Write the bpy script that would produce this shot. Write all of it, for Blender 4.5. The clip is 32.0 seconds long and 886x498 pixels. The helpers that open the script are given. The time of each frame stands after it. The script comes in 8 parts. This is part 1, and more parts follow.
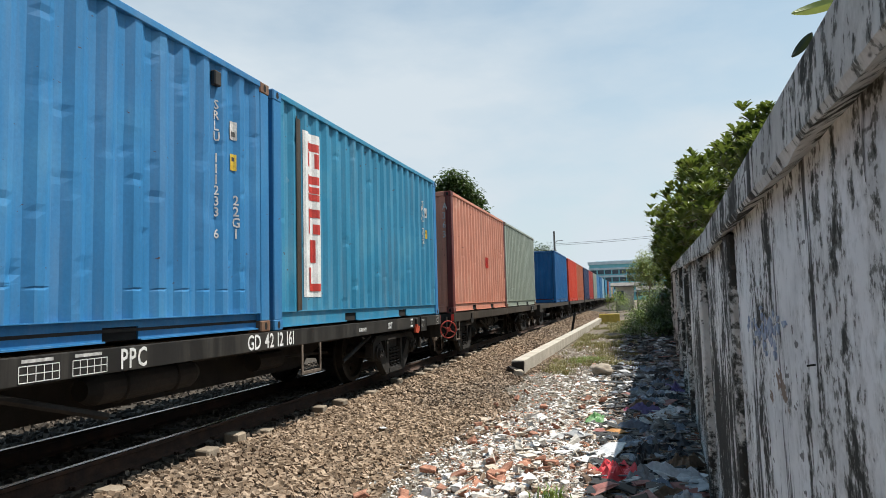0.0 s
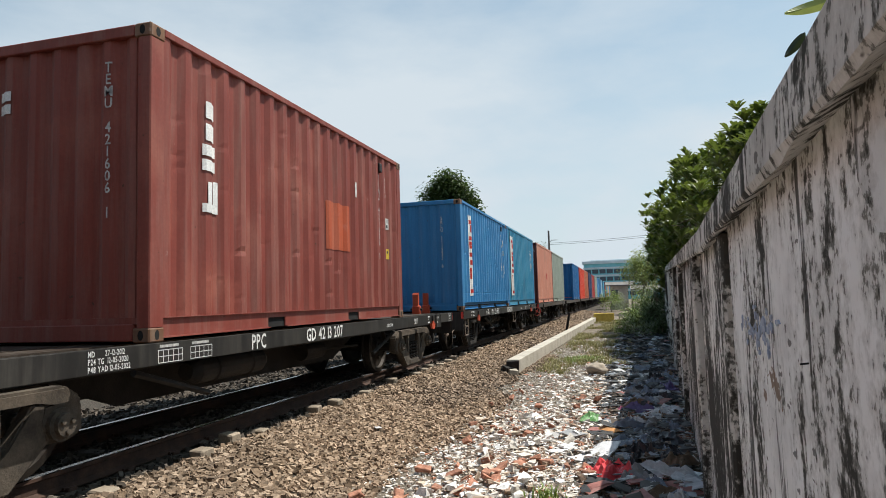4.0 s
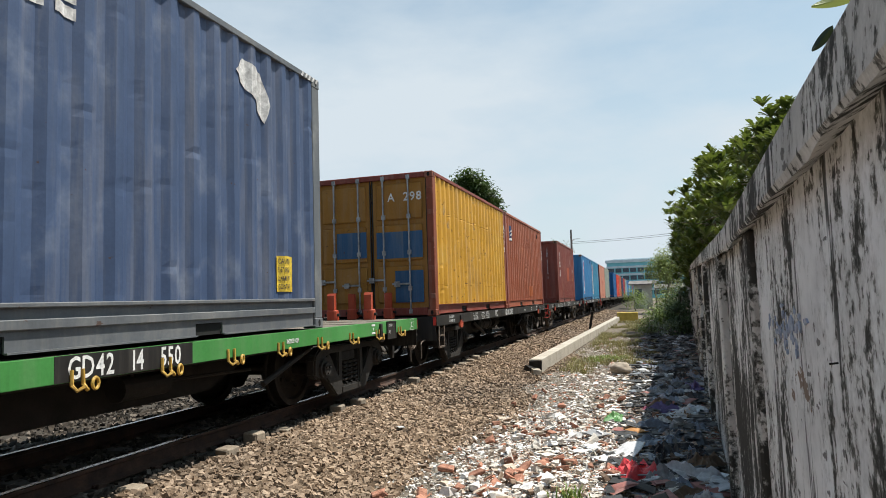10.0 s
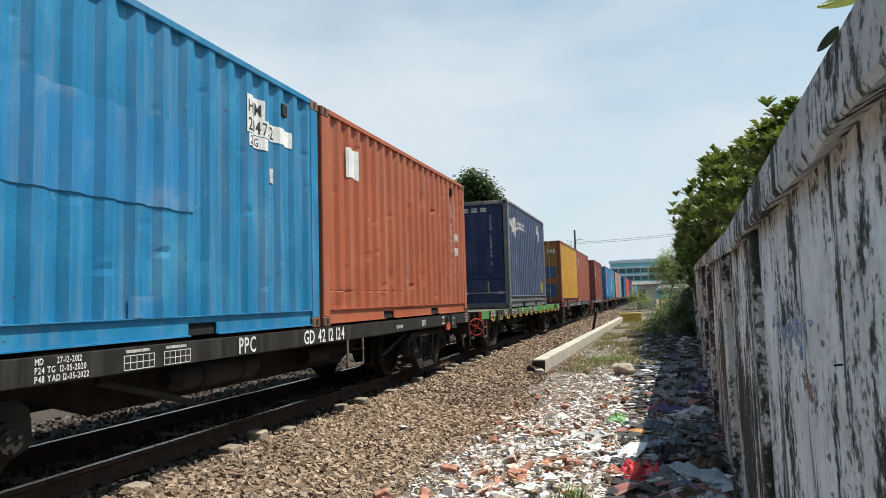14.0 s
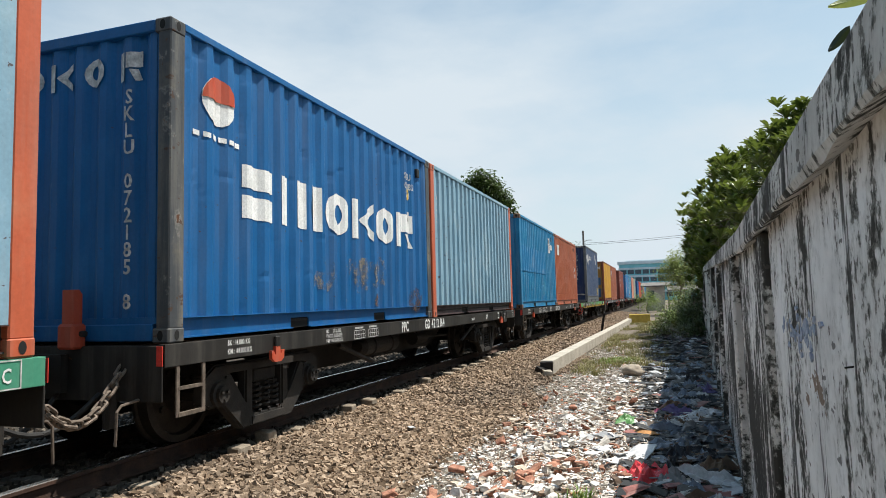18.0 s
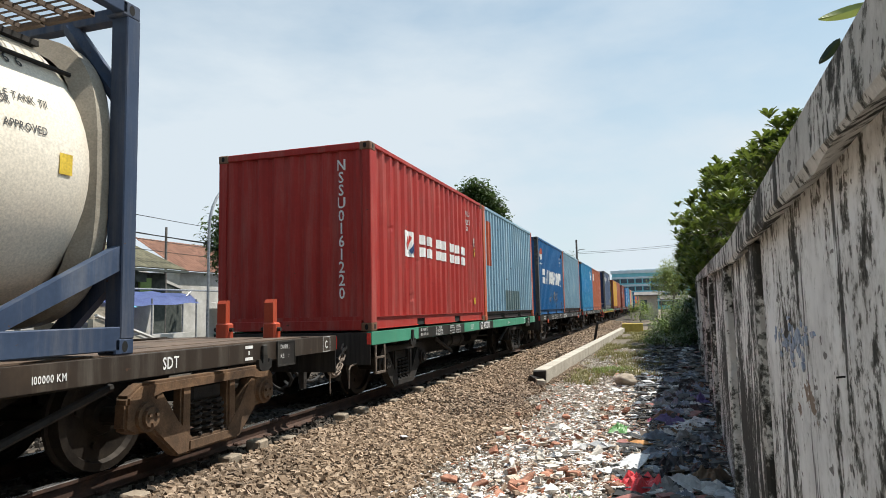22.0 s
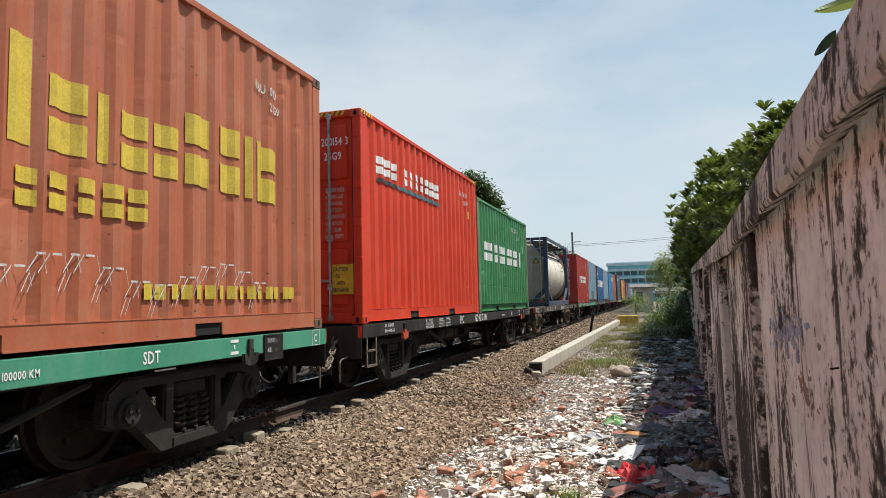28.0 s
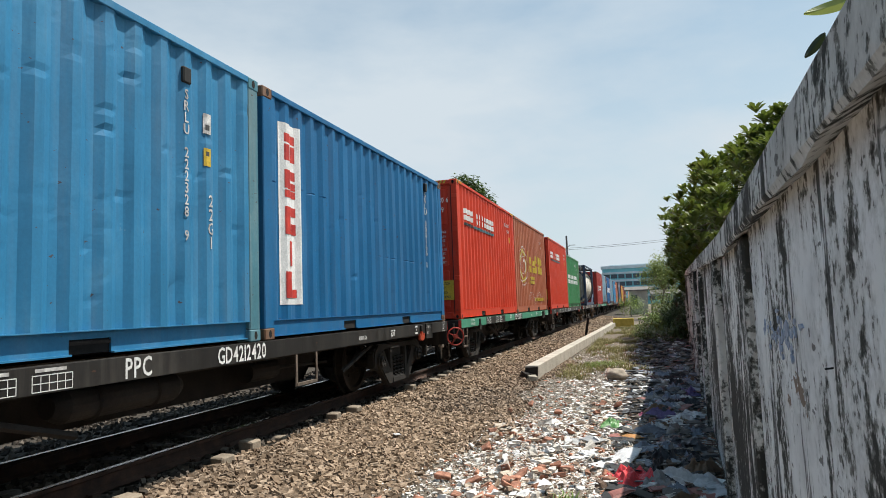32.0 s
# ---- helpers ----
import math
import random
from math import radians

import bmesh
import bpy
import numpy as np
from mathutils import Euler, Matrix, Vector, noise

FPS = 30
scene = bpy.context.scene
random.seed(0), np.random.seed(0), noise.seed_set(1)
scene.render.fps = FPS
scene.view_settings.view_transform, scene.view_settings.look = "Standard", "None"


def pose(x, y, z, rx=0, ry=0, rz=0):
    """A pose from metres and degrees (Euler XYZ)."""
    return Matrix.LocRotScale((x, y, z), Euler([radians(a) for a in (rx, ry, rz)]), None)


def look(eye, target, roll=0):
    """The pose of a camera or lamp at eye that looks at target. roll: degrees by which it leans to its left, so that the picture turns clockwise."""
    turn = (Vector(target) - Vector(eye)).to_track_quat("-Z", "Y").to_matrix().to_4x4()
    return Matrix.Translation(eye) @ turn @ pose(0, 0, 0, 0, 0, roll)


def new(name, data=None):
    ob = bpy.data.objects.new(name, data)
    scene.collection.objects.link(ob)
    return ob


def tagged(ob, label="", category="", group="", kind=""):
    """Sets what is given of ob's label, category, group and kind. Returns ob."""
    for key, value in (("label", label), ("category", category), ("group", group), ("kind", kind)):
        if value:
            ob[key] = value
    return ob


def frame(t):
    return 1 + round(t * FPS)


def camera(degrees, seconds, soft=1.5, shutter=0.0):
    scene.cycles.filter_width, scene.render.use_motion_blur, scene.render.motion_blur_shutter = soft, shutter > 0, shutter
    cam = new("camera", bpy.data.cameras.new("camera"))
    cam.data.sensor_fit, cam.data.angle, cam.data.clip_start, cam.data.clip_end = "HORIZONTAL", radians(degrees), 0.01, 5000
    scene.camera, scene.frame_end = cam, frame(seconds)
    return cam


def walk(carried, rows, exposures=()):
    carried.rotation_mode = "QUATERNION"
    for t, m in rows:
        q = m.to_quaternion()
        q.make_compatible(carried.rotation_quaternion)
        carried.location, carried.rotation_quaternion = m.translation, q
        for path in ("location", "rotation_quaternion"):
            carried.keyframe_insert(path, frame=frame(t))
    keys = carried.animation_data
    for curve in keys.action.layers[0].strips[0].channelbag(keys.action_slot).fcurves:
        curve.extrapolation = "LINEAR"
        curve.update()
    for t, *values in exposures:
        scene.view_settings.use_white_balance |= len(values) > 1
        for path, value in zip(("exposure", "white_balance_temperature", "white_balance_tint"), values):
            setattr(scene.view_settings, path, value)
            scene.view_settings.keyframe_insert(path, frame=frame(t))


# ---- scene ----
cam = camera(68.16, 32.0, soft=0.9)
EYE = Vector((4.815, 0.0, 1.208))
# seconds, degrees that the view turns left of the line, its tilt and its lean
VIEW = [
    (0, 15.952, 4.476, -1.54), (0.5, 15.923, 4.361, -1.44), (1, 15.955, 4.356, -1.27), (1.5, 15.933, 4.310, -1.47),
    (2, 15.751, 4.255, -1.49), (2.5, 15.636, 4.379, -1.51), (3, 15.446, 4.353, -1.46), (3.5, 15.443, 4.453, -1.53),
    (5.5, 15.624, 4.083, -1.97), (6, 15.671, 3.953, -1.76), (6.5, 15.778, 3.879, -1.75), (7, 15.719, 3.777, -1.85),
    (7.5, 15.554, 3.677, -1.80), (8, 15.626, 3.569, -1.81), (8.5, 15.837, 3.517, -1.89), (9, 15.977, 3.857, -1.64),
    (9.5, 16.770, 4.044, -1.59), (10, 17.396, 4.451, -1.83), (10.5, 17.654, 4.417, -1.92), (11, 17.968, 4.333, -2.03),
    (11.5, 18.029, 4.262, -2.02), (12, 17.932, 4.188, -2.15), (12.5, 17.780, 4.351, -2.25), (13, 17.730, 4.544, -2.01),
    (13.5, 17.783, 4.479, -2.01), (14, 17.705, 4.439, -1.60), (14.5, 17.806, 4.617, -1.80), (16.5, 17.699, 4.132, -2.15),
    (17, 17.780, 3.868, -2.36), (17.5, 17.913, 4.150, -1.80), (18, 18.410, 4.523, -1.46), (18.5, 18.488, 4.528, -1.72),
    (19, 18.246, 4.716, -1.99), (19.5, 18.078, 4.707, -1.87), (20, 18.046, 4.708, -1.79), (20.5, 17.996, 4.683, -1.55),
    (21, 18.016, 5.051, -1.55), (21.5, 18.004, 5.275, -1.43), (22, 17.827, 5.258, -1.27), (22.5, 17.822, 5.179, -1.34),
    (23, 17.706, 4.944, -1.40), (23.5, 17.503, 4.694, -1.46), (24, 17.590, 4.313, -1.54), (24.5, 17.427, 4.155, -1.78),
    (25, 17.213, 3.985, -1.80), (25.5, 17.162, 3.891, -1.61), (27.5, 17.626, 4.611, -1.35), (28, 17.485, 4.595, -1.37),
    (28.5, 17.412, 4.686, -1.38), (29, 17.296, 4.739, -1.45), (29.5, 17.222, 4.723, -1.50), (30, 17.312, 4.753, -1.73),
    (30.5, 17.181, 4.767, -1.94), (31, 17.087, 4.791, -1.98), (31.5, 17.144, 4.900, -1.82), (32, 17.006, 5.012, -2.05)]


def view(left, tilt, lean):
    a, b = radians(left), radians(tilt)
    way = Vector((-math.sin(a) * math.cos(b), math.cos(a) * math.cos(b), math.sin(b)))
    return look(EYE, EYE + 10 * way, lean)


SKY_STRENGTH, SUN_STRENGTH = 0.074, 5.0
EXPOSURES = [(0.0, 0.36), (6.0, 0.34), (11.0, 0.4), (17.0, 0.42), (20.0, 0.46), (22.0, 0.46), (23.0, 0.36), (24.0, 0.24), (25.5, 0.3), (28.0, 0.33), (32.0, 0.33)]
walk(cam, [(t, view(l, p, r)) for t, l, p, r in VIEW], EXPOSURES)

# ---- world and sun ----
SUN_WAY = Vector((0.365, 0.235, 0.9)).normalized()
world = bpy.data.worlds.new("sky")
scene.world = world
world.use_nodes = True
wn, wl = world.node_tree.nodes, world.node_tree.links
sky = wn.new("ShaderNodeTexSky")
sky.sky_type, sky.sun_disc = "NISHITA", False
sky.sun_elevation = math.asin(SUN_WAY.z)
sky.sun_rotation = math.atan2(SUN_WAY.x, SUN_WAY.y)
sky.air_density, sky.dust_density, sky.ozone_density = 1.0, 1.3, 1.0
coord = wn.new("ShaderNodeTexCoord")
stretch = wn.new("ShaderNodeMapping")
stretch.inputs["Scale"].default_value = (1.0, 0.7, 2.6)
stretch.inputs["Rotation"].default_value = (0.1, 0.35, 0.2)
stretch.inputs["Location"].default_value = (0.3, 0.9, 0.1)
wisps = wn.new("ShaderNodeTexNoise")
wisps.inputs["Scale"].default_value, wisps.inputs["Detail"].default_value, wisps.inputs["Roughness"].default_value = 1.7, 8, 0.55
veil = wn.new("ShaderNodeValToRGB")
veil.color_ramp.elements[0].position, veil.color_ramp.elements[1].position = 0.4, 0.66
veil.color_ramp.elements[0].color, veil.color_ramp.elements[1].color = (0.2, 0.2, 0.2, 1), (0.85, 0.85, 0.85, 1)
cloud = wn.new("ShaderNodeMix")
cloud.data_type = "RGBA"
cloud.inputs[7].default_value = (7.1, 8.0, 8.7, 1)
wl.new(coord.outputs["Generated"], stretch.inputs["Vector"])
wl.new(stretch.outputs["Vector"], wisps.inputs["Vector"])
wl.new(wisps.outputs["Fac"], veil.inputs["Fac"])
height = wn.new("ShaderNodeSeparateXYZ")
wl.new(coord.outputs["Generated"], height.inputs[0])
haze = wn.new("ShaderNodeMapRange")
haze.interpolation_type = "SMOOTHSTEP"
haze.inputs["From Min"].default_value, haze.inputs["From Max"].default_value = 0.0, 0.66
haze.inputs["To Min"].default_value, haze.inputs["To Max"].default_value = 0.66, 0.0
wl.new(height.outputs["Z"], haze.inputs["Value"])
both = wn.new("ShaderNodeMath")
both.operation, both.use_clamp = "MULTIPLY_ADD", True
high = wn.new("ShaderNodeMapRange")
high.inputs["From Min"].default_value, high.inputs["From Max"].default_value = 0.45, 0.75
high.inputs["To Min"].default_value, high.inputs["To Max"].default_value = 1.0, 0.05
wl.new(height.outputs["Z"], high.inputs["Value"])
thin = wn.new("ShaderNodeMath")
thin.operation = "MULTIPLY"
wl.new(veil.outputs["Color"], thin.inputs[0])
wl.new(high.outputs["Result"], thin.inputs[1])
wl.new(thin.outputs[0], both.inputs[0])
both.inputs[1].default_value = 0.9
wl.new(haze.outputs["Result"], both.inputs[2])
wl.new(both.outputs[0], cloud.inputs[0])
tint = wn.new("ShaderNodeMix")
tint.data_type, tint.blend_type = "RGBA", "MULTIPLY"
tint.inputs[0].default_value = 1.0
tint.inputs[7].default_value = (1.25, 1.56, 1.43, 1)
wl.new(sky.outputs["Color"], tint.inputs[6])
wl.new(tint.outputs[2], cloud.inputs[6])
wl.new(cloud.outputs[2], wn["Background"].inputs["Color"])
wn["Background"].inputs["Strength"].default_value = SKY_STRENGTH
sun = new("sun", bpy.data.lights.new("sun", "SUN"))
sun.data.energy, sun.data.angle, sun.data.color = SUN_STRENGTH, radians(0.5), (1.0, 0.95, 0.87)
sun.matrix_world = look(SUN_WAY * 60, (0, 0, 0))


# ---- materials ----
def tree_of(name):
    m = bpy.data.materials.new(name)
    m.use_nodes = True
    n = m.node_tree.nodes
    return m, n, m.node_tree.links, n["Principled BSDF"]


def ramp(n, stops):
    r = n.new("ShaderNodeValToRGB")
    e = r.color_ramp.elements
    while len(e) < len(stops):
        e.new(0.5)
    for el, (p, c) in zip(e, stops):
        el.position, el.color = p, (*c, 1) if len(c) == 3 else c
    return r


def grain(n, l, scale, detail=4, rough=0.55, stretch=(1, 1, 1), where="Object"):
    c, m, t = n.new("ShaderNodeTexCoord"), n.new("ShaderNodeMapping"), n.new("ShaderNodeTexNoise")
    m.inputs["Scale"].default_value = stretch
    t.inputs["Scale"].default_value, t.inputs["Detail"].default_value, t.inputs["Roughness"].default_value = scale, detail, rough
    if where == "World":
        l.new(n.new("ShaderNodeNewGeometry").outputs["Position"], m.inputs["Vector"])
    elif where == "Own":
        info, far = n.new("ShaderNodeObjectInfo"), n.new("ShaderNodeVectorMath")
        far.operation = "MULTIPLY_ADD"
        l.new(info.outputs["Random"], far.inputs[0])
        far.inputs[1].default_value = (37, 53, 29)
        l.new(c.outputs["Object"], far.inputs[2])
        l.new(far.outputs[0], m.inputs["Vector"])
    else:
        l.new(c.outputs[where], m.inputs["Vector"])
    l.new(m.outputs["Vector"], t.inputs["Vector"])
    return t


def blend(n, l, fac, a, b, kind="MIX"):
    x = n.new("ShaderNodeMix")
    x.data_type, x.blend_type = "RGBA", kind
    for s, v in ((0, fac), (6, a), (7, b)):
        if hasattr(v, "links"):
            l.new(v, x.inputs[s])
        elif s == 0:
            x.inputs[0].default_value = v
        else:
            x.inputs[s].default_value = (*v, 1)
    return x.outputs[2]


def bump(n, l, b, height, strength=0.3, distance=0.02):
    k = n.new("ShaderNodeBump")
    k.inputs["Strength"].default_value, k.inputs["Distance"].default_value = strength, distance
    l.new(height, k.inputs["Height"])
    l.new(k.outputs["Normal"], b.inputs["Normal"])


def plain(name, dark, light, rough=0.7, metal=0.0, scale=6.0, relief=0.25, fine=60.0, stretch=(1, 1, 1), own=0.0, spec=0.5):
    """Two tones mixed at two scales, with relief; own: how far each object differs in brightness."""
    m, n, l, b = tree_of(name)
    big, small = grain(n, l, scale, 5, 0.6, stretch), grain(n, l, fine, 3, 0.6, stretch)
    r = ramp(n, [(0.32, dark), (0.68, light)])
    l.new(big.outputs["Fac"], r.inputs["Fac"])
    s = ramp(n, [(0.3, (0.78,) * 3), (0.7, (1.12,) * 3)])
    l.new(small.outputs["Fac"], s.inputs["Fac"])
    col = blend(n, l, 1.0, r.outputs["Color"], s.outputs["Color"], "MULTIPLY")
    if own:
        info = n.new("ShaderNodeObjectInfo")
        o = ramp(n, [(0.0, (1 - own,) * 3), (1.0, (1 + own,) * 3)])
        l.new(info.outputs["Random"], o.inputs["Fac"])
        col = blend(n, l, 1.0, col, o.outputs["Color"], "MULTIPLY")
    l.new(col, b.inputs["Base Color"])
    b.inputs["Roughness"].default_value, b.inputs["Metallic"].default_value = rough, metal
    b.inputs["Specular IOR Level"].default_value = spec
    if relief:
        bump(n, l, b, small.outputs["Fac"], relief, 0.01)
    return m


def scatter(name, stops, rough=0.85, fine=40.0, relief=0.5, spec=0.35):
    """For joined heaps: each loose piece takes its own tone from the stops."""
    m, n, l, b = tree_of(name)
    g = n.new("ShaderNodeNewGeometry")
    r = ramp(n, stops)
    r.color_ramp.interpolation = "CONSTANT"
    l.new(g.outputs["Random Per Island"], r.inputs["Fac"])
    t = grain(n, l, fine, 4, 0.65)
    s = ramp(n, [(0.3, (0.62,) * 3), (0.7, (1.2,) * 3)])
    l.new(t.outputs["Fac"], s.inputs["Fac"])
    l.new(blend(n, l, 1.0, r.outputs["Color"], s.outputs["Color"], "MULTIPLY"), b.inputs["Base Color"])
    b.inputs["Roughness"].default_value = rough
    b.inputs["Specular IOR Level"].default_value = spec
    bump(n, l, b, t.outputs["Fac"], relief, 0.01)
    return m


def paint(name, rgb, fade=None, rust=0.35, dust=0.25, seed=0.0, rough=0.5):
    """Weathered enamel on steel: faded patches, dust runs, scratches and rust spots with pale rims."""
    m, n, l, b = tree_of(name)
    fade = fade or tuple(min(1, c * 0.72 + 0.16) for c in rgb)
    patch = grain(n, l, 0.8 + seed * 0.03, 5, 0.6, (1, 1, 1), "Own")
    runs = grain(n, l, 1.0, 6, 0.68, (7.0, 7.0, 0.5), "Own")
    fine = grain(n, l, 34, 4, 0.7)
    spots = grain(n, l, 4.2, 7, 0.74, (1, 1, 0.8), "Own")
    r1 = ramp(n, [(0.36, tuple(0.88 * c for c in rgb)), (0.55, rgb), (0.78, fade)])
    l.new(patch.outputs["Fac"], r1.inputs["Fac"])
    r2 = ramp(n, [(0.47, (0, 0, 0)), (0.74, (dust,) * 3)])
    l.new(runs.outputs["Fac"], r2.inputs["Fac"])
    col = blend(n, l, r2.outputs["Color"], r1.outputs["Color"], (0.34, 0.31, 0.26))
    r5 = ramp(n, [(0.28, (0.6,) * 3), (0.44, (1, 1, 1))])
    l.new(runs.outputs["Fac"], r5.inputs["Fac"])
    col = blend(n, l, 0.4, col, blend(n, l, 1.0, col, r5.outputs["Color"], "MULTIPLY"))
    lim = 0.75 - 0.075 * rust
    r6 = ramp(n, [(lim - 0.06, (0, 0, 0)), (lim, (0.5, 0.5, 0.5))])
    l.new(spots.outputs["Fac"], r6.inputs["Fac"])
    col = blend(n, l, r6.outputs["Color"], col, tuple(0.5 * c + 0.2 for c in fade))
    r3 = ramp(n, [(lim, (0, 0, 0)), (lim + 0.02, (1, 1, 1))])
    l.new(spots.outputs["Fac"], r3.inputs["Fac"])
    col = blend(n, l, r3.outputs["Color"], col, (0.1, 0.042, 0.02))
    nick = grain(n, l, 1.0, 4, 0.6, (9, 9, 16), "Own")
    r7 = ramp(n, [(0.72 - 0.055 * rust, (0, 0, 0)), (0.735 - 0.055 * rust, (0.85,) * 3)])
    l.new(nick.outputs["Fac"], r7.inputs["Fac"])
    col = blend(n, l, r7.outputs["Color"], col, (0.075, 0.04, 0.026))
    r4 = ramp(n, [(0.25, (0.88,) * 3), (0.75, (1.09,) * 3)])
    l.new(fine.outputs["Fac"], r4.inputs["Fac"])
    l.new(blend(n, l, 1.0, col, r4.outputs["Color"], "MULTIPLY"), b.inputs["Base Color"])
    rr = ramp(n, [(0.3, (rough - 0.08,) * 3), (0.7, (rough + 0.2,) * 3)])
    l.new(runs.outputs["Fac"], rr.inputs["Fac"])
    l.new(rr.outputs["Color"], b.inputs["Roughness"])
    b.inputs["Specular IOR Level"].default_value = 0.28
    bump(n, l, b, patch.outputs["Fac"], 0.25, 0.03)
    return m


M = {}
M["steel_black"] = paint("black_steel", (0.02, 0.0185, 0.017), (0.045, 0.04, 0.035), 0.2, 0.13)
M["steel_brown"] = paint("brown_dusty_steel", (0.036, 0.026, 0.019), (0.085, 0.058, 0.038), 0.4, 0.2)
# near black: the shade under the wagons is put into this colour
M["under"] = plain("sooty_underframe", (0.006, 0.005, 0.004), (0.022, 0.018, 0.015), 0.85, 0, 5, 0.3)
# one cast steel in two tones: painted as shaded, then as sunlit
M["bogie"] = plain("shaded_cast_steel", (0.009, 0.008, 0.007), (0.03, 0.024, 0.019), 0.85, 0, 4, 0.35)
M["bogie_dust"] = plain("sunlit_cast_steel", (0.03, 0.024, 0.018), (0.12, 0.095, 0.07), 0.85, 0, 4, 0.35)
M["bogie_rust"] = plain("rusty_cast_steel", (0.055, 0.032, 0.018), (0.19, 0.11, 0.058), 0.85, 0, 4, 0.35)
M["wheel"] = plain("worn_wheel_steel", (0.012, 0.01, 0.009), (0.045, 0.036, 0.028), 0.6, 0.5, 6, 0.2)
M["deck_rust"] = plain("rusty_brown_deck_plate", (0.055, 0.038, 0.027), (0.15, 0.105, 0.075), 0.85, 0, 2.0, 0.3)
M["deck"] = plain("weathered_deck_boards", (0.095, 0.08, 0.06), (0.21, 0.18, 0.145), 0.9, 0, 2.5, 0.4)
M["beam_green"] = paint("green_beam_paint", (0.06, 0.27, 0.17), (0.1, 0.33, 0.22), 0.2, 0.14)
M["beam_leaf"] = paint("leaf_green_beam_paint", (0.06, 0.25, 0.06), (0.09, 0.3, 0.09), 0.3, 0.16)
M["white_paint"] = plain("white_stencil_paint", (0.64, 0.64, 0.62), (0.84, 0.84, 0.82), 0.6, 0, 4, 0.1)
M["letter_worn"] = plain("worn_white_paint", (0.3, 0.29, 0.28), (0.72, 0.71, 0.69), 0.65, 0, 14, 0.1)
M["yellow_paint"] = plain("yellow_paint", (0.5, 0.33, 0.02), (0.75, 0.53, 0.05), 0.6, 0, 8, 0.1)
M["ib_yellow"] = plain("chrome_yellow_paint", (0.48, 0.34, 0.03), (0.62, 0.45, 0.05), 0.6, 0, 5, 0.1)
M["red_paint"] = plain("signal_red_paint", (0.36, 0.02, 0.015), (0.6, 0.05, 0.03), 0.55, 0, 7, 0.1)
M["orange_red"] = paint("orange_red_bracket_paint", (0.45, 0.065, 0.028), (0.48, 0.12, 0.06), 0.4, 0.2)
M["stop_red"] = paint("dull_red_stop_paint", (0.4, 0.06, 0.026), (0.44, 0.1, 0.05), 0.3, 0.15)
M["bar_red"] = plain("red_reflective_strip", (0.5, 0.03, 0.02), (0.7, 0.06, 0.04), 0.4, 0, 10, 0)
M["cast_rust"] = paint("rusty_corner_casting", (0.16, 0.08, 0.045), (0.28, 0.16, 0.09), 0.5, 0.3)
M["hand_red"] = paint("worn_red_wheel_paint", (0.42, 0.045, 0.03), (0.4, 0.12, 0.07), 0.4, 0.3)
M["hook_yellow"] = plain("ochre_hook_paint", (0.35, 0.2, 0.03), (0.6, 0.38, 0.07), 0.6, 0, 20, 0.1)
M["navy_paint"] = plain("navy_sign_paint", (0.012, 0.045, 0.14), (0.03, 0.08, 0.2), 0.55, 0, 8, 0.1)
M["dark_mark"] = plain("dark_stencil_paint", (0.02, 0.02, 0.02), (0.07, 0.07, 0.07), 0.7, 0, 10, 0.1)
M["teal_bar"] = plain("grey_teal_stripe", (0.05, 0.13, 0.15), (0.09, 0.18, 0.2), 0.6, 0, 8, 0.1)
M["zinc"] = plain("galvanised_bar", (0.23, 0.24, 0.25), (0.45, 0.46, 0.47), 0.45, 0.7, 9, 0.15)
M["hole"] = plain("dark_opening", (0.004, 0.004, 0.004), (0.01, 0.01, 0.01), 0.95, 0, 9, 0)
M["rubber"] = plain("black_rubber", (0.01, 0.01, 0.01), (0.03, 0.03, 0.03), 0.8, 0, 9, 0.1)
M["chain"] = plain("dusty_chain", (0.09, 0.07, 0.055), (0.24, 0.19, 0.15), 0.7, 0.4, 12, 0.2)


# ---- mesh building ----
def box(bm, x0, x1, y0, y1, z0, z1, m=None):
    vs = [bm.verts.new((x, y, z)) for x in (x0, x1) for y in (y0, y1) for z in (z0, z1)]
    for a, b, c, d in ((0, 1, 3, 2), (4, 6, 7, 5), (0, 4, 5, 1), (2, 3, 7, 6), (0, 2, 6, 4), (1, 5, 7, 3)):
        bm.faces.new((vs[a], vs[b], vs[c], vs[d]))
    if m is not None:
        for v in vs:
            v.co = m @ v.co
    return vs


def soft_box(bm, x0, x1, y0, y1, z0, z1, r=0.01, seg=1, m=None):
    vs = box(bm, x0, x1, y0, y1, z0, z1, m)
    es = {e for v in vs for e in v.link_edges}
    bmesh.ops.bevel(bm, geom=list(es), offset=r, segments=seg, affect="EDGES", profile=0.5)


def rod(bm, a, b, r, n=8, r2=None):
    a, b = Vector(a), Vector(b)
    d = (b - a).normalized()
    u = d.orthogonal().normalized()
    w = d.cross(u)
    r2 = r if r2 is None else r2
    ra = [bm.verts.new(a + r * (math.cos(k * math.tau / n) * u + math.sin(k * math.tau / n) * w)) for k in range(n)]
    rb = [bm.verts.new(b + r2 * (math.cos(k * math.tau / n) * u + math.sin(k * math.tau / n) * w)) for k in range(n)]
    for k in range(n):
        bm.faces.new((ra[k], ra[(k + 1) % n], rb[(k + 1) % n], rb[k]))
    bm.faces.new(ra[::-1])
    bm.faces.new(rb)


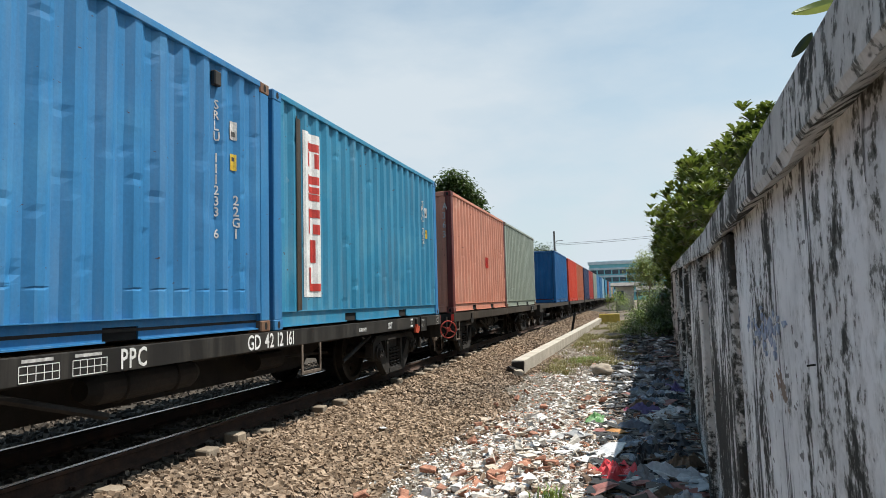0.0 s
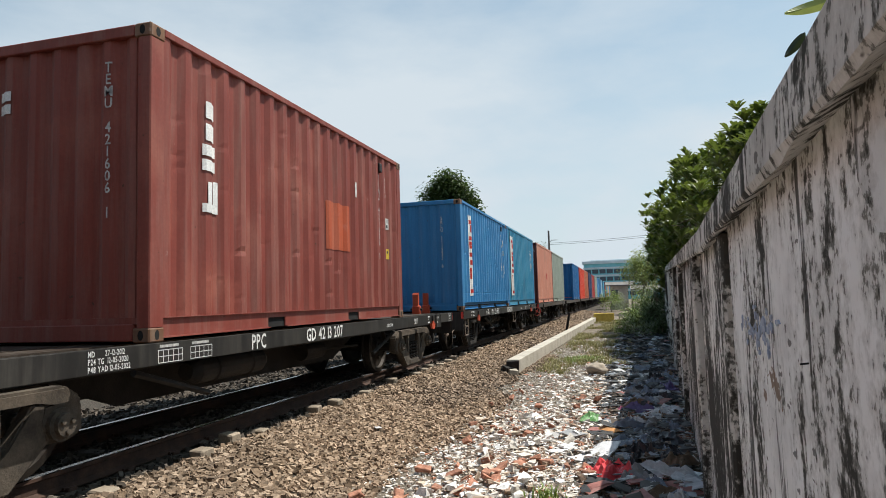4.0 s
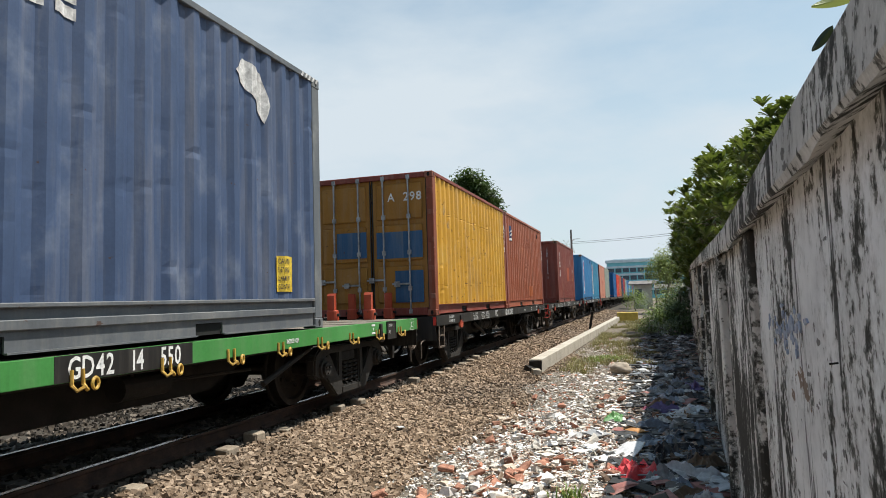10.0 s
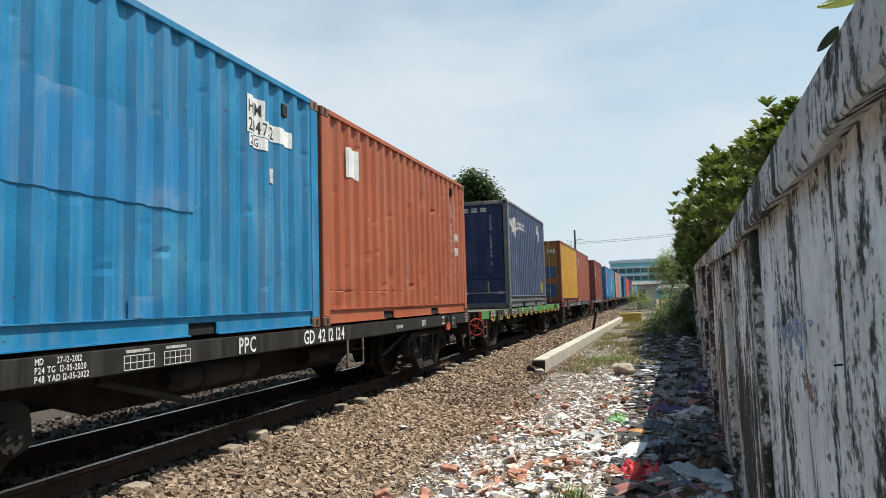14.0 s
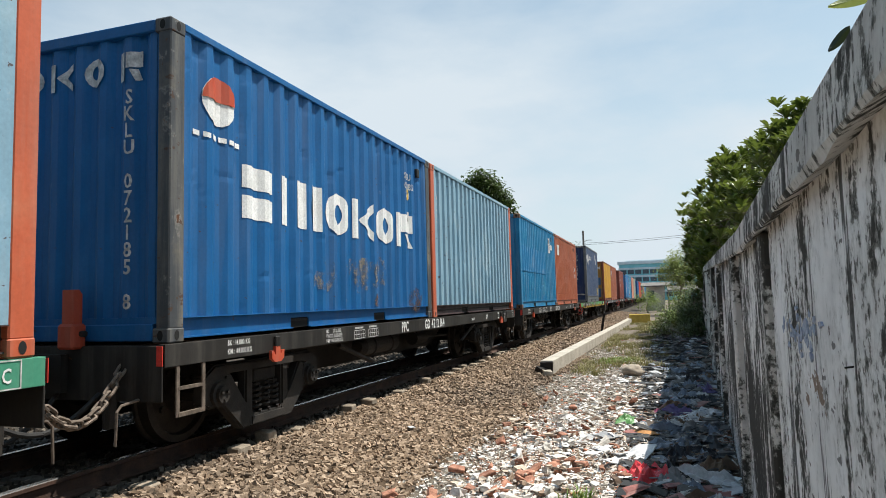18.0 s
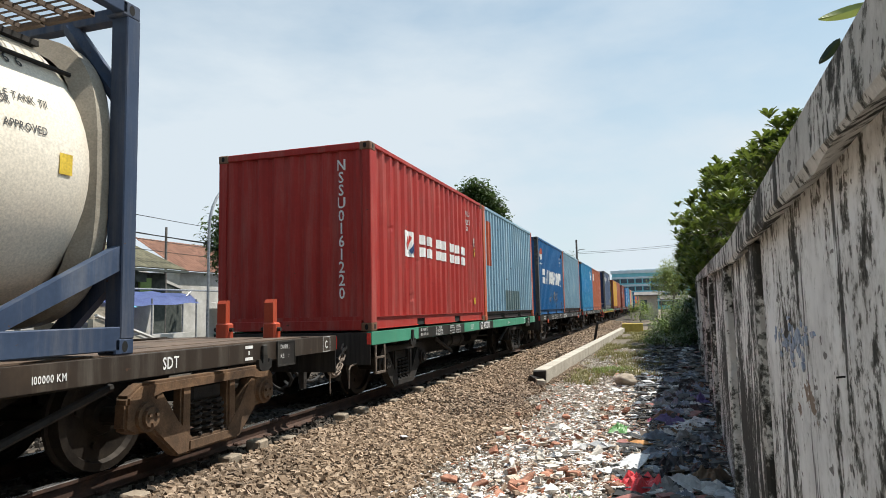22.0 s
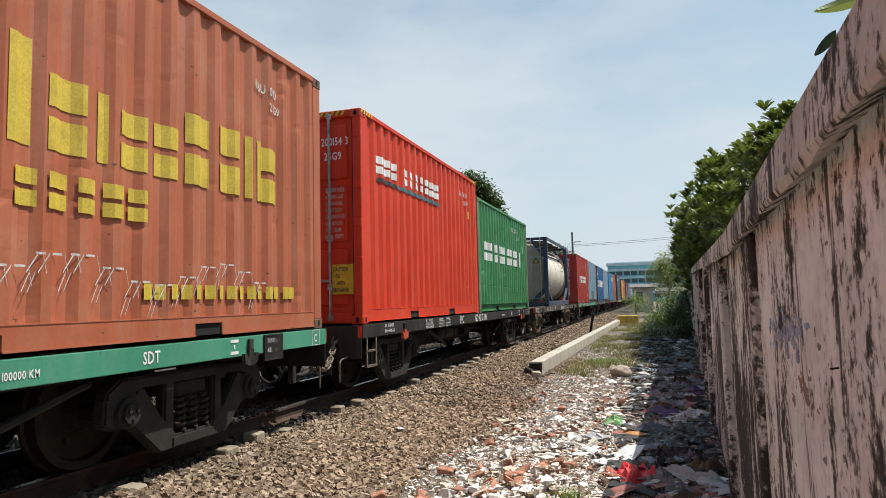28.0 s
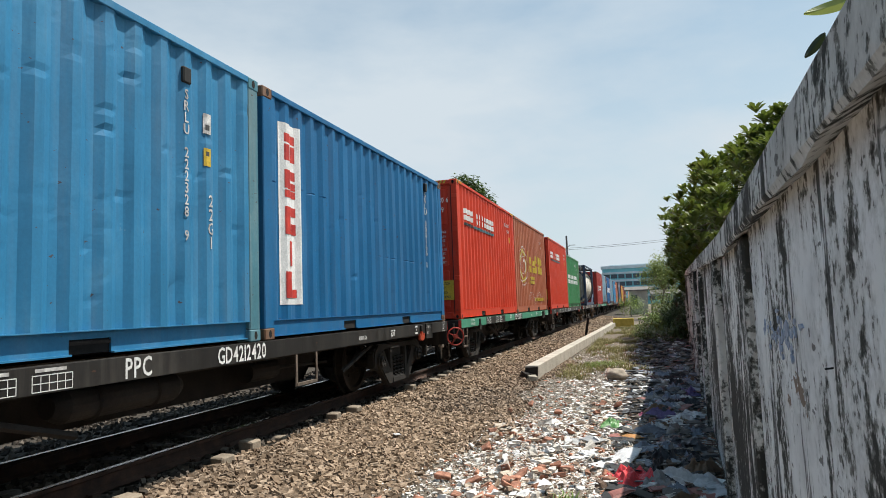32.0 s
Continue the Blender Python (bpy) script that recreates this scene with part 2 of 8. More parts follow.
def tube(bm, pts, r, n=6):
    """One bent bar along the points, closed at its ends."""
    pts = [Vector(p) for p in pts]
    rows, u = [], None
    for k, p in enumerate(pts):
        d = (pts[min(k + 1, len(pts) - 1)] - pts[max(k - 1, 0)]).normalized()
        u = d.orthogonal() if u is None else u - d * u.dot(d)
        if u.length < 1e-5:
            u = d.orthogonal()
        u = u.normalized()
        w = d.cross(u)
        rows.append([bm.verts.new(p + r * (math.cos(j * math.tau / n) * u + math.sin(j * math.tau / n) * w)) for j in range(n)])
    for a, b in zip(rows, rows[1:]):
        for j in range(n):
            bm.faces.new((a[j], a[(j + 1) % n], b[(j + 1) % n], b[j]))
    bm.faces.new(rows[0][::-1])
    bm.faces.new(rows[-1])


def prism(bm, outline, x0, x1):
    """A plate whose outline lies in y, z and that spans x0 to x1."""
    a = [bm.verts.new((x0, y, z)) for y, z in outline]
    b = [bm.verts.new((x1, y, z)) for y, z in outline]
    k = len(outline)
    for i in range(k):
        bm.faces.new((a[i], a[(i + 1) % k], b[(i + 1) % k], b[i]))
    bm.faces.new(a[::-1])
    bm.faces.new(b)


def ring(bm, centre, axis, big, small, n=24, k=8):
    axis = Vector(axis).normalized()
    u = axis.orthogonal().normalized()
    w = axis.cross(u)
    rows = []
    for i in range(n):
        d = math.cos(i * math.tau / n) * u + math.sin(i * math.tau / n) * w
        rows.append([bm.verts.new(Vector(centre) + d * (big + small * math.cos(j * math.tau / k)) + axis * small * math.sin(j * math.tau / k)) for j in range(k)])
    for i in range(n):
        for j in range(k):
            bm.faces.new((rows[i][j], rows[(i + 1) % n][j], rows[(i + 1) % n][(j + 1) % k], rows[i][(j + 1) % k]))


def mesh_of(name, bm, material, smooth=False):
    me = bpy.data.meshes.new(name)
    bmesh.ops.recalc_face_normals(bm, faces=bm.faces)
    if smooth:
        for f in bm.faces:
            f.smooth = True
    bm.to_mesh(me)
    bm.free()
    me.materials.append(material)
    return me


def part(name, bm, material, parent, label="", smooth=False):
    ob = new(name, mesh_of(name, bm, material, smooth) if isinstance(bm, bmesh.types.BMesh) else bm)
    ob.parent = parent
    if label:
        ob["label"] = label
    return ob


def thing(name, label, category, group="", kind=""):
    ob = new(name)
    ob.empty_display_size = 0.2
    return tagged(ob, label, category, group, kind)


def solid(name, bm, material, label, category="", group="", kind="", smooth=False):
    return tagged(new(name, mesh_of(name, bm, material, smooth)), label, category, group, kind)


def fill(me, material):
    me.materials.append(material)
    return me


# ---- lettering that follows the steel ----
FONT_CACHE = {}
for ch in "ABCDEFGHIJKLMNOPQRSTUVWXYZ0123456789.:-/'":
    cu = bpy.data.curves.new("writing", "FONT")
    cu.body, cu.size, cu.resolution_u, cu.offset = ch, 1.0, 2, 0.016
    ob = bpy.data.objects.new("writing", cu)
    scene.collection.objects.link(ob)
    bpy.context.view_layer.update()
    me = bpy.data.meshes.new_from_object(ob.evaluated_get(bpy.context.evaluated_depsgraph_get()))
    bpy.data.objects.remove(ob)
    vs = [v.co.copy() for v in me.vertices]
    lo, hi = min(v.x for v in vs), max(v.x for v in vs)
    FONT_CACHE[ch] = ([(v.x - lo, v.y) for v in vs], [tuple(p.vertices) for p in me.polygons], hi - lo)


def glyphs(bm, text, size, upright):
    """A line of writing as flat faces (u to the right, v up); upright: letter under letter."""
    x = y = 0.0
    for ch in text:
        pts, polys, wide = FONT_CACHE.get(ch, ((), (), 0.26))
        off = -wide / 2 if upright else x
        vs = [bm.verts.new(((off + u) * size, (y + v) * size, 0)) for u, v in pts]
        for p in polys:
            bm.faces.new([vs[i] for i in p])
        x += wide + 0.1
        y -= 0.82 if upright else 0.0


def write_on(parent, text, size, put, breaks=(), material=None, upright=False, name="writing", squeeze=0.8, label=""):
    """put(u, v) gives the place on the surface; breaks: values of u at which the surface bends."""
    bm = bmesh.new()
    glyphs(bm, text, size, upright)
    for v in bm.verts:
        v.co.x *= squeeze
    for u in breaks:
        bmesh.ops.bisect_plane(bm, geom=bm.verts[:] + bm.edges[:] + bm.faces[:], plane_co=(u, 0, 0), plane_no=(1, 0, 0))
    for v in bm.verts:
        v.co = Vector(put(v.co.x, v.co.y))
    me = bpy.data.meshes.new(name)
    bm.to_mesh(me)
    bm.free()
    me.materials.append(material or M["white_paint"])
    return part(name, me, None, parent, label)


def patch_on(parent, rects, put, breaks=(), material=None, name="marking", label=""):
    """Flat painted rectangles (u0, u1, v0, v1) or outlines, laid on a bending surface."""
    bm = bmesh.new()
    for q in rects:
        pts = [(q[0], q[2]), (q[1], q[2]), (q[1], q[3]), (q[0], q[3])] if isinstance(q[0], (int, float)) else q
        bm.faces.new([bm.verts.new((u, v, 0)) for u, v in pts])
    for u in breaks:
        bmesh.ops.bisect_plane(bm, geom=bm.verts[:] + bm.edges[:] + bm.faces[:], plane_co=(u, 0, 0), plane_no=(1, 0, 0))
    for v in bm.verts:
        v.co = Vector(put(v.co.x, v.co.y))
    me = bpy.data.meshes.new(name)
    bm.to_mesh(me)
    bm.free()
    me.materials.append(material)
    return part(name, me, None, parent, label)


def block_word(kinds, u, v, h, w, gap):
    """A trade name drawn as a row of plain blocks, one for the room of each letter: two halves, or one thin bar."""
    out = []
    for k in kinds:
        if k == "i":
            out.append((u, u + 0.26 * w, v, v + h))
            u += 0.26 * w + gap
            continue
        if k != "_":
            out += [(u, u + 0.94 * w, v, v + 0.43 * h), (u, u + 0.94 * w, v + 0.57 * h, v + h)]
        u += w + gap
    return out


def plain_shape(kind, u0, u1, v0, v1):
    """One heavy painted shape in the room of a letter: a bar, two halves, two uprights, a ring, a wedge or a step."""
    w, h = u1 - u0, v1 - v0
    if kind == "bar":
        return [(u0, u1, v0, v1)]
    if kind == "halves":
        return [(u0, u1, v0, v0 + 0.43 * h), (u0, u1, v0 + 0.57 * h, v1)]
    if kind == "pair":
        return [(u0, u0 + 0.4 * w, v0, v1), (u0 + 0.6 * w, u1, v0, v1)]
    if kind == "ring":
        at = lambda r, k: (u0 + w / 2 + w / 2 * r * math.cos(k * math.tau / 16), v0 + h / 2 + h / 2 * (r if r == 1 else r + 0.08) * math.sin(k * math.tau / 16))
        return [[at(1, k), at(1, k + 1), at(0.42, k + 1), at(0.42, k)] for k in range(16)]
    if kind == "wedge":
        return [(u0, u0 + 0.28 * w, v0, v1), [(u0 + 0.36 * w, v0 + h / 2), (u1, v0), (u1, v0 + 0.24 * h), (u0 + 0.74 * w, v0 + h / 2), (u1, v1 - 0.24 * h), (u1, v1)]]
    return [(u0, u0 + 0.28 * w, v0, v1), (u0 + 0.34 * w, u1, v0 + 0.46 * h, v1), [(u0 + 0.5 * w, v0 + 0.4 * h), (u0 + 0.72 * w, v0), (u1, v0), (u0 + 0.8 * w, v0 + 0.4 * h)]]


# ---- the freight train: sizes ----
BASE, PITCH, HALF_L, HALF_W = 0.936, 13.31, 3.029, 1.219
DEPTH = 0.036
FLUTE = [(0.0, 0), (0.072, 0), (0.14, 1), (0.21, 1), (0.278, 0)]


def flutes(lo, hi, period=0.278, shape=FLUTE):
    """Where a trapezoid corrugation bends between lo and hi: a list of (place, 0 proud or 1 recessed)."""
    last = shape[1][0] * period / 0.278
    n = max(1, round((hi - lo - last) / period))
    k = (hi - lo) / (n * period + last)
    out = []
    for i in range(n):
        out += [(lo + k * (i * period + a * period / 0.278), d) for a, d in shape[:-1]]
    out += [(lo + k * n * period, 0), (hi, 0)]
    return out


SIDE_BENDS = flutes(-HALF_L + 0.17, HALF_L - 0.17)
STEEP = [(0.0, 0), (0.105, 0), (0.133, 1), (0.25, 1), (0.278, 0)]
STEEP_BENDS = flutes(-HALF_L + 0.17, HALF_L - 0.17, 0.278, STEEP)
BENT = {}
END_BENDS = flutes(-HALF_W + 0.16, HALF_W - 0.16, 0.25)


def depth_at(bends, s):
    for (a, da), (b, db) in zip(bends, bends[1:]):
        if a <= s <= b:
            return da + (db - da) * (s - a) / max(b - a, 1e-6)
    return 0.0


def side_put(u0, v0, bends=SIDE_BENDS):
    """On the near long side: u runs towards the rear as one reads, v up."""
    return lambda u, v: (HALF_W - 0.012 - DEPTH * depth_at(bends, u0 + u) + 0.004, u0 + u, v0 + v)


def side_breaks(u0, lo, hi, bends=SIDE_BENDS):
    return [b - u0 for b, _ in bends if lo < b - u0 < hi]


def end_put(u0, v0, bends=None):
    return lambda u, v: (u0 + u, -HALF_L + 0.03 + DEPTH * depth_at(END_BENDS, u0 + u) - 0.004, v0 + v)


def end_breaks(u0, lo, hi, bends=None):
    return [b - u0 for b, _ in END_BENDS if lo < b - u0 < hi]


def sheet(bends, place, z0, z1, levels, dents=0.0, seed=0.0, creases=()):
    """Corrugated steel; dents: how battered it is; creases: (height, from, to, depth) of long scrapes."""
    bm = bmesh.new()
    rows, knocks = [], {}
    rnd = random.Random(round(seed * 100) + 7)
    if dents and levels > 8:
        for j in range(len(bends) - 1):
            if bends[j][1] == 0 and bends[j + 1][1] == 0:
                for _ in range(3):
                    if rnd.random() < 4.5 * dents:
                        i, deep = rnd.randint(2, levels - 2), rnd.uniform(0.003, 0.011)
                        knocks[i, j] = knocks[i, j + 1] = deep
                        if rnd.random() < 0.4:
                            knocks[i + 1, j] = knocks[i + 1, j + 1] = 0.6 * deep
    zs = sorted([z0 + (z1 - z0) * i / levels for i in range(levels + 1)] + [z + q for z, *_ in creases for q in (-0.017, 0.001, 0.012)])
    for z, a, b, deep in creases:
        i = zs.index(z + 0.001)
        for j in range(len(bends) - 1):
            if bends[j][1] == 0 and bends[j + 1][1] == 0 and a < bends[j][0] < b and rnd.random() < 0.75:
                knocks[i, j], knocks[i, j + 1] = deep * rnd.uniform(0.3, 1.0), deep * rnd.uniform(0.6, 1.2)
    for i, z in enumerate(zs):
        row = []
        for s, d in bends:
            off = 0.0
            if dents and 0 < i < len(zs) - 1:
                off = max(0.0, noise.noise(Vector((s * 1.9 + seed, z * 2.3, seed * 3.1))) - 0.36) * dents * 0.5
                off += max(0.0, noise.noise(Vector((s * 4.5 + seed, z * 9, seed * 2.3))) - 0.5) * dents * 0.8
                off += max(0.0, noise.noise(Vector((s * 7 + seed, z * 6, seed * 1.7))) - 0.5) * dents * 0.6
            off += knocks.get((i, len(row)), 0.0)
            row.append(bm.verts.new(place(s, z, DEPTH * d + off)))
        rows.append(row)
    for a, b in zip(rows, rows[1:]):
        for i in range(len(bends) - 1):
            bm.faces.new((a[i], a[i + 1], b[i + 1], b[i]))
    return bm


SHARED = {}


def casting_mesh(mat):
    if ("casting", mat.name) not in SHARED:
        bm = bmesh.new()
        soft_box(bm, -0.081, 0.081, -0.089, 0.089, -0.059, 0.059, 0.012, 1)
        SHARED["casting", mat.name] = mesh_of("corner_casting", bm, mat)
        for nm, pl in (("casting_hole_side", "x"), ("casting_hole_end", "y")):
            bm = bmesh.new()
            ring_pts = []
            for k in range(12):
                a = k * math.tau / 12
                u, v = 0.027 * math.cos(a), 0.04 * math.sin(a)
                ring_pts.append(bm.verts.new((0.0825, u, v) if pl == "x" else (u, -0.0905, v)))
            bm.faces.new(ring_pts)
            SHARED[nm] = mesh_of("casting_hole", bm, M["hole"])
    return SHARED["casting", mat.name]


def container(label, mat, rail=None, post=None, cast=None, high=2.591, rear="wall", dents=0.02, seed=0.0, group="freight containers", detail=True, end=None, high_sill=False, steep=False, inset=0.03, creases=()):
    """A twenty-foot steel box, its base at z = 0; rear: what its trailing end shows (a wall or doors)."""
    rail, post = rail or mat, post or mat
    cast, end = cast or post, end or mat
    if cast is mat and detail and "vermilion" not in mat.name:
        cast = M["cast_rust"]
    box_thing = thing("shipping_container", label, "shipping container", group)
    bends = STEEP_BENDS if steep else SIDE_BENDS
    BENT[box_thing.name] = bends
    H, L, W2 = high, HALF_L, HALF_W
    lo, hi = 0.33 if high_sill else 0.195, H - 0.06
    lv = 46 if detail else 2
    part("side_panel", sheet(bends, lambda s, z, d: (W2 - 0.012 - d, s, z), lo, hi, lv, dents, seed, creases), mat, box_thing)
    part("side_panel", sheet(bends, lambda s, z, d: (-W2 + 0.012 + d, s, z), lo, hi, 1), mat, box_thing)
    part("front_panel", sheet(END_BENDS, lambda s, z, d: (s, L - 0.03 - d, z), lo, hi, 1), mat, box_thing)
    rb = flutes(-L + 0.1, L - 0.1, 0.21)
    bm = bmesh.new()
    prev = None
    for s, d in rb:
        row = [bm.verts.new((x, s, H - 0.012 - 0.02 * d)) for x in (-W2 + 0.05, W2 - 0.05)]
        if prev:
            bm.faces.new((prev[0], prev[1], row[1], row[0]))
        prev = row
    part("roof_panel", bm, mat, box_thing)
    for sx in (-1, 1):
        bm = bmesh.new()
        soft_box(bm, *sorted((sx * W2, sx * (W2 - 0.06))), -L + 0.17, L - 0.17, H - 0.066, H - 0.002, 0.006)
        part("top_rail", bm, mat if rail is PURPLE else rail, box_thing)
        bm = bmesh.new()
        a, b = sorted((sx * (W2 - inset), sx * (W2 - inset - 0.016)))
        o = [(-L + 0.17, 0.035), (-1.21, 0.035), (-1.21, 0.138), (-0.85, 0.138), (-0.85, 0.035), (0.85, 0.035), (0.85, 0.138), (1.21, 0.138), (1.21, 0.035), (L - 0.17, 0.035), (L - 0.17, 0.19), (-L + 0.17, 0.19)]
        prism(bm, o, a, b)
        if not high_sill:
            box(bm, *sorted((sx * (W2 - 0.008), sx * (W2 - 0.07))), -L + 0.17, L - 0.17, 0.19, 0.198)
        sill = part("bottom_rail", bm, rail, box_thing)
        for y0, y1 in ((-L + 0.17, -1.21), (-0.85, 0.85), (1.21, L - 0.17)):
            bm = bmesh.new()
            box(bm, *sorted((sx * (W2 - max(0.004, inset - 0.03)), sx * (W2 - inset))), y0, y1, 0.03, 0.042)
            part("rail_flange", bm, rail, sill)
        if high_sill:
            for z0, z1, o in ((0.305, 0.337, 0.002), (0.17, 0.235, 0.004)):
                bm = bmesh.new()
                soft_box(bm, *sorted((sx * (W2 - o), sx * (W2 - 0.05))), -L + 0.17, L - 0.17, z0, z1, 0.006)
                part("side_sill", bm, rail, box_thing)
            bm = bmesh.new()
            box(bm, *sorted((sx * (W2 - 0.042), sx * (W2 - 0.056))), -L + 0.17, L - 0.17, 0.16, 0.32)
            part("sill_web", bm, rail, box_thing)
        if sx == 1 or detail:
            for y0 in (-1.21, 0.85):
                bm = bmesh.new()
                box(bm, *sorted((sx * (W2 - inset - 0.018), sx * (W2 - 0.6))), y0, y0 + 0.36, 0.038, 0.138)
                part("fork_pocket", bm, M["hole"], box_thing)
        for sy in (-1, 1):
            bm = bmesh.new()
            soft_box(bm, *sorted((sx * (W2 - 0.005), sx * (W2 - 0.13))), *sorted((sy * (L - 0.006), sy * (L - 0.175))), 0.11, H - 0.11, 0.01)
            part("corner_post", bm, post, box_thing)
            for z in (0.059, H - 0.059):
                c = part("corner_casting", casting_mesh(cast), None, box_thing)
                c.location = (sx * (W2 - 0.081), sy * (L - 0.089), z)
                if sx == 1:
                    h = part("casting_hole", SHARED["casting_hole_side"], None, c)
                if sy == -1:
                    h = part("casting_hole", SHARED["casting_hole_end"], None, c)
    bm = bmesh.new()
    box(bm, -W2 + 0.06, W2 - 0.06, -L + 0.05, L - 0.05, 0.1, 0.125)
    part("floor_frame", bm, M["under"], box_thing)
    for sy in (-1, 1):
        bm = bmesh.new()
        soft_box(bm, -W2 + 0.16, W2 - 0.16, *sorted((sy * (L - 0.004), sy * (L - 0.07))), H - 0.1, H - 0.004, 0.008)
        part("header", bm, rail, box_thing)
        bm = bmesh.new()
        soft_box(bm, -W2 + 0.16, W2 - 0.16, *sorted((sy * (L - 0.004), sy * (L - 0.08))), 0.015, 0.15, 0.008)
        part("sill", bm, rail, box_thing)
    if rear == "wall":
        if detail:
            bm = bmesh.new()
            box(bm, -W2 + 0.11, W2 - 0.11, -L + 0.082, -L + 0.09, 0.13, H - 0.09)
            box(bm, -W2 + 0.128, W2 - 0.128, -L + 0.02, -L + 0.082, 0.149, 0.2)
            for sx in (-1, 1):
                box(bm, *sorted((sx * (W2 - 0.128), sx * (W2 - 0.19))), -L + 0.036, -L + 0.082, 0.2, H - 0.1)
            part("end_frame", bm, mat, box_thing)
        part("end_panel", sheet(END_BENDS, lambda s, z, d: (s, -L + 0.03 + d, z), lo, hi, 3, dents, seed + 9), mat, box_thing)
    elif rear == "doors":
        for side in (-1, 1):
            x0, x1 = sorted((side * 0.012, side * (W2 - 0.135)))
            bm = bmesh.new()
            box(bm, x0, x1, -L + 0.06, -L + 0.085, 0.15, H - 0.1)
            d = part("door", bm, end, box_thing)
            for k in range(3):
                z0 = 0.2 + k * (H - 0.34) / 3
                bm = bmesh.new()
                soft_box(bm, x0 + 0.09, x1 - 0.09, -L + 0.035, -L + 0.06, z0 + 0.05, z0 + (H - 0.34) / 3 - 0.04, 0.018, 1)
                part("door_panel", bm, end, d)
            bm = bmesh.new()
            box(bm, x0, x0 + 0.02, -L + 0.045, -L + 0.06, 0.15, H - 0.1)
            box(bm, x1 - 0.02, x1, -L + 0.045, -L + 0.06, 0.15, H - 0.1)
            part("door_gasket", bm, M["rubber"], d)
            for f in (0.22, 0.68) if side == 1 else (0.32, 0.78):
                x = x0 + f * (x1 - x0)
                bm = bmesh.new()
                rod(bm, (x, -L + 0.01, 0.06), (x, -L + 0.01, H - 0.05), 0.017, 8)
                for z in (0.09, 0.5, 1.15, 1.8, H - 0.08):
                    soft_box(bm, x - 0.035, x + 0.035, -L - 0.008, -L + 0.045, z - 0.04, z + 0.04, 0.006)
                part("lock_rod", bm, M["zinc"], d)
                bm = bmesh.new()
                zz = 0.66 if f < 0.5 else 0.58
                soft_box(bm, x - 0.34, x + 0.02, -L - 0.02, -L + 0.0, zz - 0.015, zz + 0.02, 0.006)
                soft_box(bm, x - 0.3, x - 0.2, -L - 0.016, -L + 0.05, zz - 0.05, zz + 0.05, 0.008)
                part("lock_handle", bm, M["zinc"], d)
            for z in (0.35, 0.85, 1.35, 1.85, H - 0.35):
                bm = bmesh.new()
                xh = side * (W2 - 0.1)
                soft_box(bm, min(xh, xh + side * 0.1) - 0.02, max(xh, xh + side * 0.1) - 0.004, -L - 0.004, -L + 0.05, z - 0.045, z + 0.045, 0.006)
                part("hinge", bm, post, d)
    else:
        bm = bmesh.new()
        box(bm, -W2 + 0.13, W2 - 0.13, -L + 0.03, -L + 0.06, 0.15, 0.82)
        soft_box(bm, -W2 + 0.12, W2 - 0.12, -L + 0.0, -L + 0.05, 0.8, 0.9, 0.01)
        part("discharge_hatch", bm, end, box_thing)
        part("end_panel", sheet(END_BENDS, lambda s, z, d: (s, -L + 0.04 + d, z), 0.85, hi, 2), end, box_thing)
        bm = bmesh.new()
        rod(bm, (-W2 + 0.15, -L - 0.005, 0.42), (W2 - 0.12, -L - 0.005, 0.42), 0.016, 8)
        for x in (-1.02, 0.0, 0.95):
            soft_box(bm, x - 0.07, x + 0.07, -L - 0.02, -L + 0.03, 0.38, 0.46, 0.008)
        soft_box(bm, 0.62, 0.66, -L - 0.02, -L + 0.0, 0.42, 0.72, 0.006)
        part("hatch_bar", bm, M["zinc"], box_thing)
    return box_thing


# ---- wagons ----
def wheelset_mesh():
    if "wheelset" not in SHARED:
        bm = bmesh.new()
        rod(bm, (-0.95, 0, 0), (0.95, 0, 0), 0.075, 12)
        for sx in (-1, 1):
            prof = [(0.495, 0.457), (0.52, 0.453), (0.53, 0.431), (0.625, 0.425), (0.63, 0.365), (0.585, 0.345), (0.575, 0.16), (0.64, 0.13), (0.64, 0.07)]
            inner = [(0.495, 0.457), (0.495, 0.365), (0.535, 0.345), (0.54, 0.14), (0.49, 0.11), (0.49, 0.07)]
            for pr in (prof, inner):
                rows = [[bm.verts.new((sx * x, r * math.cos(k * math.tau / 28), r * math.sin(k * math.tau / 28))) for k in range(28)] for x, r in pr]
                for a, b in zip(rows, rows[1:]):
                    for k in range(28):
                        bm.faces.new((a[k], a[(k + 1) % 28], b[(k + 1) % 28], b[k]))
            for k in range(4):
                a = k * math.tau / 4
                rod(bm, (sx * 0.57, 0.23 * math.cos(a), 0.23 * math.sin(a)), (sx * 0.6, 0.23 * math.cos(a), 0.23 * math.sin(a)), 0.03, 8)
        SHARED["wheelset"] = mesh_of("wheelset", bm, M["wheel"], False)
    return SHARED["wheelset"]


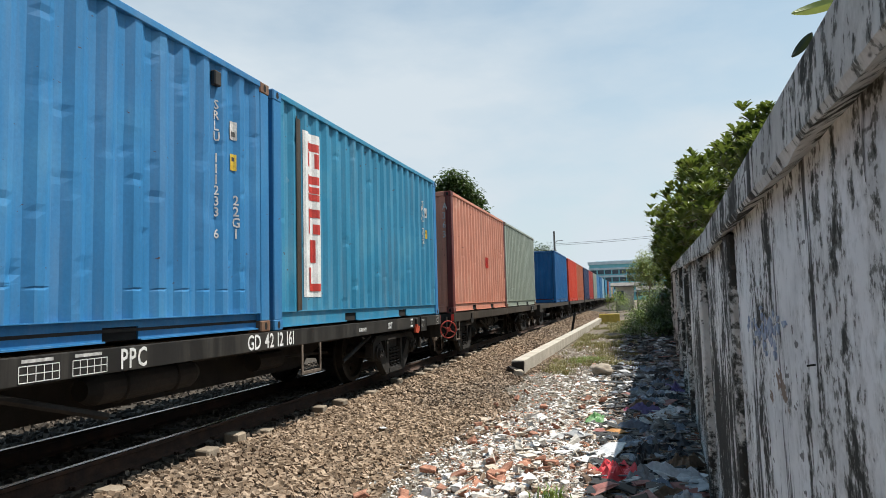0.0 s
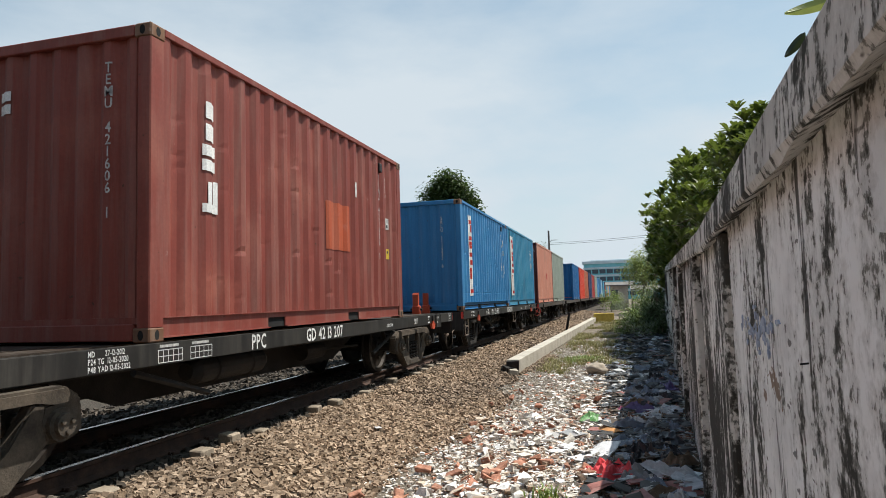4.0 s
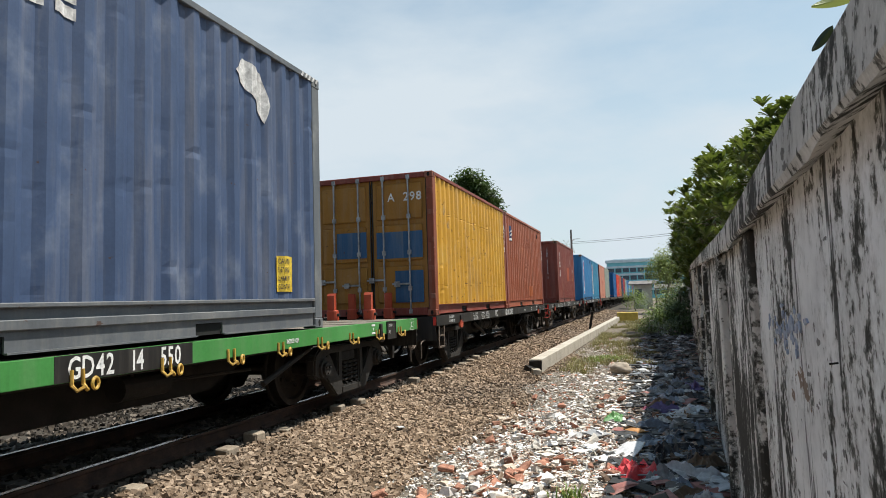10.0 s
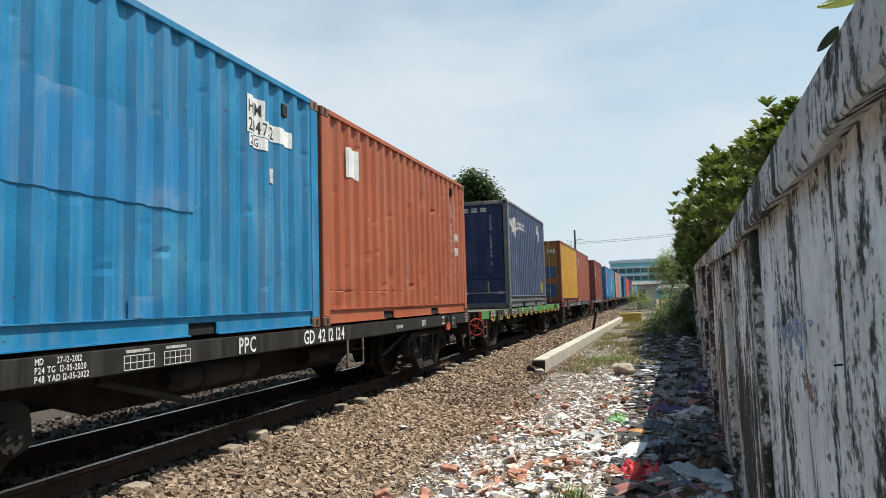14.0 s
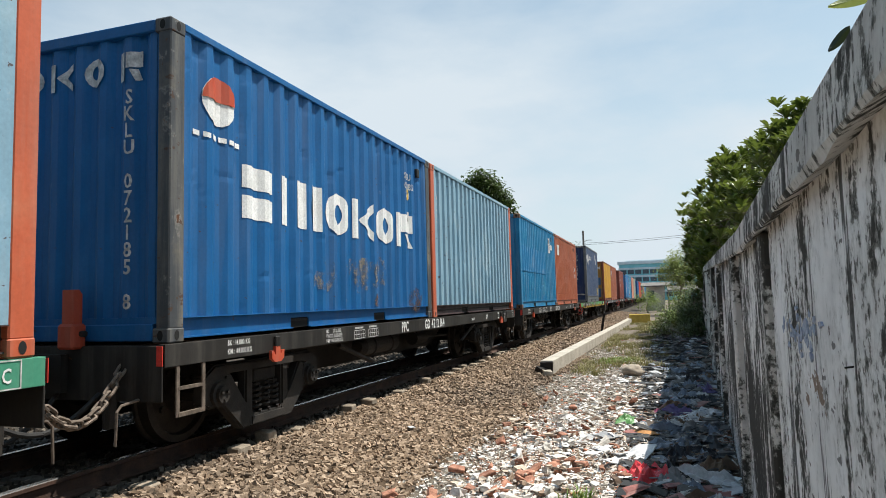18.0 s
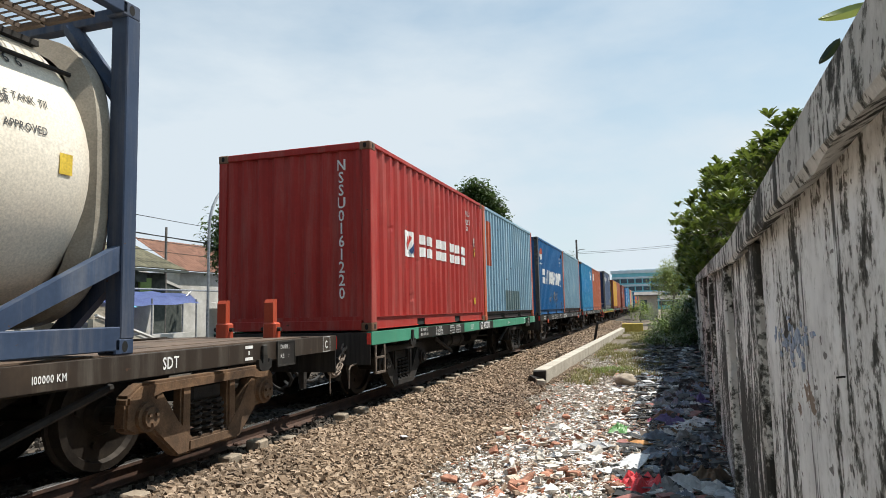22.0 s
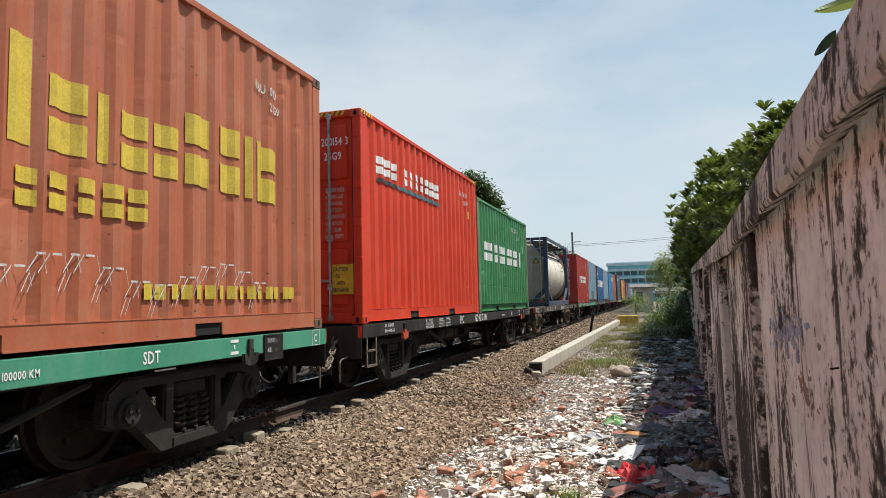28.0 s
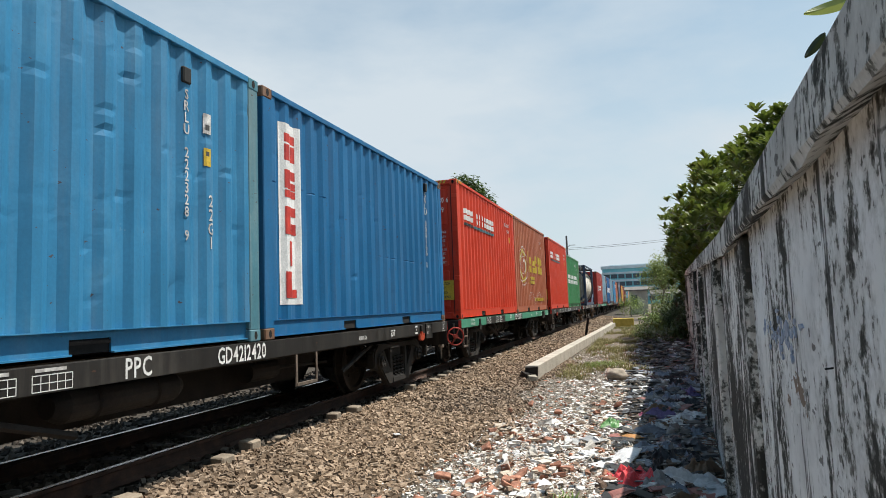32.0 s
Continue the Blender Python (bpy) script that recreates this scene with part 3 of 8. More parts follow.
def bogie_frame(bm, cy, sx):
    """A cast side frame: pedestals over the axle boxes, sloping arms down to a spring seat, and open three-cornered windows."""
    x0, x1 = sorted((sx * 0.9, sx * 1.03))
    prism(bm, [(cy + y, z) for y, z in ((-0.98, 0.52), (-0.98, 0.6), (-0.84, 0.69), (0.84, 0.69), (0.98, 0.6), (0.98, 0.52), (0.8, 0.58), (0.6, 0.6), (-0.6, 0.6), (-0.8, 0.58))], x0, x1)
    for s in (-1, 1):
        prism(bm, [(cy + s * y, z) for y, z in ((0.99, 0.56), (1.0, 0.36), (0.9, 0.31), (0.68, 0.31), (0.63, 0.46), (0.66, 0.57), (0.8, 0.6))], x0 + 0.004, x1 - 0.004)
        prism(bm, [(cy + s * y, z) for y, z in ((0.68, 0.6), (0.73, 0.33), (0.42, 0.05), (0.22, 0.05), (0.22, 0.18), (0.36, 0.26), (0.41, 0.33), (0.59, 0.6))], x0 + 0.008, x1 - 0.008)
        prism(bm, [(cy + s * y, z) for y, z in ((0.25, 0.62), (0.37, 0.62), (0.38, 0.18), (0.25, 0.18))], x0 + 0.012, x1 - 0.012)
    prism(bm, [(cy - 0.3, 0.17), (cy + 0.3, 0.17), (cy + 0.3, 0.06), (cy - 0.3, 0.06)], x0 - 0.004, x1 + 0.004)
    bmesh.ops.bevel(bm, geom=bm.edges[:], offset=0.02, segments=2, affect="EDGES")


def axle_box(bm, y, sx):
    rod(bm, (sx * 0.86, y, 0.43), (sx * 1.06, y, 0.43), 0.115, 14)
    rod(bm, (sx * 1.06, y, 0.43), (sx * 1.095, y, 0.43), 0.08, 12)
    for k in range(3):
        a = k * math.tau / 3 + 0.5
        rod(bm, (sx * 1.09, y + 0.045 * math.cos(a), 0.43 + 0.045 * math.sin(a)), (sx * 1.112, y + 0.045 * math.cos(a), 0.43 + 0.045 * math.sin(a)), 0.018, 6)


def spring(bm, x, y, z0, z1, r, wire, turns):
    n = turns * 8
    tube(bm, [(x + r * math.cos(k * math.tau / 8), y + r * math.sin(k * math.tau / 8), z0 + (z1 - z0) * k / n) for k in range(n + 1)], wire, 4)


def link_mesh():
    """One long chain link."""
    bm = bmesh.new()
    pts = []
    for k in range(12):
        a = k * math.tau / 12
        pts.append(Vector((0.03 * math.cos(a), 0.03 * math.sin(a) + (0.03 if math.sin(a) > 0 else -0.03), 0)))
    tube(bm, pts + pts[:1], 0.013, 6)
    return mesh_of("chain_link", bm, M["chain"])


BOGIES = [-4.46, 4.16]
AXLES = [-5.25, -3.67, 3.37, 4.95]


def wagon(label, beam, bogie, deck="frame", stakes=(), hooks=False, handwheel=False, detail=True, mid_step=False):
    """A flat container wagon, rail tops at z = 0, +y towards the locomotive."""
    w = thing("flat_wagon", label, "railway wagon", "wagons of the freight train")
    B, E = 1.235, 6.15
    for sx in (-1, 1):
        bm = bmesh.new()
        x0, x1 = sorted((sx * B, sx * (B - 0.014)))
        soft_box(bm, x0, x1, -E, E, 0.757, 0.932, 0.004)
        for z in (0.757, 0.918):
            a, b = sorted((sx * (B - 0.002), sx * (B - 0.06)))
            box(bm, a, b, -E, E, z, z + 0.014)
        part("side_beam", bm, beam, w)
        bm = bmesh.new()
        prism(bm, [(-3.3, 0.66), (2.95, 0.66), (2.1, 0.34), (-2.4, 0.34)], sx * 0.34 - 0.012, sx * 0.34 + 0.012)
        box(bm, sx * 0.34 - 0.08, sx * 0.34 + 0.08, -E, E, 0.66, 0.87)
        part("centre_sill", bm, M["under"], w)
    bm = bmesh.new()
    if deck == "boards":
        box(bm, -B + 0.04, B - 0.04, -E + 0.03, E - 0.03, 0.88, 0.9)
        dk = part("deck", bm, M["under"], w)
        bm = bmesh.new()
        box(bm, -B + 0.02, B - 0.02, 0.0, 0.292, 0.902, 0.93)
        board = mesh_of("deck_board", bm, M["deck"])
        for k in range(41):
            q = part("deck_board", board, None, dk)
            q.location = (random.uniform(-0.004, 0.004), -E + 0.02 + k * 0.3, random.uniform(-0.004, 0.003))
    else:
        for x0, x1 in ((-0.86, -0.5), (-0.42, 0.42), (0.5, 0.86)):
            box(bm, x0, x1, -E + 0.12, E - 0.12, 0.9, 0.922)
        for k in range(15):
            y = -E + 0.1 + k * (2 * E - 0.2) / 14
            for sx in (-1, 1):
                box(bm, *sorted((sx * 0.3, sx * (B - 0.015))), y - 0.06, y + 0.06, 0.84, 0.899 if 0 < k < 14 else 0.922)
        part("deck", bm, M["deck_rust"] if bogie is M["bogie_rust"] else M["steel_brown"], w, "dusty brown steel deck plate")
    for sy in (-1, 1):
        bm = bmesh.new()
        soft_box(bm, -B + 0.015, B - 0.015, *sorted((sy * E, sy * (E + 0.016))), 0.5, 0.922, 0.004)
        box(bm, -0.3, 0.3, *sorted((sy * E, sy * (E + 0.08))), 0.56, 0.86)
        part("headstock", bm, M["steel_black"], w)
        bm = bmesh.new()
        soft_box(bm, -0.12, 0.12, *sorted((sy * (E + 0.05), sy * (E + 0.3))), 0.62, 0.84, 0.02)
        soft_box(bm, -0.17, 0.1, *sorted((sy * (E + 0.26), sy * (E + 0.5))), 0.58, 0.88, 0.04, 2)
        part("coupler", bm, M["bogie"], w)
        bm = bmesh.new()
        pts = [Vector((0.35 * sy + 0.2, sy * (E + 0.02), 0.55)), Vector((0.35 * sy + 0.2, sy * (E + 0.16), 0.4)), Vector((0.3 * sy + 0.1, sy * (E + 0.34), 0.3)), Vector((0.25 * sy, sy * (E + 0.49), 0.33))]
        tube(bm, pts, 0.02, 6)
        part("brake_hose", bm, M["rubber"], w)
        cy = BOGIES[(sy + 1) // 2]
        bm = bmesh.new()
        soft_box(bm, -0.98, 0.98, cy - 0.2, cy + 0.2, 0.46, 0.6, 0.02)
        box(bm, -0.3, 0.3, cy - 0.3, cy + 0.3, 0.6, 0.66)
        part("bogie_bolster", bm, M["under"], w)
        for sx in (-1, 1):
            bm = bmesh.new()
            bogie_frame(bm, cy, sx)
            part("bogie_side_frame", bm, bogie, w)
            for dy in (-0.79, 0.79):
                bm = bmesh.new()
                axle_box(bm, cy + dy, sx)
                part("axle_box", bm, bogie, w)
            if sx == 1 and detail:
                for dy in (-0.15, 0.0, 0.15):
                    bm = bmesh.new()
                    spring(bm, 0.96, cy + dy, 0.18, 0.45, 0.058, 0.017, 5)
                    part("bogie_spring", bm, M["under"], w)
    wheels = []
    for y in AXLES:
        ob = part("wheelset", wheelset_mesh(), None, w)
        ob.location = (0, y, 0.43)
        wheels.append(ob)
    if detail:
        bm = bmesh.new()
        rod(bm, (0.85, -2.0, 0.61), (0.85, -0.9, 0.61), 0.13, 16)
        rod(bm, (0.85, -2.1, 0.61), (0.85, -2.0, 0.61), 0.08, 16, 0.13)
        rod(bm, (0.85, -0.9, 0.61), (0.85, -0.8, 0.61), 0.13, 16, 0.08)
        for y in (-1.75, -1.15):
            ring(bm, (0.85, y, 0.61), (0, 1, 0), 0.135, 0.014, 16, 4)
            box(bm, 0.83, 0.87, y - 0.02, y + 0.02, 0.73, 0.86)
        part("air_tank", bm, M["bogie"], w)
        bm = bmesh.new()
        rod(bm, (0.6, 0.6, 0.56), (0.6, 1.15, 0.56), 0.11, 14)
        rod(bm, (0.6, 1.15, 0.56), (0.6, 2.5, 0.52), 0.018, 6)
        box(bm, 0.54, 0.66, 0.7, 0.74, 0.64, 0.88)
        part("brake_cylinder", bm, M["bogie"], w)
        bm = bmesh.new()
        for y0, y1 in ((-3.0, -2.05), (3.0, 2.05)):
            rod(bm, (1.05, y0, 0.7), (1.05, y1, 0.42), 0.03, 6)
        rod(bm, (0.75, -E + 0.2, 0.7), (0.75, E - 0.2, 0.7), 0.018, 6)
        part("brake_rod", bm, M["under"], w)
        # steps, brake wheel, lashing hooks and data boards on the near side
        for y in (-6.0, 0.62) if mid_step else (-6.0,):
            bm = bmesh.new()
            a, b, wide = (0.365, 0.76, 0.3) if y < 0 else (0.42, 0.76, 0.44)
            for dy in (0, wide):
                box(bm, B - 0.02, B - 0.005, y + dy - 0.018, y + dy + 0.018, a, b)
            box(bm, B - 0.035, B + 0.0, y, y + wide, a, a + 0.03)
            if y < 0:
                box(bm, B - 0.03, B - 0.002, y, y + wide, 0.57, 0.595)
            part("step", bm, M["chain"], w)
        if handwheel:
            bm = bmesh.new()
            c = Vector((1.17, -E - 0.25, 0.61))
            ring(bm, c, (0.75, -1, 0), 0.17, 0.014, 28, 8)
            ax = Vector((0.75, -1, 0)).normalized()
            u = ax.orthogonal().normalized()
            for k in range(4):
                q = Matrix.Rotation(k * math.pi / 2 + 0.4, 3, ax) @ u
                rod(bm, c, c + q * 0.17, 0.014, 6, 0.011)
            rod(bm, c - ax * 0.03, c + ax * 0.04, 0.045, 10)
            part("brake_handwheel", bm, M["hand_red"], w, "worn red spoked brake handwheel")
            bm = bmesh.new()
            rod(bm, c - ax * 0.03, c - ax * 0.16, 0.02, 6)
            box(bm, 1.06, 1.1, -E - 0.14, -E - 0.01, 0.5, 0.86)
            part("handwheel_bracket", bm, M["steel_black"], w)
        for y in (-4.66, 4.64):
            bm = bmesh.new()
            soft_box(bm, B + 0.001, B + 0.03, y - 0.035, y + 0.035, 0.8, 0.91, 0.008)
            bracket = part("hook_bracket", bm, M["steel_black"], w)
            bm = bmesh.new()
            prism(bm, [(y + a, c + 0.065) for a, c in ((-0.11, 0.71), (-0.1, 0.63), (-0.05, 0.6), (0.05, 0.6), (0.1, 0.63), (0.11, 0.71), (0.075, 0.71), (0.06, 0.68), (0.04, 0.67), (0.035, 0.75), (-0.035, 0.75), (-0.04, 0.67), (-0.06, 0.68), (-0.075, 0.71))], B - 0.005, B + 0.03)
            part("lifting_hook", bm, M["orange_red"] if beam is M["steel_black"] else M["steel_black"], w)
        bm = bmesh.new()
        soft_box(bm, B + 0.001, B + 0.012, 4.87, 5.2, 0.68, 0.93, 0.004)
        holder = part("label_board", bm, M["steel_black"], w, "dark destination board with white words")
        for y0, y1, z0, z1 in ((4.87, 5.2, 0.68, 0.695), (4.87, 5.2, 0.915, 0.93), (4.87, 4.885, 0.695, 0.915), (5.185, 5.2, 0.695, 0.915)):
            bm = bmesh.new()
            box(bm, B + 0.012, B + 0.018, y0, y1, z0, z1)
            part("board_rim", bm, M["steel_black"], holder)
        write_on(holder, "DARI :", 0.06, lambda u, v: (B + 0.014, 4.93 + u, 0.85 + v), (), M["letter_worn"], squeeze=0.9)
        write_on(holder, "KE    :", 0.06, lambda u, v: (B + 0.014, 4.93 + u, 0.76 + v), (), M["letter_worn"], squeeze=0.9)
        for sy in (-1, 1):
            bm = bmesh.new()
            box(bm, B - 0.06, B - 0.004, sy * (E + 0.018), sy * (E + 0.024), 0.77, 0.92)
            part("reflector_strip", bm, M["bar_red"], w, "red reflective strip")
        for sy in (-1, 1):
            # safety chain to the next wagon: big links, each one a piece
            chain = new("safety_chain")
            chain.parent = w
            for k in range(8):
                f = k / 7.5
                p = Vector((1.05 - 0.1 * f if sy > 0 else 0.95 - 0.1 * (1 - f), sy * (E + 0.03 + 0.47 * f), 0.74 - 0.32 * math.sin(f * math.pi / 2)))
                link = part("chain_link", SHARED["link"] if "link" in SHARED else SHARED.setdefault("link", link_mesh()), None, chain)
                link.matrix_local = Matrix.Translation(p) @ Matrix.Rotation(-sy * math.atan(1.07 * math.cos(f * math.pi / 2)), 4, "X") @ Matrix.Rotation((k % 2) * math.pi / 2 + 0.4, 4, "Y")
            for x, low in ((0.62, 0.34), (0.2, 0.24)):
                bm = bmesh.new()
                tube(bm, [(x, sy * (E + 0.505 * f), 0.56 - (0.56 - low) * math.sin(f * math.pi / 2)) for f in (0, 0.2, 0.4, 0.6, 0.8, 1.0)], 0.02, 7)
                part("air_hose", bm, M["rubber"], w)
            bm = bmesh.new()
            tube(bm, [(1.02, sy * (E + 0.03), 0.52), (1.02, sy * (E + 0.2), 0.5), (1.02, sy * (E + 0.24), 0.46), (1.02, sy * (E + 0.25), 0.22)], 0.011, 6)
            part("uncoupling_lever", bm, M["chain"], w)
            bm = bmesh.new()
            soft_box(bm, 0.72, 0.8, *sorted((sy * (E + 0.01), sy * (E + 0.09))), 0.36, 0.6, 0.01)
            rod(bm, (0.76, sy * (E + 0.05), 0.3), (0.76, sy * (E + 0.05), 0.42), 0.045, 8)
            part("angle_cock", bm, M["bogie"], w)
        if hooks:
            for k in range(14):
                y = -5.3 + k * 0.82
                bm = bmesh.new()
                tube(bm, [(B + 0.005, y - 0.045, 0.835), (B + 0.01, y - 0.045, 0.735), (B + 0.05, y - 0.04, 0.7), (B + 0.07, y, 0.725), (B + 0.05, y + 0.04, 0.7), (B + 0.01, y + 0.045, 0.735), (B + 0.005, y + 0.045, 0.835)], 0.013, 6)
                hook = part("lashing_hook", bm, M["hook_yellow"], w)
                bm = bmesh.new()
                ring(bm, (B + 0.055, y + 0.1, 0.735), (1, 0.3, 0), 0.038, 0.011, 14, 6)
                part("lashing_ring", bm, M["hook_yellow"], hook)
    for y in stakes:
        sy = 1 if y > 0 else -1
        for x in (-0.13, 0.52) if y > 0 else (-0.35, 0.36):
            bm = bmesh.new()
            soft_box(bm, x - 0.085, x + 0.085, *sorted((y - sy * 0.08, y + sy * 0.06)), 0.9, 1.1, 0.02)
            stop = part("container_stop", bm, M["stop_red"], w, "upright red hinged container stop")
            bm = bmesh.new()
            prism(bm, [(y - sy * 0.06, 1.09), (y + sy * 0.02, 1.09), (y + sy * 0.02, 1.37), (y - sy * 0.03, 1.37), (y - sy * 0.06, 1.33)], x - 0.07, x + 0.05)
            part("stop_plate", bm, M["stop_red"], stop)
            bm = bmesh.new()
            rod(bm, (x - 0.13, y - sy * 0.02, 1.02), (x + 0.13, y - sy * 0.02, 1.02), 0.024, 8)
            part("hinge_pin", bm, M["under"], stop)
    return w, wheels


# ---- writing on the wagons ----
def beam_put(u0, v0):
    return lambda u, v: (1.235 + 0.004, u0 + u, v0 + v)


def beam_text(w, text, y, size, z=0.66, mat=None, squeeze=0.72):
    write_on(w, text, size, beam_put(y, z), (), mat or M["white_paint"], name="writing", squeeze=squeeze)


def beam_panel(w, y0, y1, mat):
    bm = bmesh.new()
    box(bm, 1.2355, 1.2375, y0, y1, 0.76, 0.93)
    part("data_panel", bm, mat, w, "dark painted data panel")


def wagon_marks(w, number, ppc=-1.6, gd=-0.45, sdt=3.3, bk=-5.4, high=(0.87, 0.795), bk_size=0.065, dates=-3.65, grids=-2.95):
    if ppc is not None:
        beam_text(w, "PPC", ppc, 0.205, 0.776)
    beam_text(w, number, gd, 0.205, 0.776, None, 0.8 if number.count(" ") == 3 else 0.72)
    if sdt is not None:
        beam_text(w, "SDT", sdt, 0.13, 0.8)
    beam_text(w, "C", 5.87, 0.12, 0.8)
    patch_on(w, [(0, 0.17, 0, 0.008), (0, 0.17, 0.162, 0.17), (0, 0.008, 0.008, 0.162), (0.162, 0.17, 0.008, 0.162)], beam_put(5.82, 0.76), (), M["letter_worn"], "letter_frame")
    beam_text(w, "BK : 14.000 KG", bk, bk_size, high[0])
    beam_text(w, "KM : 44.000 KG", bk, bk_size, high[1])
    patch_on(w, [(0, 0.12, 0, 0.028), (0, 0.12, 0.105, 0.133), (0.05, 0.07, 0.05, 0.085)], beam_put(4.35, 0.78), (), M["white_paint"], "lifting_mark")
    for k, s in enumerate(("P48 YAD 12-05-2022", "P24 TG  12-05-2020", "MD      27-12-2012")):
        beam_text(w, s, dates, 0.058, 0.772 + 0.054 * k)
    for y0 in (grids, grids + 0.4):
        grid = [(0, 0.3, v, v + 0.006) for v in (0.0, 0.05, 0.1)] + [(u, u + 0.006, 0.0, 0.106) for u in (0.0, 0.06, 0.12, 0.18, 0.24, 0.294)]
        patch_on(w, grid, beam_put(y0, 0.77), (), M["white_paint"], "inspection_grid")
        patch_on(w, [(0.02, 0.25, 0, 0.022)], beam_put(y0, 0.892), (), M["letter_worn"], "small_print")
    beam_text(w, "100000 KM", 2.2, 0.07, 0.81)


# ---- ground ----
def ground_height(x, y):
    a = abs(x)
    if a < 1.15:
        z = -0.185
    elif a < 2.6:
        z = -0.185 - 0.175 * (a - 1.15) / 1.45
    else:
        z = -0.36
    if x > 2.6:
        z += 0.05 * min(1.0, (x - 2.6) / 1.2)
        z += 0.06 * noise.noise(Vector((x * 0.7, y * 0.45, 3.0))) * min(1, (x - 2.6))
    return z + 0.02 * noise.noise(Vector((x * 2.3, y * 2.3, 0.0)))


def axis_steps(stops):
    out = []
    for a, b, step in stops:
        n = max(1, round((b - a) / step))
        out += [a + (b - a) * k / n for k in range(n)]
    return out + [stops[-1][1]]


xs = axis_steps([(-900, -60, 120), (-60, -8, 6), (-8, -2.6, 1.0), (-2.6, 6.4, 0.15), (6.4, 12, 0.8), (12, 60, 8), (60, 900, 120)])
ys = axis_steps([(-600, -40, 80), (-40, -4, 4), (-4, 26, 0.25), (26, 60, 1.0), (60, 200, 10), (200, 1800, 200)])
verts = [(x, y, ground_height(x, y)) for y in ys for x in xs]
nx = len(xs)
faces = [(j * nx + i, j * nx + i + 1, (j + 1) * nx + i + 1, (j + 1) * nx + i) for j in range(len(ys) - 1) for i in range(nx - 1)]


def soil_material():
    m, n, l, b = tree_of("trodden_soil_and_fines")
    c, sep = n.new("ShaderNodeTexCoord"), n.new("ShaderNodeSeparateXYZ")
    l.new(c.outputs["Object"], sep.inputs[0])
    big, mid, fine = grain(n, l, 0.6, 5), grain(n, l, 7, 5, 0.65), grain(n, l, 45, 4, 0.7)
    soil = ramp(n, [(0.3, (0.08, 0.065, 0.05)), (0.5, (0.16, 0.135, 0.105)), (0.7, (0.25, 0.215, 0.17))])
    l.new(mid.outputs["Fac"], soil.inputs["Fac"])
    # kept dark so the ground seen under the wagons reads as shaded
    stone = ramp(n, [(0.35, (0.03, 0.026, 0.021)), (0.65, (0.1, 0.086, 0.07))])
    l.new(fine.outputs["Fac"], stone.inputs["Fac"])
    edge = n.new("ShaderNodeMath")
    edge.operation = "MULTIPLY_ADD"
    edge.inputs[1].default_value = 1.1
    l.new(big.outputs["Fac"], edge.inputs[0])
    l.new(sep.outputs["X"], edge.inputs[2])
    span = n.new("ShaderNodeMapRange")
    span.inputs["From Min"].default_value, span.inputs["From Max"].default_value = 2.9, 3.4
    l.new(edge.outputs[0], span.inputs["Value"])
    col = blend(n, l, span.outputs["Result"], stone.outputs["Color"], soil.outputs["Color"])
    l.new(col, b.inputs["Base Color"])
    b.inputs["Roughness"].default_value = 0.95
    b.inputs["Specular IOR Level"].default_value = 0.2
    bump(n, l, b, fine.outputs["Fac"], 0.8, 0.03)
    return m


me = bpy.data.meshes.new("ground")
me.from_pydata(verts, [], faces)
me.materials.append(soil_material())
for p in me.polygons:
    p.use_smooth = True
tagged(new("ground", me), "dusty trackside soil and crushed stone", "ground", kind="structure")


# ---- track ----
def rail(x):
    prof = [(-0.062, -0.16), (0.062, -0.16), (0.062, -0.148), (0.011, -0.125), (0.009, -0.045), (0.035, -0.032), (0.035, -0.006), (0.028, 0.0), (-0.028, 0.0), (-0.035, -0.006), (-0.035, -0.032), (-0.009, -0.045), (-0.011, -0.125), (-0.062, -0.148)]
    bm = bmesh.new()
    rows = [[bm.verts.new((x + a, y, z)) for a, z in prof] for y in (-40, 0, 10, 25, 60, 150, 420)]
    for a, b in zip(rows, rows[1:]):
        for k in range(len(prof)):
            f = bm.faces.new((a[k], a[(k + 1) % len(prof)], b[(k + 1) % len(prof)], b[k]))
            f.material_index = 1 if k in (6, 7, 8) else 0
    me = mesh_of("rail", bm, M["rail_side"])
    me.materials.append(M["rail_top"])
    return me


M["rail_side"] = plain("rusty_rail_web", (0.03, 0.016, 0.011), (0.085, 0.042, 0.026), 0.85, 0, 5, 0.3)
M["rail_top"] = plain("polished_rail_head", (0.3, 0.29, 0.28), (0.5, 0.49, 0.48), 0.25, 0.9, 20, 0.05)
M["sleeper"] = plain("weathered_concrete", (0.28, 0.25, 0.2), (0.5, 0.45, 0.37), 0.9, 0, 3, 0.4, own=0.15)
# sleeper bodies: dirt plus the train's shade, painted into the concrete tone
M["sleeper_oily"] = plain("shade_darkened_concrete", (0.03, 0.026, 0.021), (0.085, 0.072, 0.058), 0.9, 0, 3, 0.4, own=0.15)
M["sleeper_end"] = plain("bare_concrete_end", (0.17, 0.135, 0.1), (0.32, 0.265, 0.2), 0.9, 0, 5, 0.5, own=0.2)
M["kerb"] = plain("sunlit_concrete", (0.33, 0.3, 0.25), (0.52, 0.48, 0.41), 0.9, 0, 2.2, 0.35)
track = thing("railway_track", "single narrow-gauge track with rusty rails on concrete sleepers", "railway track", kind="structure")
for x in (-0.5685, 0.5685):
    part("rail", rail(x), None, track)
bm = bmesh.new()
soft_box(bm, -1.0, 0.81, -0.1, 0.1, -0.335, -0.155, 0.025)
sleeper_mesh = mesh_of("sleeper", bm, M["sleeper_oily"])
bm = bmesh.new()
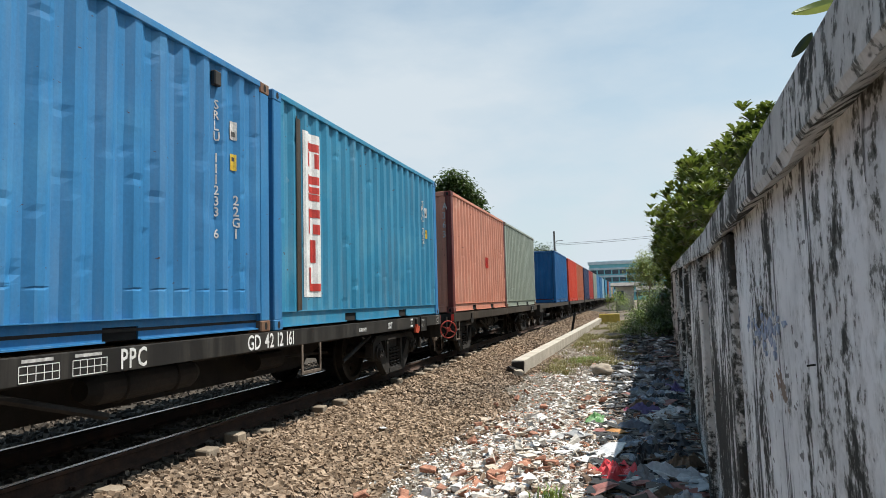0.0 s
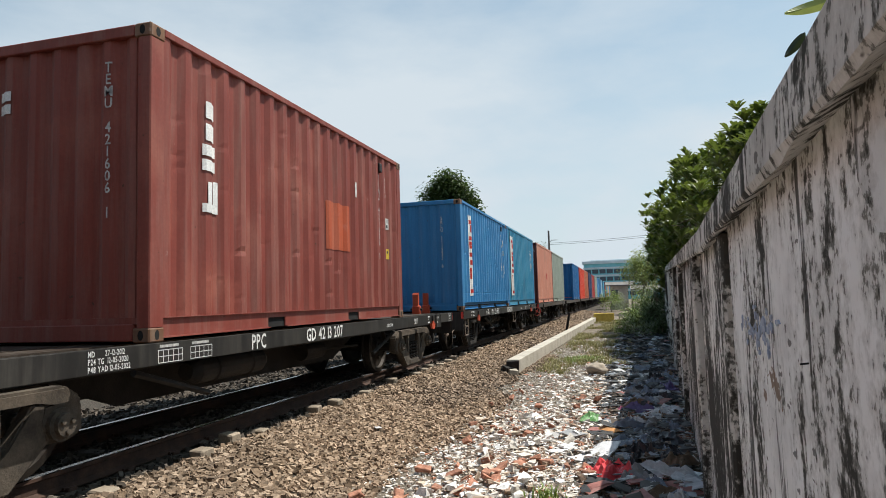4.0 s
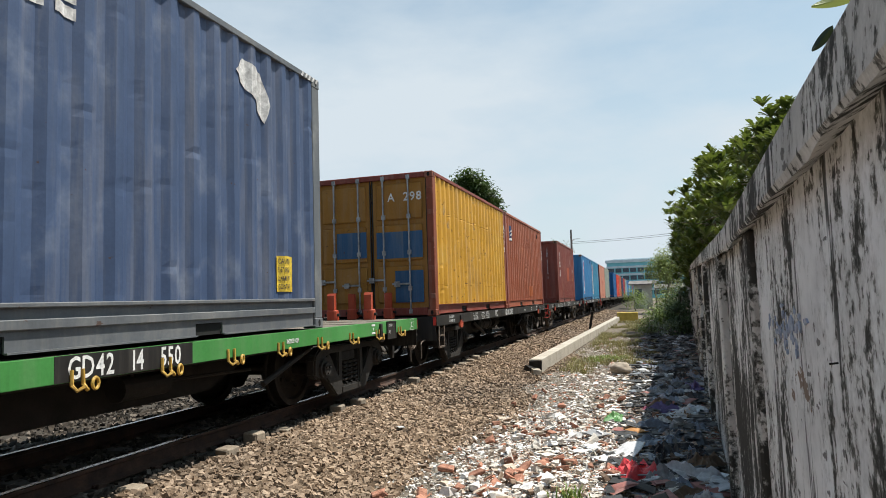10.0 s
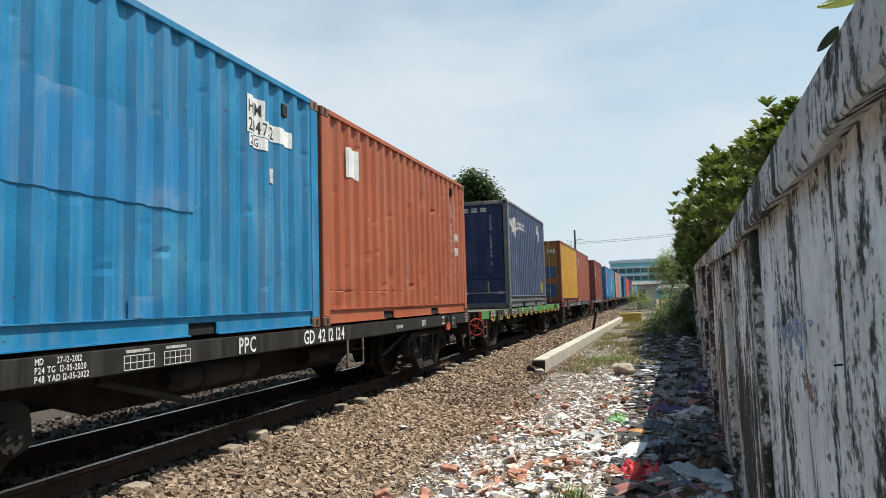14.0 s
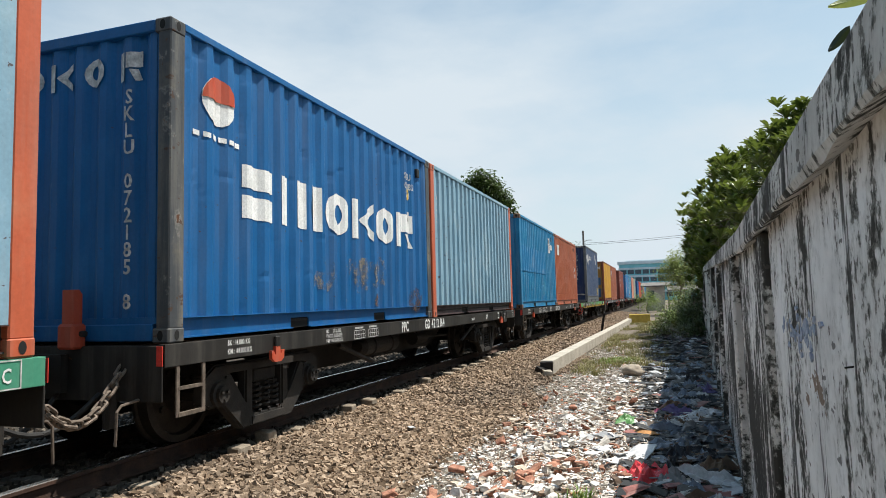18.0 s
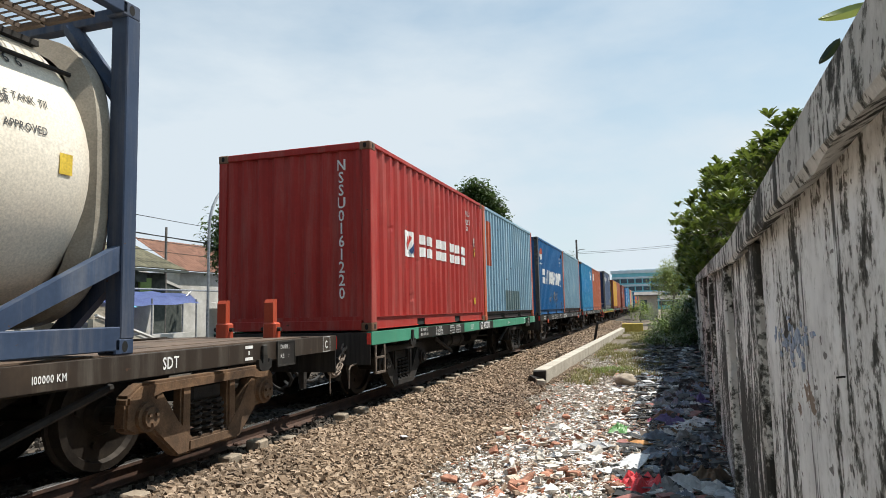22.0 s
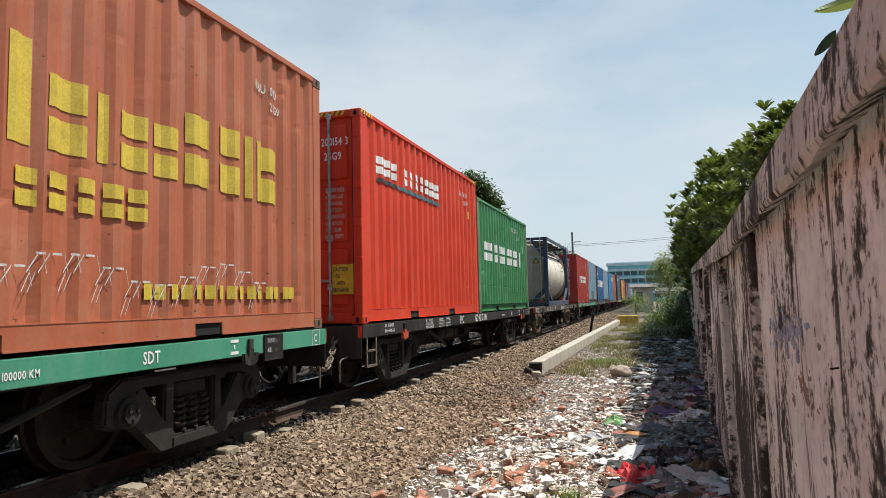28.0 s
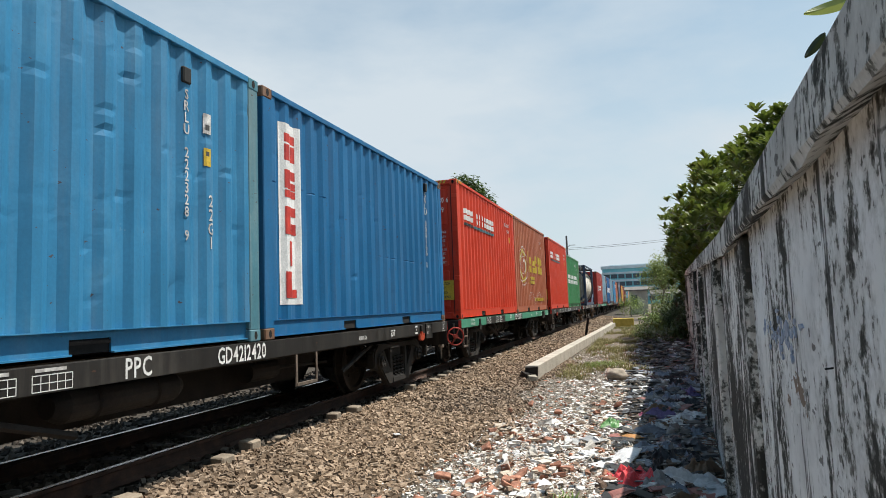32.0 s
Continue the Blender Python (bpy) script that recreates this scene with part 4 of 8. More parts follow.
for x in (-0.5685, 0.5685):
    for s in (-1, 1):
        soft_box(bm, x + s * 0.08 - 0.035, x + s * 0.08 + 0.035, -0.045, 0.045, -0.163, -0.125, 0.008)
        rod(bm, (x + s * 0.075, -0.06, -0.13), (x + s * 0.075, 0.06, -0.13), 0.011, 6)
end_meshes = []
rb = random.Random(3)
for k in range(4):
    q = bmesh.new()
    soft_box(q, 0.84, 1.0, -0.085, 0.085, -0.33, -0.1, 0.014)
    for v in q.verts:
        v.co += 0.025 * noise.noise_vector(v.co * 8 + Vector((k * 7.0, 0, 0)))
    end_meshes.append(mesh_of("sleeper_end", q, M["sleeper_end"]))
clip_mesh = mesh_of("rail_fastening", bm, M["rail_side"])
for k in range(-6, 90):
    s = part("sleeper", sleeper_mesh, None, track)
    s.location = (random.uniform(-0.05, 0.05), 0.13 + k * 0.578 + random.uniform(-0.03, 0.03), random.uniform(-0.015, 0.01))
    if k < 40:
        c = part("rail_fastening", clip_mesh, None, s)
        c = part("sleeper_end", rb.choice(end_meshes), None, s, "pale bare concrete sleeper end")
        c.location = (rb.uniform(-0.04, 0.04), rb.uniform(-0.03, 0.03), rb.choice((-0.08, -0.03, 0.0, 0.015)))

# ---- boundary wall ----
WALL_X, WALL_K = 5.1, 0.044


def wall_place(y, out=0.0):
    return WALL_X + WALL_K * y + out


def wall_material(name, clean, cover, runs=(5, 0.8), flakes=(18, 4.5), peel_at=0.66, shift=0.0):
    """Whitewash with ragged runs and flakes of black mould, brown bare patches and small chips."""
    m, n, l, b = tree_of(name)
    where = n.new("ShaderNodeNewGeometry").outputs["Position"]

    def noise_of(scale, detail, rough, off=0.0):
        c, t = n.new("ShaderNodeMapping"), n.new("ShaderNodeTexNoise")
        c.inputs["Scale"].default_value, c.inputs["Location"].default_value = scale, (off, 1.7 * off, 0.6 * off)
        t.inputs["Scale"].default_value, t.inputs["Detail"].default_value, t.inputs["Roughness"].default_value = 1.0, detail, rough
        l.new(where, c.inputs["Vector"])
        l.new(c.outputs["Vector"], t.inputs["Vector"])
        return t.outputs["Fac"]

    def added(first, second, share):
        q = n.new("ShaderNodeMath")
        q.operation = "MULTIPLY_ADD"
        l.new(second, q.inputs[0])
        q.inputs[1].default_value = share
        if hasattr(first, "links"):
            l.new(first, q.inputs[2])
        else:
            q.inputs[2].default_value = first
        return q.outputs[0]

    large, run = noise_of((0.8, 0.8, 1.1), 3, 0.5, 3.0 + shift), noise_of((4, runs[0], runs[1]), 6, 0.62, shift)
    flake, fine = noise_of((flakes[0], flakes[0], flakes[1]), 8, 0.7, 9.0 + shift), noise_of((40, 36, 40), 3, 0.6)
    drip = noise_of((6, 4.2, 0.45), 6, 0.66, 21.0 + shift)
    peel, tone, chip = noise_of((2, 1.7, 2.8), 6, 0.68, 5.0 + shift), noise_of((4, 3, 4), 5, 0.6), noise_of((12, 9, 18), 3, 0.5)
    base = ramp(n, [(0.3, tuple(0.74 * c for c in clean)), (0.52, clean), (0.75, tuple(min(0.9, 1.1 * c) for c in clean))])
    l.new(tone, base.inputs["Fac"])
    mixed = added(added(added(added(added(0.0, large, 0.22), run, 0.28), flake, 0.3), fine, 0.14), drip, 0.08)
    col = base.outputs["Color"]
    for fac, lo, hi, top, tint in ((mixed, cover - 0.04, cover - 0.005, 0.4, (0.4, 0.385, 0.35)), (mixed, cover, cover + 0.01, 0.85, (0.15, 0.145, 0.125)), (mixed, cover + 0.018, cover + 0.032, 0.92, (0.04, 0.038, 0.033)), (drip, 0.585, 0.615, 0.9, (0.05, 0.047, 0.042)), (peel, peel_at, peel_at + 0.012, 0.9, (0.23, 0.155, 0.105)), (chip, 0.66, 0.68, 0.8, (0.1, 0.09, 0.08))):
        k = ramp(n, [(lo, (0, 0, 0)), (hi, (top,) * 3)])
        l.new(fac, k.inputs["Fac"])
        col = blend(n, l, k.outputs["Color"], col, tint)
    l.new(col, b.inputs["Base Color"])
    b.inputs["Roughness"].default_value = 0.95
    b.inputs["Specular IOR Level"].default_value = 0.2
    bump(n, l, b, added(mixed, peel, -0.5), 0.7, 0.02)
    return m


M["wall"] = wall_material("peeling_whitewash_with_black_mould", (0.88, 0.87, 0.85), 0.517, (3.4, 0.9), (13, 6), 0.66, 11.0)
M["wall_old"] = wall_material("blackened_old_whitewash", (0.84, 0.82, 0.79), 0.502, (3.4, 1.0), (12, 6), 0.7, 2.0)
M["post"] = wall_material("grimy_whitewashed_post", (0.72, 0.7, 0.66), 0.496, (3, 0.9), (7, 6), 0.72, 4.0)
M["cap"] = wall_material("mouldy_concrete_cap", (0.68, 0.66, 0.62), 0.508, (9, 3.0), (22, 9), 0.74, 6.0)
M["render_patch"] = wall_material("newer_grey_render", (0.76, 0.75, 0.74), 0.57, (3, 2.0), (6, 7), 0.76, 8.0)


def wall_top(y):
    return 1.605 - 0.01 * min(y, 4.0) + max(0.0, y - 4) * 0.025


wall = thing("wall_east", "tall boundary wall of peeling whitewashed panels with black mould", "wall", kind="structure")
# the stretch from -30 to -3.2 is unseen, added to block sky behind
POSTS = [-30, -16, -3.2, 3.0, 4.95, 8.3, 10.8, 13.9, 17.4, 21.2, 25.3, 29.5, 34, 39, 44]
turn = Matrix.Rotation(-math.atan(WALL_K), 4, "Z")
for a, b in zip(POSTS, POSTS[1:]):
    bm = bmesh.new()
    box(bm, 0, 0.12, 0.0, (b - a), -0.6, wall_top((a + b) / 2) - 0.11)
    ob = part("wall_panel", bm, M["wall"] if a < 2 else M["wall_old"], wall)
    ob.matrix_local = Matrix.Translation((wall_place(a), a, 0)) @ turn
for p in POSTS:
    bm = bmesh.new()
    soft_box(bm, -0.03 if p < 4 else -0.05, 0.12, -0.1, 0.1, -0.6, wall_top(p) - 0.12, 0.012)
    ob = part("wall_post", bm, M["post"], wall)
    ob.matrix_local = Matrix.Translation((wall_place(p), p, 0)) @ turn
for a, b in zip(POSTS, POSTS[1:]):
    # a hand-cast coping with a wavering lower edge
    bm = bmesh.new()
    steps = max(4, round((b - a) / 0.05)) if a < 9 else 8
    rows = []
    for k in range(steps + 1):
        y = (b - a) * k / steps
        t = wall_top(a + y)
        w1 = 0.012 * noise.noise(Vector((a + y, 0.3, 1.0)) * 3.1) + 0.006 * noise.noise(Vector((a + y, 0.7, 4.0)) * 7)
        w2 = 0.007 * noise.noise(Vector((a + y, 5.3, 2.0)) * 5.0)
        ring_pts = [(0.0, -0.108 + w2), (-0.05 + w1, -0.135 + w2), (-0.058 + w1 * 0.5, -0.12 + w1), (-0.056, -0.012), (-0.046, 0.0 + 0.4 * w1), (0.17, 0.0), (0.17, -0.13)]
        rows.append([bm.verts.new((x, y, t + z)) for x, z in ring_pts])
    for p, q in zip(rows, rows[1:]):
        for j in range(7):
            bm.faces.new((p[j], p[(j + 1) % 7], q[(j + 1) % 7], q[j]))
    bm.faces.new(rows[0]), bm.faces.new(rows[-1][::-1])
    ob = part("coping", bm, M["cap"], wall)
    ob.matrix_local = Matrix.Translation((wall_place(a), a, 0)) @ turn
bm = bmesh.new()
outline = [(0.0, 1.49), (1.06, 1.49), (1.05, 1.36), (0.98, 1.28), (0.7, 1.25), (0.0, 1.3)]
prism(bm, outline, -0.006, 0.01)
ob = part("render_patch", bm, M["render_patch"], wall, "smoother newer grey render")
ob.matrix_local = Matrix.Translation((WALL_X, 0, 0)) @ turn
# bolt and faded blue paint smears
bm = bmesh.new()
rod(bm, (-0.016, 1.5, 1.055), (0.02, 1.5, 1.06), 0.0022, 6)
ob = part("bolt", bm, M["under"], wall)
ob.matrix_local = Matrix.Translation((WALL_X, 0, 0)) @ turn
M["smear"] = plain("faded_blue_smear", (0.27, 0.33, 0.46), (0.5, 0.54, 0.62), 0.9, 0, 25, 0.1)
rb = random.Random(5)
for k in range(44):
    y, z = rb.gauss(2.2, 0.16), rb.gauss(1.09, 0.03)
    w, h = rb.uniform(0.008, 0.035), rb.uniform(0.006, 0.022)
    bm = bmesh.new()
    prism(bm, [(y + w * math.cos(j * math.tau / 9) * rb.uniform(0.5, 1.1), z + h * math.sin(j * math.tau / 9) * rb.uniform(0.5, 1.2)) for j in range(9)], -0.0012 - 0.0001 * k, 0.001)
    ob = part("paint_smear", bm, M["smear"], wall, "faded blue paint smear")
    ob.matrix_local = Matrix.Translation((WALL_X, 0, 0)) @ turn

# unseen plain walls added behind the camera, on both sides of the line, to block sky light
M["plain_wall"] = plain("plain_dark_render", (0.13, 0.12, 0.105), (0.22, 0.2, 0.18), 0.95, 0, 0.5, 0.2, 6)
for x0, x1 in ((-32, -3.4), (3.4, 24)):
    bm = bmesh.new()
    soft_box(bm, x0, x1, -11.4, -11.0, -0.6, 11.0, 0.02)
    solid("wall_south", bm, M["plain_wall"], "plain weathered wall beside the line", "wall", kind="structure")

# ---- concrete edge beam beside the track ----
kerb = thing("concrete_beam", "long weathered concrete beam lying along the ballast edge", "concrete beam")
bm = bmesh.new()
soft_box(bm, -0.13, 0.13, 0, 26, -0.16, 0.12, 0.015, 2)
part("beam_body", bm, M["kerb"], kerb)
# rough end cap in a dark material that paints the end face's shade
bm = bmesh.new()
soft_box(bm, -0.135, 0.135, -0.03, 0.01, -0.16, 0.105, 0.02)
for v in bm.verts:
    v.co += 0.03 * noise.noise_vector(v.co * 9)
part("broken_end", bm, M["bogie"], kerb, "dark broken beam end")
kerb.matrix_world = pose(2.5, 13.45, -0.18, 0, 0, -1.0)


# ---- the train's make-up: wagons 0 to 10 pass the camera, the others run ahead ----
def colour(name, rgb, **kw):
    M[name] = paint(name, rgb, **kw)
    return M[name]


BLUE = colour("faded_blue_enamel", (0.032, 0.185, 0.4), fade=(0.06, 0.25, 0.46), rust=0.3, dust=0.14, seed=1)
BLUE2 = colour("bright_blue_enamel", (0.008, 0.12, 0.28), fade=(0.016, 0.15, 0.33), rust=0.4, dust=0.1, seed=2)
BLUE3 = colour("teal_blue_enamel", (0.03, 0.19, 0.36), fade=(0.065, 0.25, 0.42), rust=0.35, dust=0.14, seed=21)
TEALPOST = colour("chipped_turquoise_enamel", (0.07, 0.2, 0.25), fade=(0.2, 0.3, 0.32), rust=0.9, dust=0.35, seed=29)
GREYPOST = colour("rust_blotched_grey_post_enamel", (0.06, 0.065, 0.07), fade=(0.2, 0.17, 0.12), rust=1.5, dust=0.4, seed=35)
RUSTPOST = colour("grimy_rust_post_enamel", (0.24, 0.065, 0.036), fade=(0.32, 0.12, 0.07), rust=0.9, dust=0.35, seed=33)
GREENPOST = colour("chipped_green_post_enamel", (0.1, 0.16, 0.07), fade=(0.3, 0.26, 0.16), rust=1.0, dust=0.5, seed=32)
CHALK = colour("chalky_faded_navy_enamel", (0.055, 0.085, 0.16), fade=(0.16, 0.19, 0.255), rust=0.1, dust=0.25, seed=31)
TURQ = colour("turquoise_blue_enamel", (0.03, 0.22, 0.37), fade=(0.09, 0.3, 0.42), rust=0.5, seed=3)
CYAN = colour("strong_turquoise_blue_enamel", (0.012, 0.19, 0.38), fade=(0.05, 0.27, 0.44), rust=0.5, seed=36)
MAROON = colour("maroon_enamel", (0.215, 0.05, 0.037), fade=(0.31, 0.1, 0.07), rust=0.3, seed=4)
RUSTY = colour("rust_orange_enamel", (0.33, 0.095, 0.05), fade=(0.4, 0.15, 0.085), rust=0.45, seed=5)
ORANGE = colour("orange_brown_enamel", (0.38, 0.1, 0.045), fade=(0.44, 0.15, 0.08), rust=0.4, seed=6)
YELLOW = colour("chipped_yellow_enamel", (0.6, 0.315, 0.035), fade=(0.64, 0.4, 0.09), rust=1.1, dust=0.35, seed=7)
# navy darkened to carry the shade on the bulk container's trailing end
NAVY = colour("chalky_navy_enamel", (0.012, 0.03, 0.095), fade=(0.03, 0.055, 0.12), rust=0.15, dust=0.12, seed=8)
PALE = colour("pale_blue_enamel", (0.22, 0.37, 0.47), fade=(0.38, 0.51, 0.565), rust=1.0, seed=9)
SINO = colour("deep_blue_enamel", (0.004, 0.1, 0.28), fade=(0.012, 0.13, 0.33), rust=0.3, dust=0.12, seed=10)
RED = colour("crimson_enamel", (0.35, 0.028, 0.022), fade=(0.42, 0.055, 0.04), rust=0.2, seed=11)
GREEN = colour("green_enamel", (0.035, 0.2, 0.07), fade=(0.09, 0.3, 0.14), rust=0.9, seed=12)
HOTRED = colour("vermilion_enamel", (0.6, 0.045, 0.016), fade=(0.62, 0.075, 0.032), rust=0.05, dust=0.12, seed=13)
IB = colour("faded_brown_orange_enamel", (0.4, 0.115, 0.055), fade=(0.42, 0.18, 0.1), rust=0.4, seed=14)
PINK = colour("bleached_red_enamel", (0.58, 0.24, 0.165), fade=(0.62, 0.32, 0.23), rust=0.35, seed=15)
GREY = colour("grey_green_enamel", (0.27, 0.31, 0.26), fade=(0.4, 0.41, 0.36), rust=0.6, seed=16)
DARKRED = colour("dark_red_enamel", (0.12, 0.022, 0.02), fade=(0.17, 0.045, 0.035), rust=0.3, seed=17)
FRAME = colour("blue_grey_frame_enamel", (0.035, 0.055, 0.1), fade=(0.07, 0.1, 0.16), rust=0.15, seed=18)
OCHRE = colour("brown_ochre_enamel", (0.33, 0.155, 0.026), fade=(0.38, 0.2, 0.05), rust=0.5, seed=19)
PURPLE = colour("dull_purple_brown_rail_enamel", (0.06, 0.04, 0.042), fade=(0.11, 0.08, 0.075), rust=0.6, seed=34)
POST_O = colour("orange_post_enamel", (0.5, 0.11, 0.05), fade=(0.5, 0.17, 0.09), rust=0.4, seed=20)

MOVING = []
ROLLING = []


def ride(ob, k, dy):
    """The thing ob rides on wagon k, dy metres ahead of the wagon's middle."""
    MOVING.append((ob, -PITCH * (k - 2) + dy, BASE))


def train_wagon(k, label, beam, bogie, number="", marks_at=None, panels=(), **kw):
    w, wheels = wagon(label, beam, bogie, **kw)
    MOVING.append((w, -PITCH * (k - 2), 0.0))
    if k >= -1:
        ROLLING.extend(wheels)
    for y0, y1 in panels:
        beam_panel(w, y0, y1, M["steel_black"])
    if number:
        wagon_marks(w, number, **(marks_at or {}))
    return w


BLACKW = "black container flat wagon with white stencilled lettering"
train_wagon(-1, BLACKW, M["steel_brown"], M["bogie"], "", handwheel=True)
train_wagon(0, BLACKW, M["steel_black"], M["bogie"], "GD 42 12 161", marks_at=dict(ppc=-2.12, gd=-0.49), stakes=(-6.2,), mid_step=True)
train_wagon(1, "black container flat wagon with raised red stops at its ends", M["steel_black"], M["bogie_dust"], "GD 42 13 207", marks_at=dict(sdt=3.55), stakes=(5.92,), handwheel=True)
train_wagon(2, BLACKW, M["steel_black"], M["bogie"], "GD 42 12 163", stakes=(-6.2,))
train_wagon(3, "green and brown flat wagon with timber deck and lashing hooks", M["beam_leaf"], M["bogie"], "GD42   14   550", deck="boards", hooks=True, stakes=(5.92,), handwheel=True, marks_at=dict(bk=-5.3, dates=-3.9, sdt=None, bk_size=0.085), panels=((-5.5, -2.1), (-1.75, -1.2), (-0.55, 0.75)))
train_wagon(4, BLACKW, M["steel_black"], M["bogie"], "GD 42 12 124", mid_step=True)
train_wagon(5, BLACKW, M["steel_black"], M["bogie"], "GD 42 12 164", marks_at=dict(ppc=-1.42), stakes=(-6.2,))
train_wagon(6, "sea-green container flat wagon with black data panels", M["beam_green"], M["bogie"], "GD 4212200", marks_at=dict(ppc=None, gd=-0.5, sdt=-1.25, bk=-4.25, dates=-3.5, grids=-2.7), panels=((-4.35, -1.75), (-0.6, 0.64)))
train_wagon(7, "dusty brown flat wagon with rusty bogies and red stops", M["steel_brown"], M["bogie_rust"], "GD 42 12 393", marks_at=dict(gd=0.19, bk=-6.0, high=(0.857, 0.772), bk_size=0.1), stakes=(5.92,))
train_wagon(8, BLACKW, M["steel_black"], M["bogie"], "GD 42 12 394")
train_wagon(9, "sea-green container flat wagon with a red brake wheel", M["beam_green"], M["bogie"], "GD 42 12 157", marks_at=dict(dates=-3.9, ppc=-1.2), panels=((-4.0, -1.85), (-0.55, 0.66)), handwheel=True)
train_wagon(10, BLACKW, M["steel_black"], M["bogie"], "GD4212420", marks_at=dict(ppc=-1.8, gd=-0.74), mid_step=True)

FRAME_GREY = colour("dusty_grey_blue_frame", (0.12, 0.13, 0.14), fade=(0.24, 0.24, 0.23), rust=0.4, seed=28)
PAIR = 3.067
C = {}
C[-1, 1] = container("bleached red container with a faint square mark", PINK, post=DARKRED, seed=1, dents=0.03)
C[-1, 2] = container("grey-green container streaked with rust", GREY, seed=2, dents=0.04)
C[0, 1] = container("blue container with white number and rust spots", BLUE, seed=3, dents=0.05, inset=0.062, creases=((0.42, -2.9, 2.9, 0.008),))
C[0, 2] = container("faded turquoise-blue container with a red and white strip", TURQ, post=BLUE, seed=4, dents=0.03)
C[1, 0] = container("maroon container with an orange-red repainted patch", MAROON, seed=5, dents=0.03)
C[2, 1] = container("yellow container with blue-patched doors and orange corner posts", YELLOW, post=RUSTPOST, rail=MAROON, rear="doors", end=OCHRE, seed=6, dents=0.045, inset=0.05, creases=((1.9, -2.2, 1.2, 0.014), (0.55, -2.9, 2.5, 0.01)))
C[2, 2] = container("dented rust-orange container with a navy sign", RUSTY, post=MAROON, seed=7, dents=0.06)
C[3, 0] = container("chalky navy bulk container with bare grey frame", CHALK, post=FRAME_GREY, rail=FRAME_GREY, rear="hatch", end=NAVY, high_sill=True, high=2.896, seed=8, dents=0.02)
C[4, 1] = container("turquoise-blue container with a white number patch", CYAN, seed=9, dents=0.03)
C[4, 2] = container("orange-brown container with a torn white sign", ORANGE, seed=10, dents=0.07, creases=((0.42, -2.9, 0.8, 0.014),))
C[5, 1] = container("deep blue container with white block lettering", SINO, post=GREYPOST, seed=11, dents=0.03, inset=0.05)
C[5, 2] = container("pale blue-grey container with orange corner posts", PALE, post=POST_O, rail=PURPLE, seed=12, dents=0.006, steep=True, inset=0.062)
C[6, 1] = container("crimson container with white block lettering and square emblem", RED, seed=13, dents=0.02)
C[6, 2] = container("pale blue container with orange posts and a grey patch", PALE, post=POST_O, rail=PURPLE, seed=14, dents=0.006, steep=True, inset=0.062, creases=((0.45, -1.2, 1.2, 0.016), (0.62, -0.4, 1.4, 0.012)))
C[8, 1] = container("vermilion tall container with door lettering and hazard stripes", HOTRED, rear="doors", high=2.896, seed=15, dents=0.01, inset=0.012)
C[8, 2] = container("dented green container with broken white block lettering", GREEN, post=GREENPOST, seed=16, dents=0.07, inset=0.055, creases=((0.62, -2.9, 2.9, 0.013),))
C[9, 1] = container("vermilion tall container with caution sign on its doors", HOTRED, rear="doors", high=2.896, seed=17, dents=0.01, inset=0.012)
C[9, 2] = container("faded brown-orange container with yellow ring and lettering", IB, high=2.896, seed=18, dents=0.03, inset=0.012)
C[10, 1] = container("pale faded blue container with rusty edges", BLUE3, post=TEALPOST, seed=19, dents=0.05, inset=0.055)
C[10, 2] = container("bright blue container with a red and white strip", BLUE2, seed=20, dents=0.03, inset=0.026, creases=((1.02, -0.3, 1.6, 0.015), (1.62, -3.0, -1.4, 0.013)))
for (k, p), ob in C.items():
    ride(ob, k, (0, -PAIR, PAIR)[p])


# wagons further ahead, seen small
for k, boxes in ((-2, ((2, SINO),)), (-3, ((1, HOTRED), (2, ORANGE))), (-4, ((1, NAVY), (2, RED))), (-5, ((1, GREY), (2, BLUE))), (-6, ((1, BLUE2), (2, PALE))), (-7, ((0, TURQ),)), (-8, ((1, MAROON), (2, BLUE))), (-9, ((1, GREY), (2, PINK))), (-10, ((1, BLUE), (2, BLUE2)))):
    train_wagon(k, "dusty dark container flat wagon", M["steel_brown"], M["bogie"], "", detail=False)
    for p, mat in boxes:
        ob = container(mat.name.replace("_enamel", "").replace("_", " ") + " container far along the train", mat, seed=k * 2.3 + p, dents=0.0, detail=False)
        ride(ob, k, (0, -PAIR, PAIR)[p])


# ---- painted marks on the containers ----
LAID = {}


def laid(ob, put, end=False):
    """Each further coat of paint on a container lies a little above the ones before."""
    LAID[ob.name] = LAID.get(ob.name, 0) + 1
    rise = 0.0004 * LAID[ob.name]
    return lambda u, v: tuple(Vector(put(u, v)) + (Vector((0, -rise, 0)) if end else Vector((rise, 0, 0))))


def vtext(ob, text, y, top, low, mat=None, end=False, squeeze=0.85):
    size = (top - low) / (0.82 * len(text))
    bends = BENT.get(ob.name, SIDE_BENDS)
    put = (end_put if end else side_put)(y, top - size * 0.7, bends)
    write_on(ob, text, size, laid(ob, put, end), (end_breaks if end else side_breaks)(y, -0.2, 0.2, bends), mat or M["letter_worn"], True, "writing", squeeze)


def htext(ob, text, y, z, size, mat=None, squeeze=0.8, end=False, doors=False):
    span = len(text) * size
    if doors:
        put, br = (lambda u, v: (y + u, -HALF_L + 0.031, z + v)), ()
    else:
        bends = BENT.get(ob.name, SIDE_BENDS)
        put, br = ((end_put if end else side_put)(y, z, bends), (end_breaks if end else side_breaks)(y, 0, span, bends))
    write_on(ob, text, size, laid(ob, put, end or doors), br, mat or M["letter_worn"], False, "writing", squeeze)


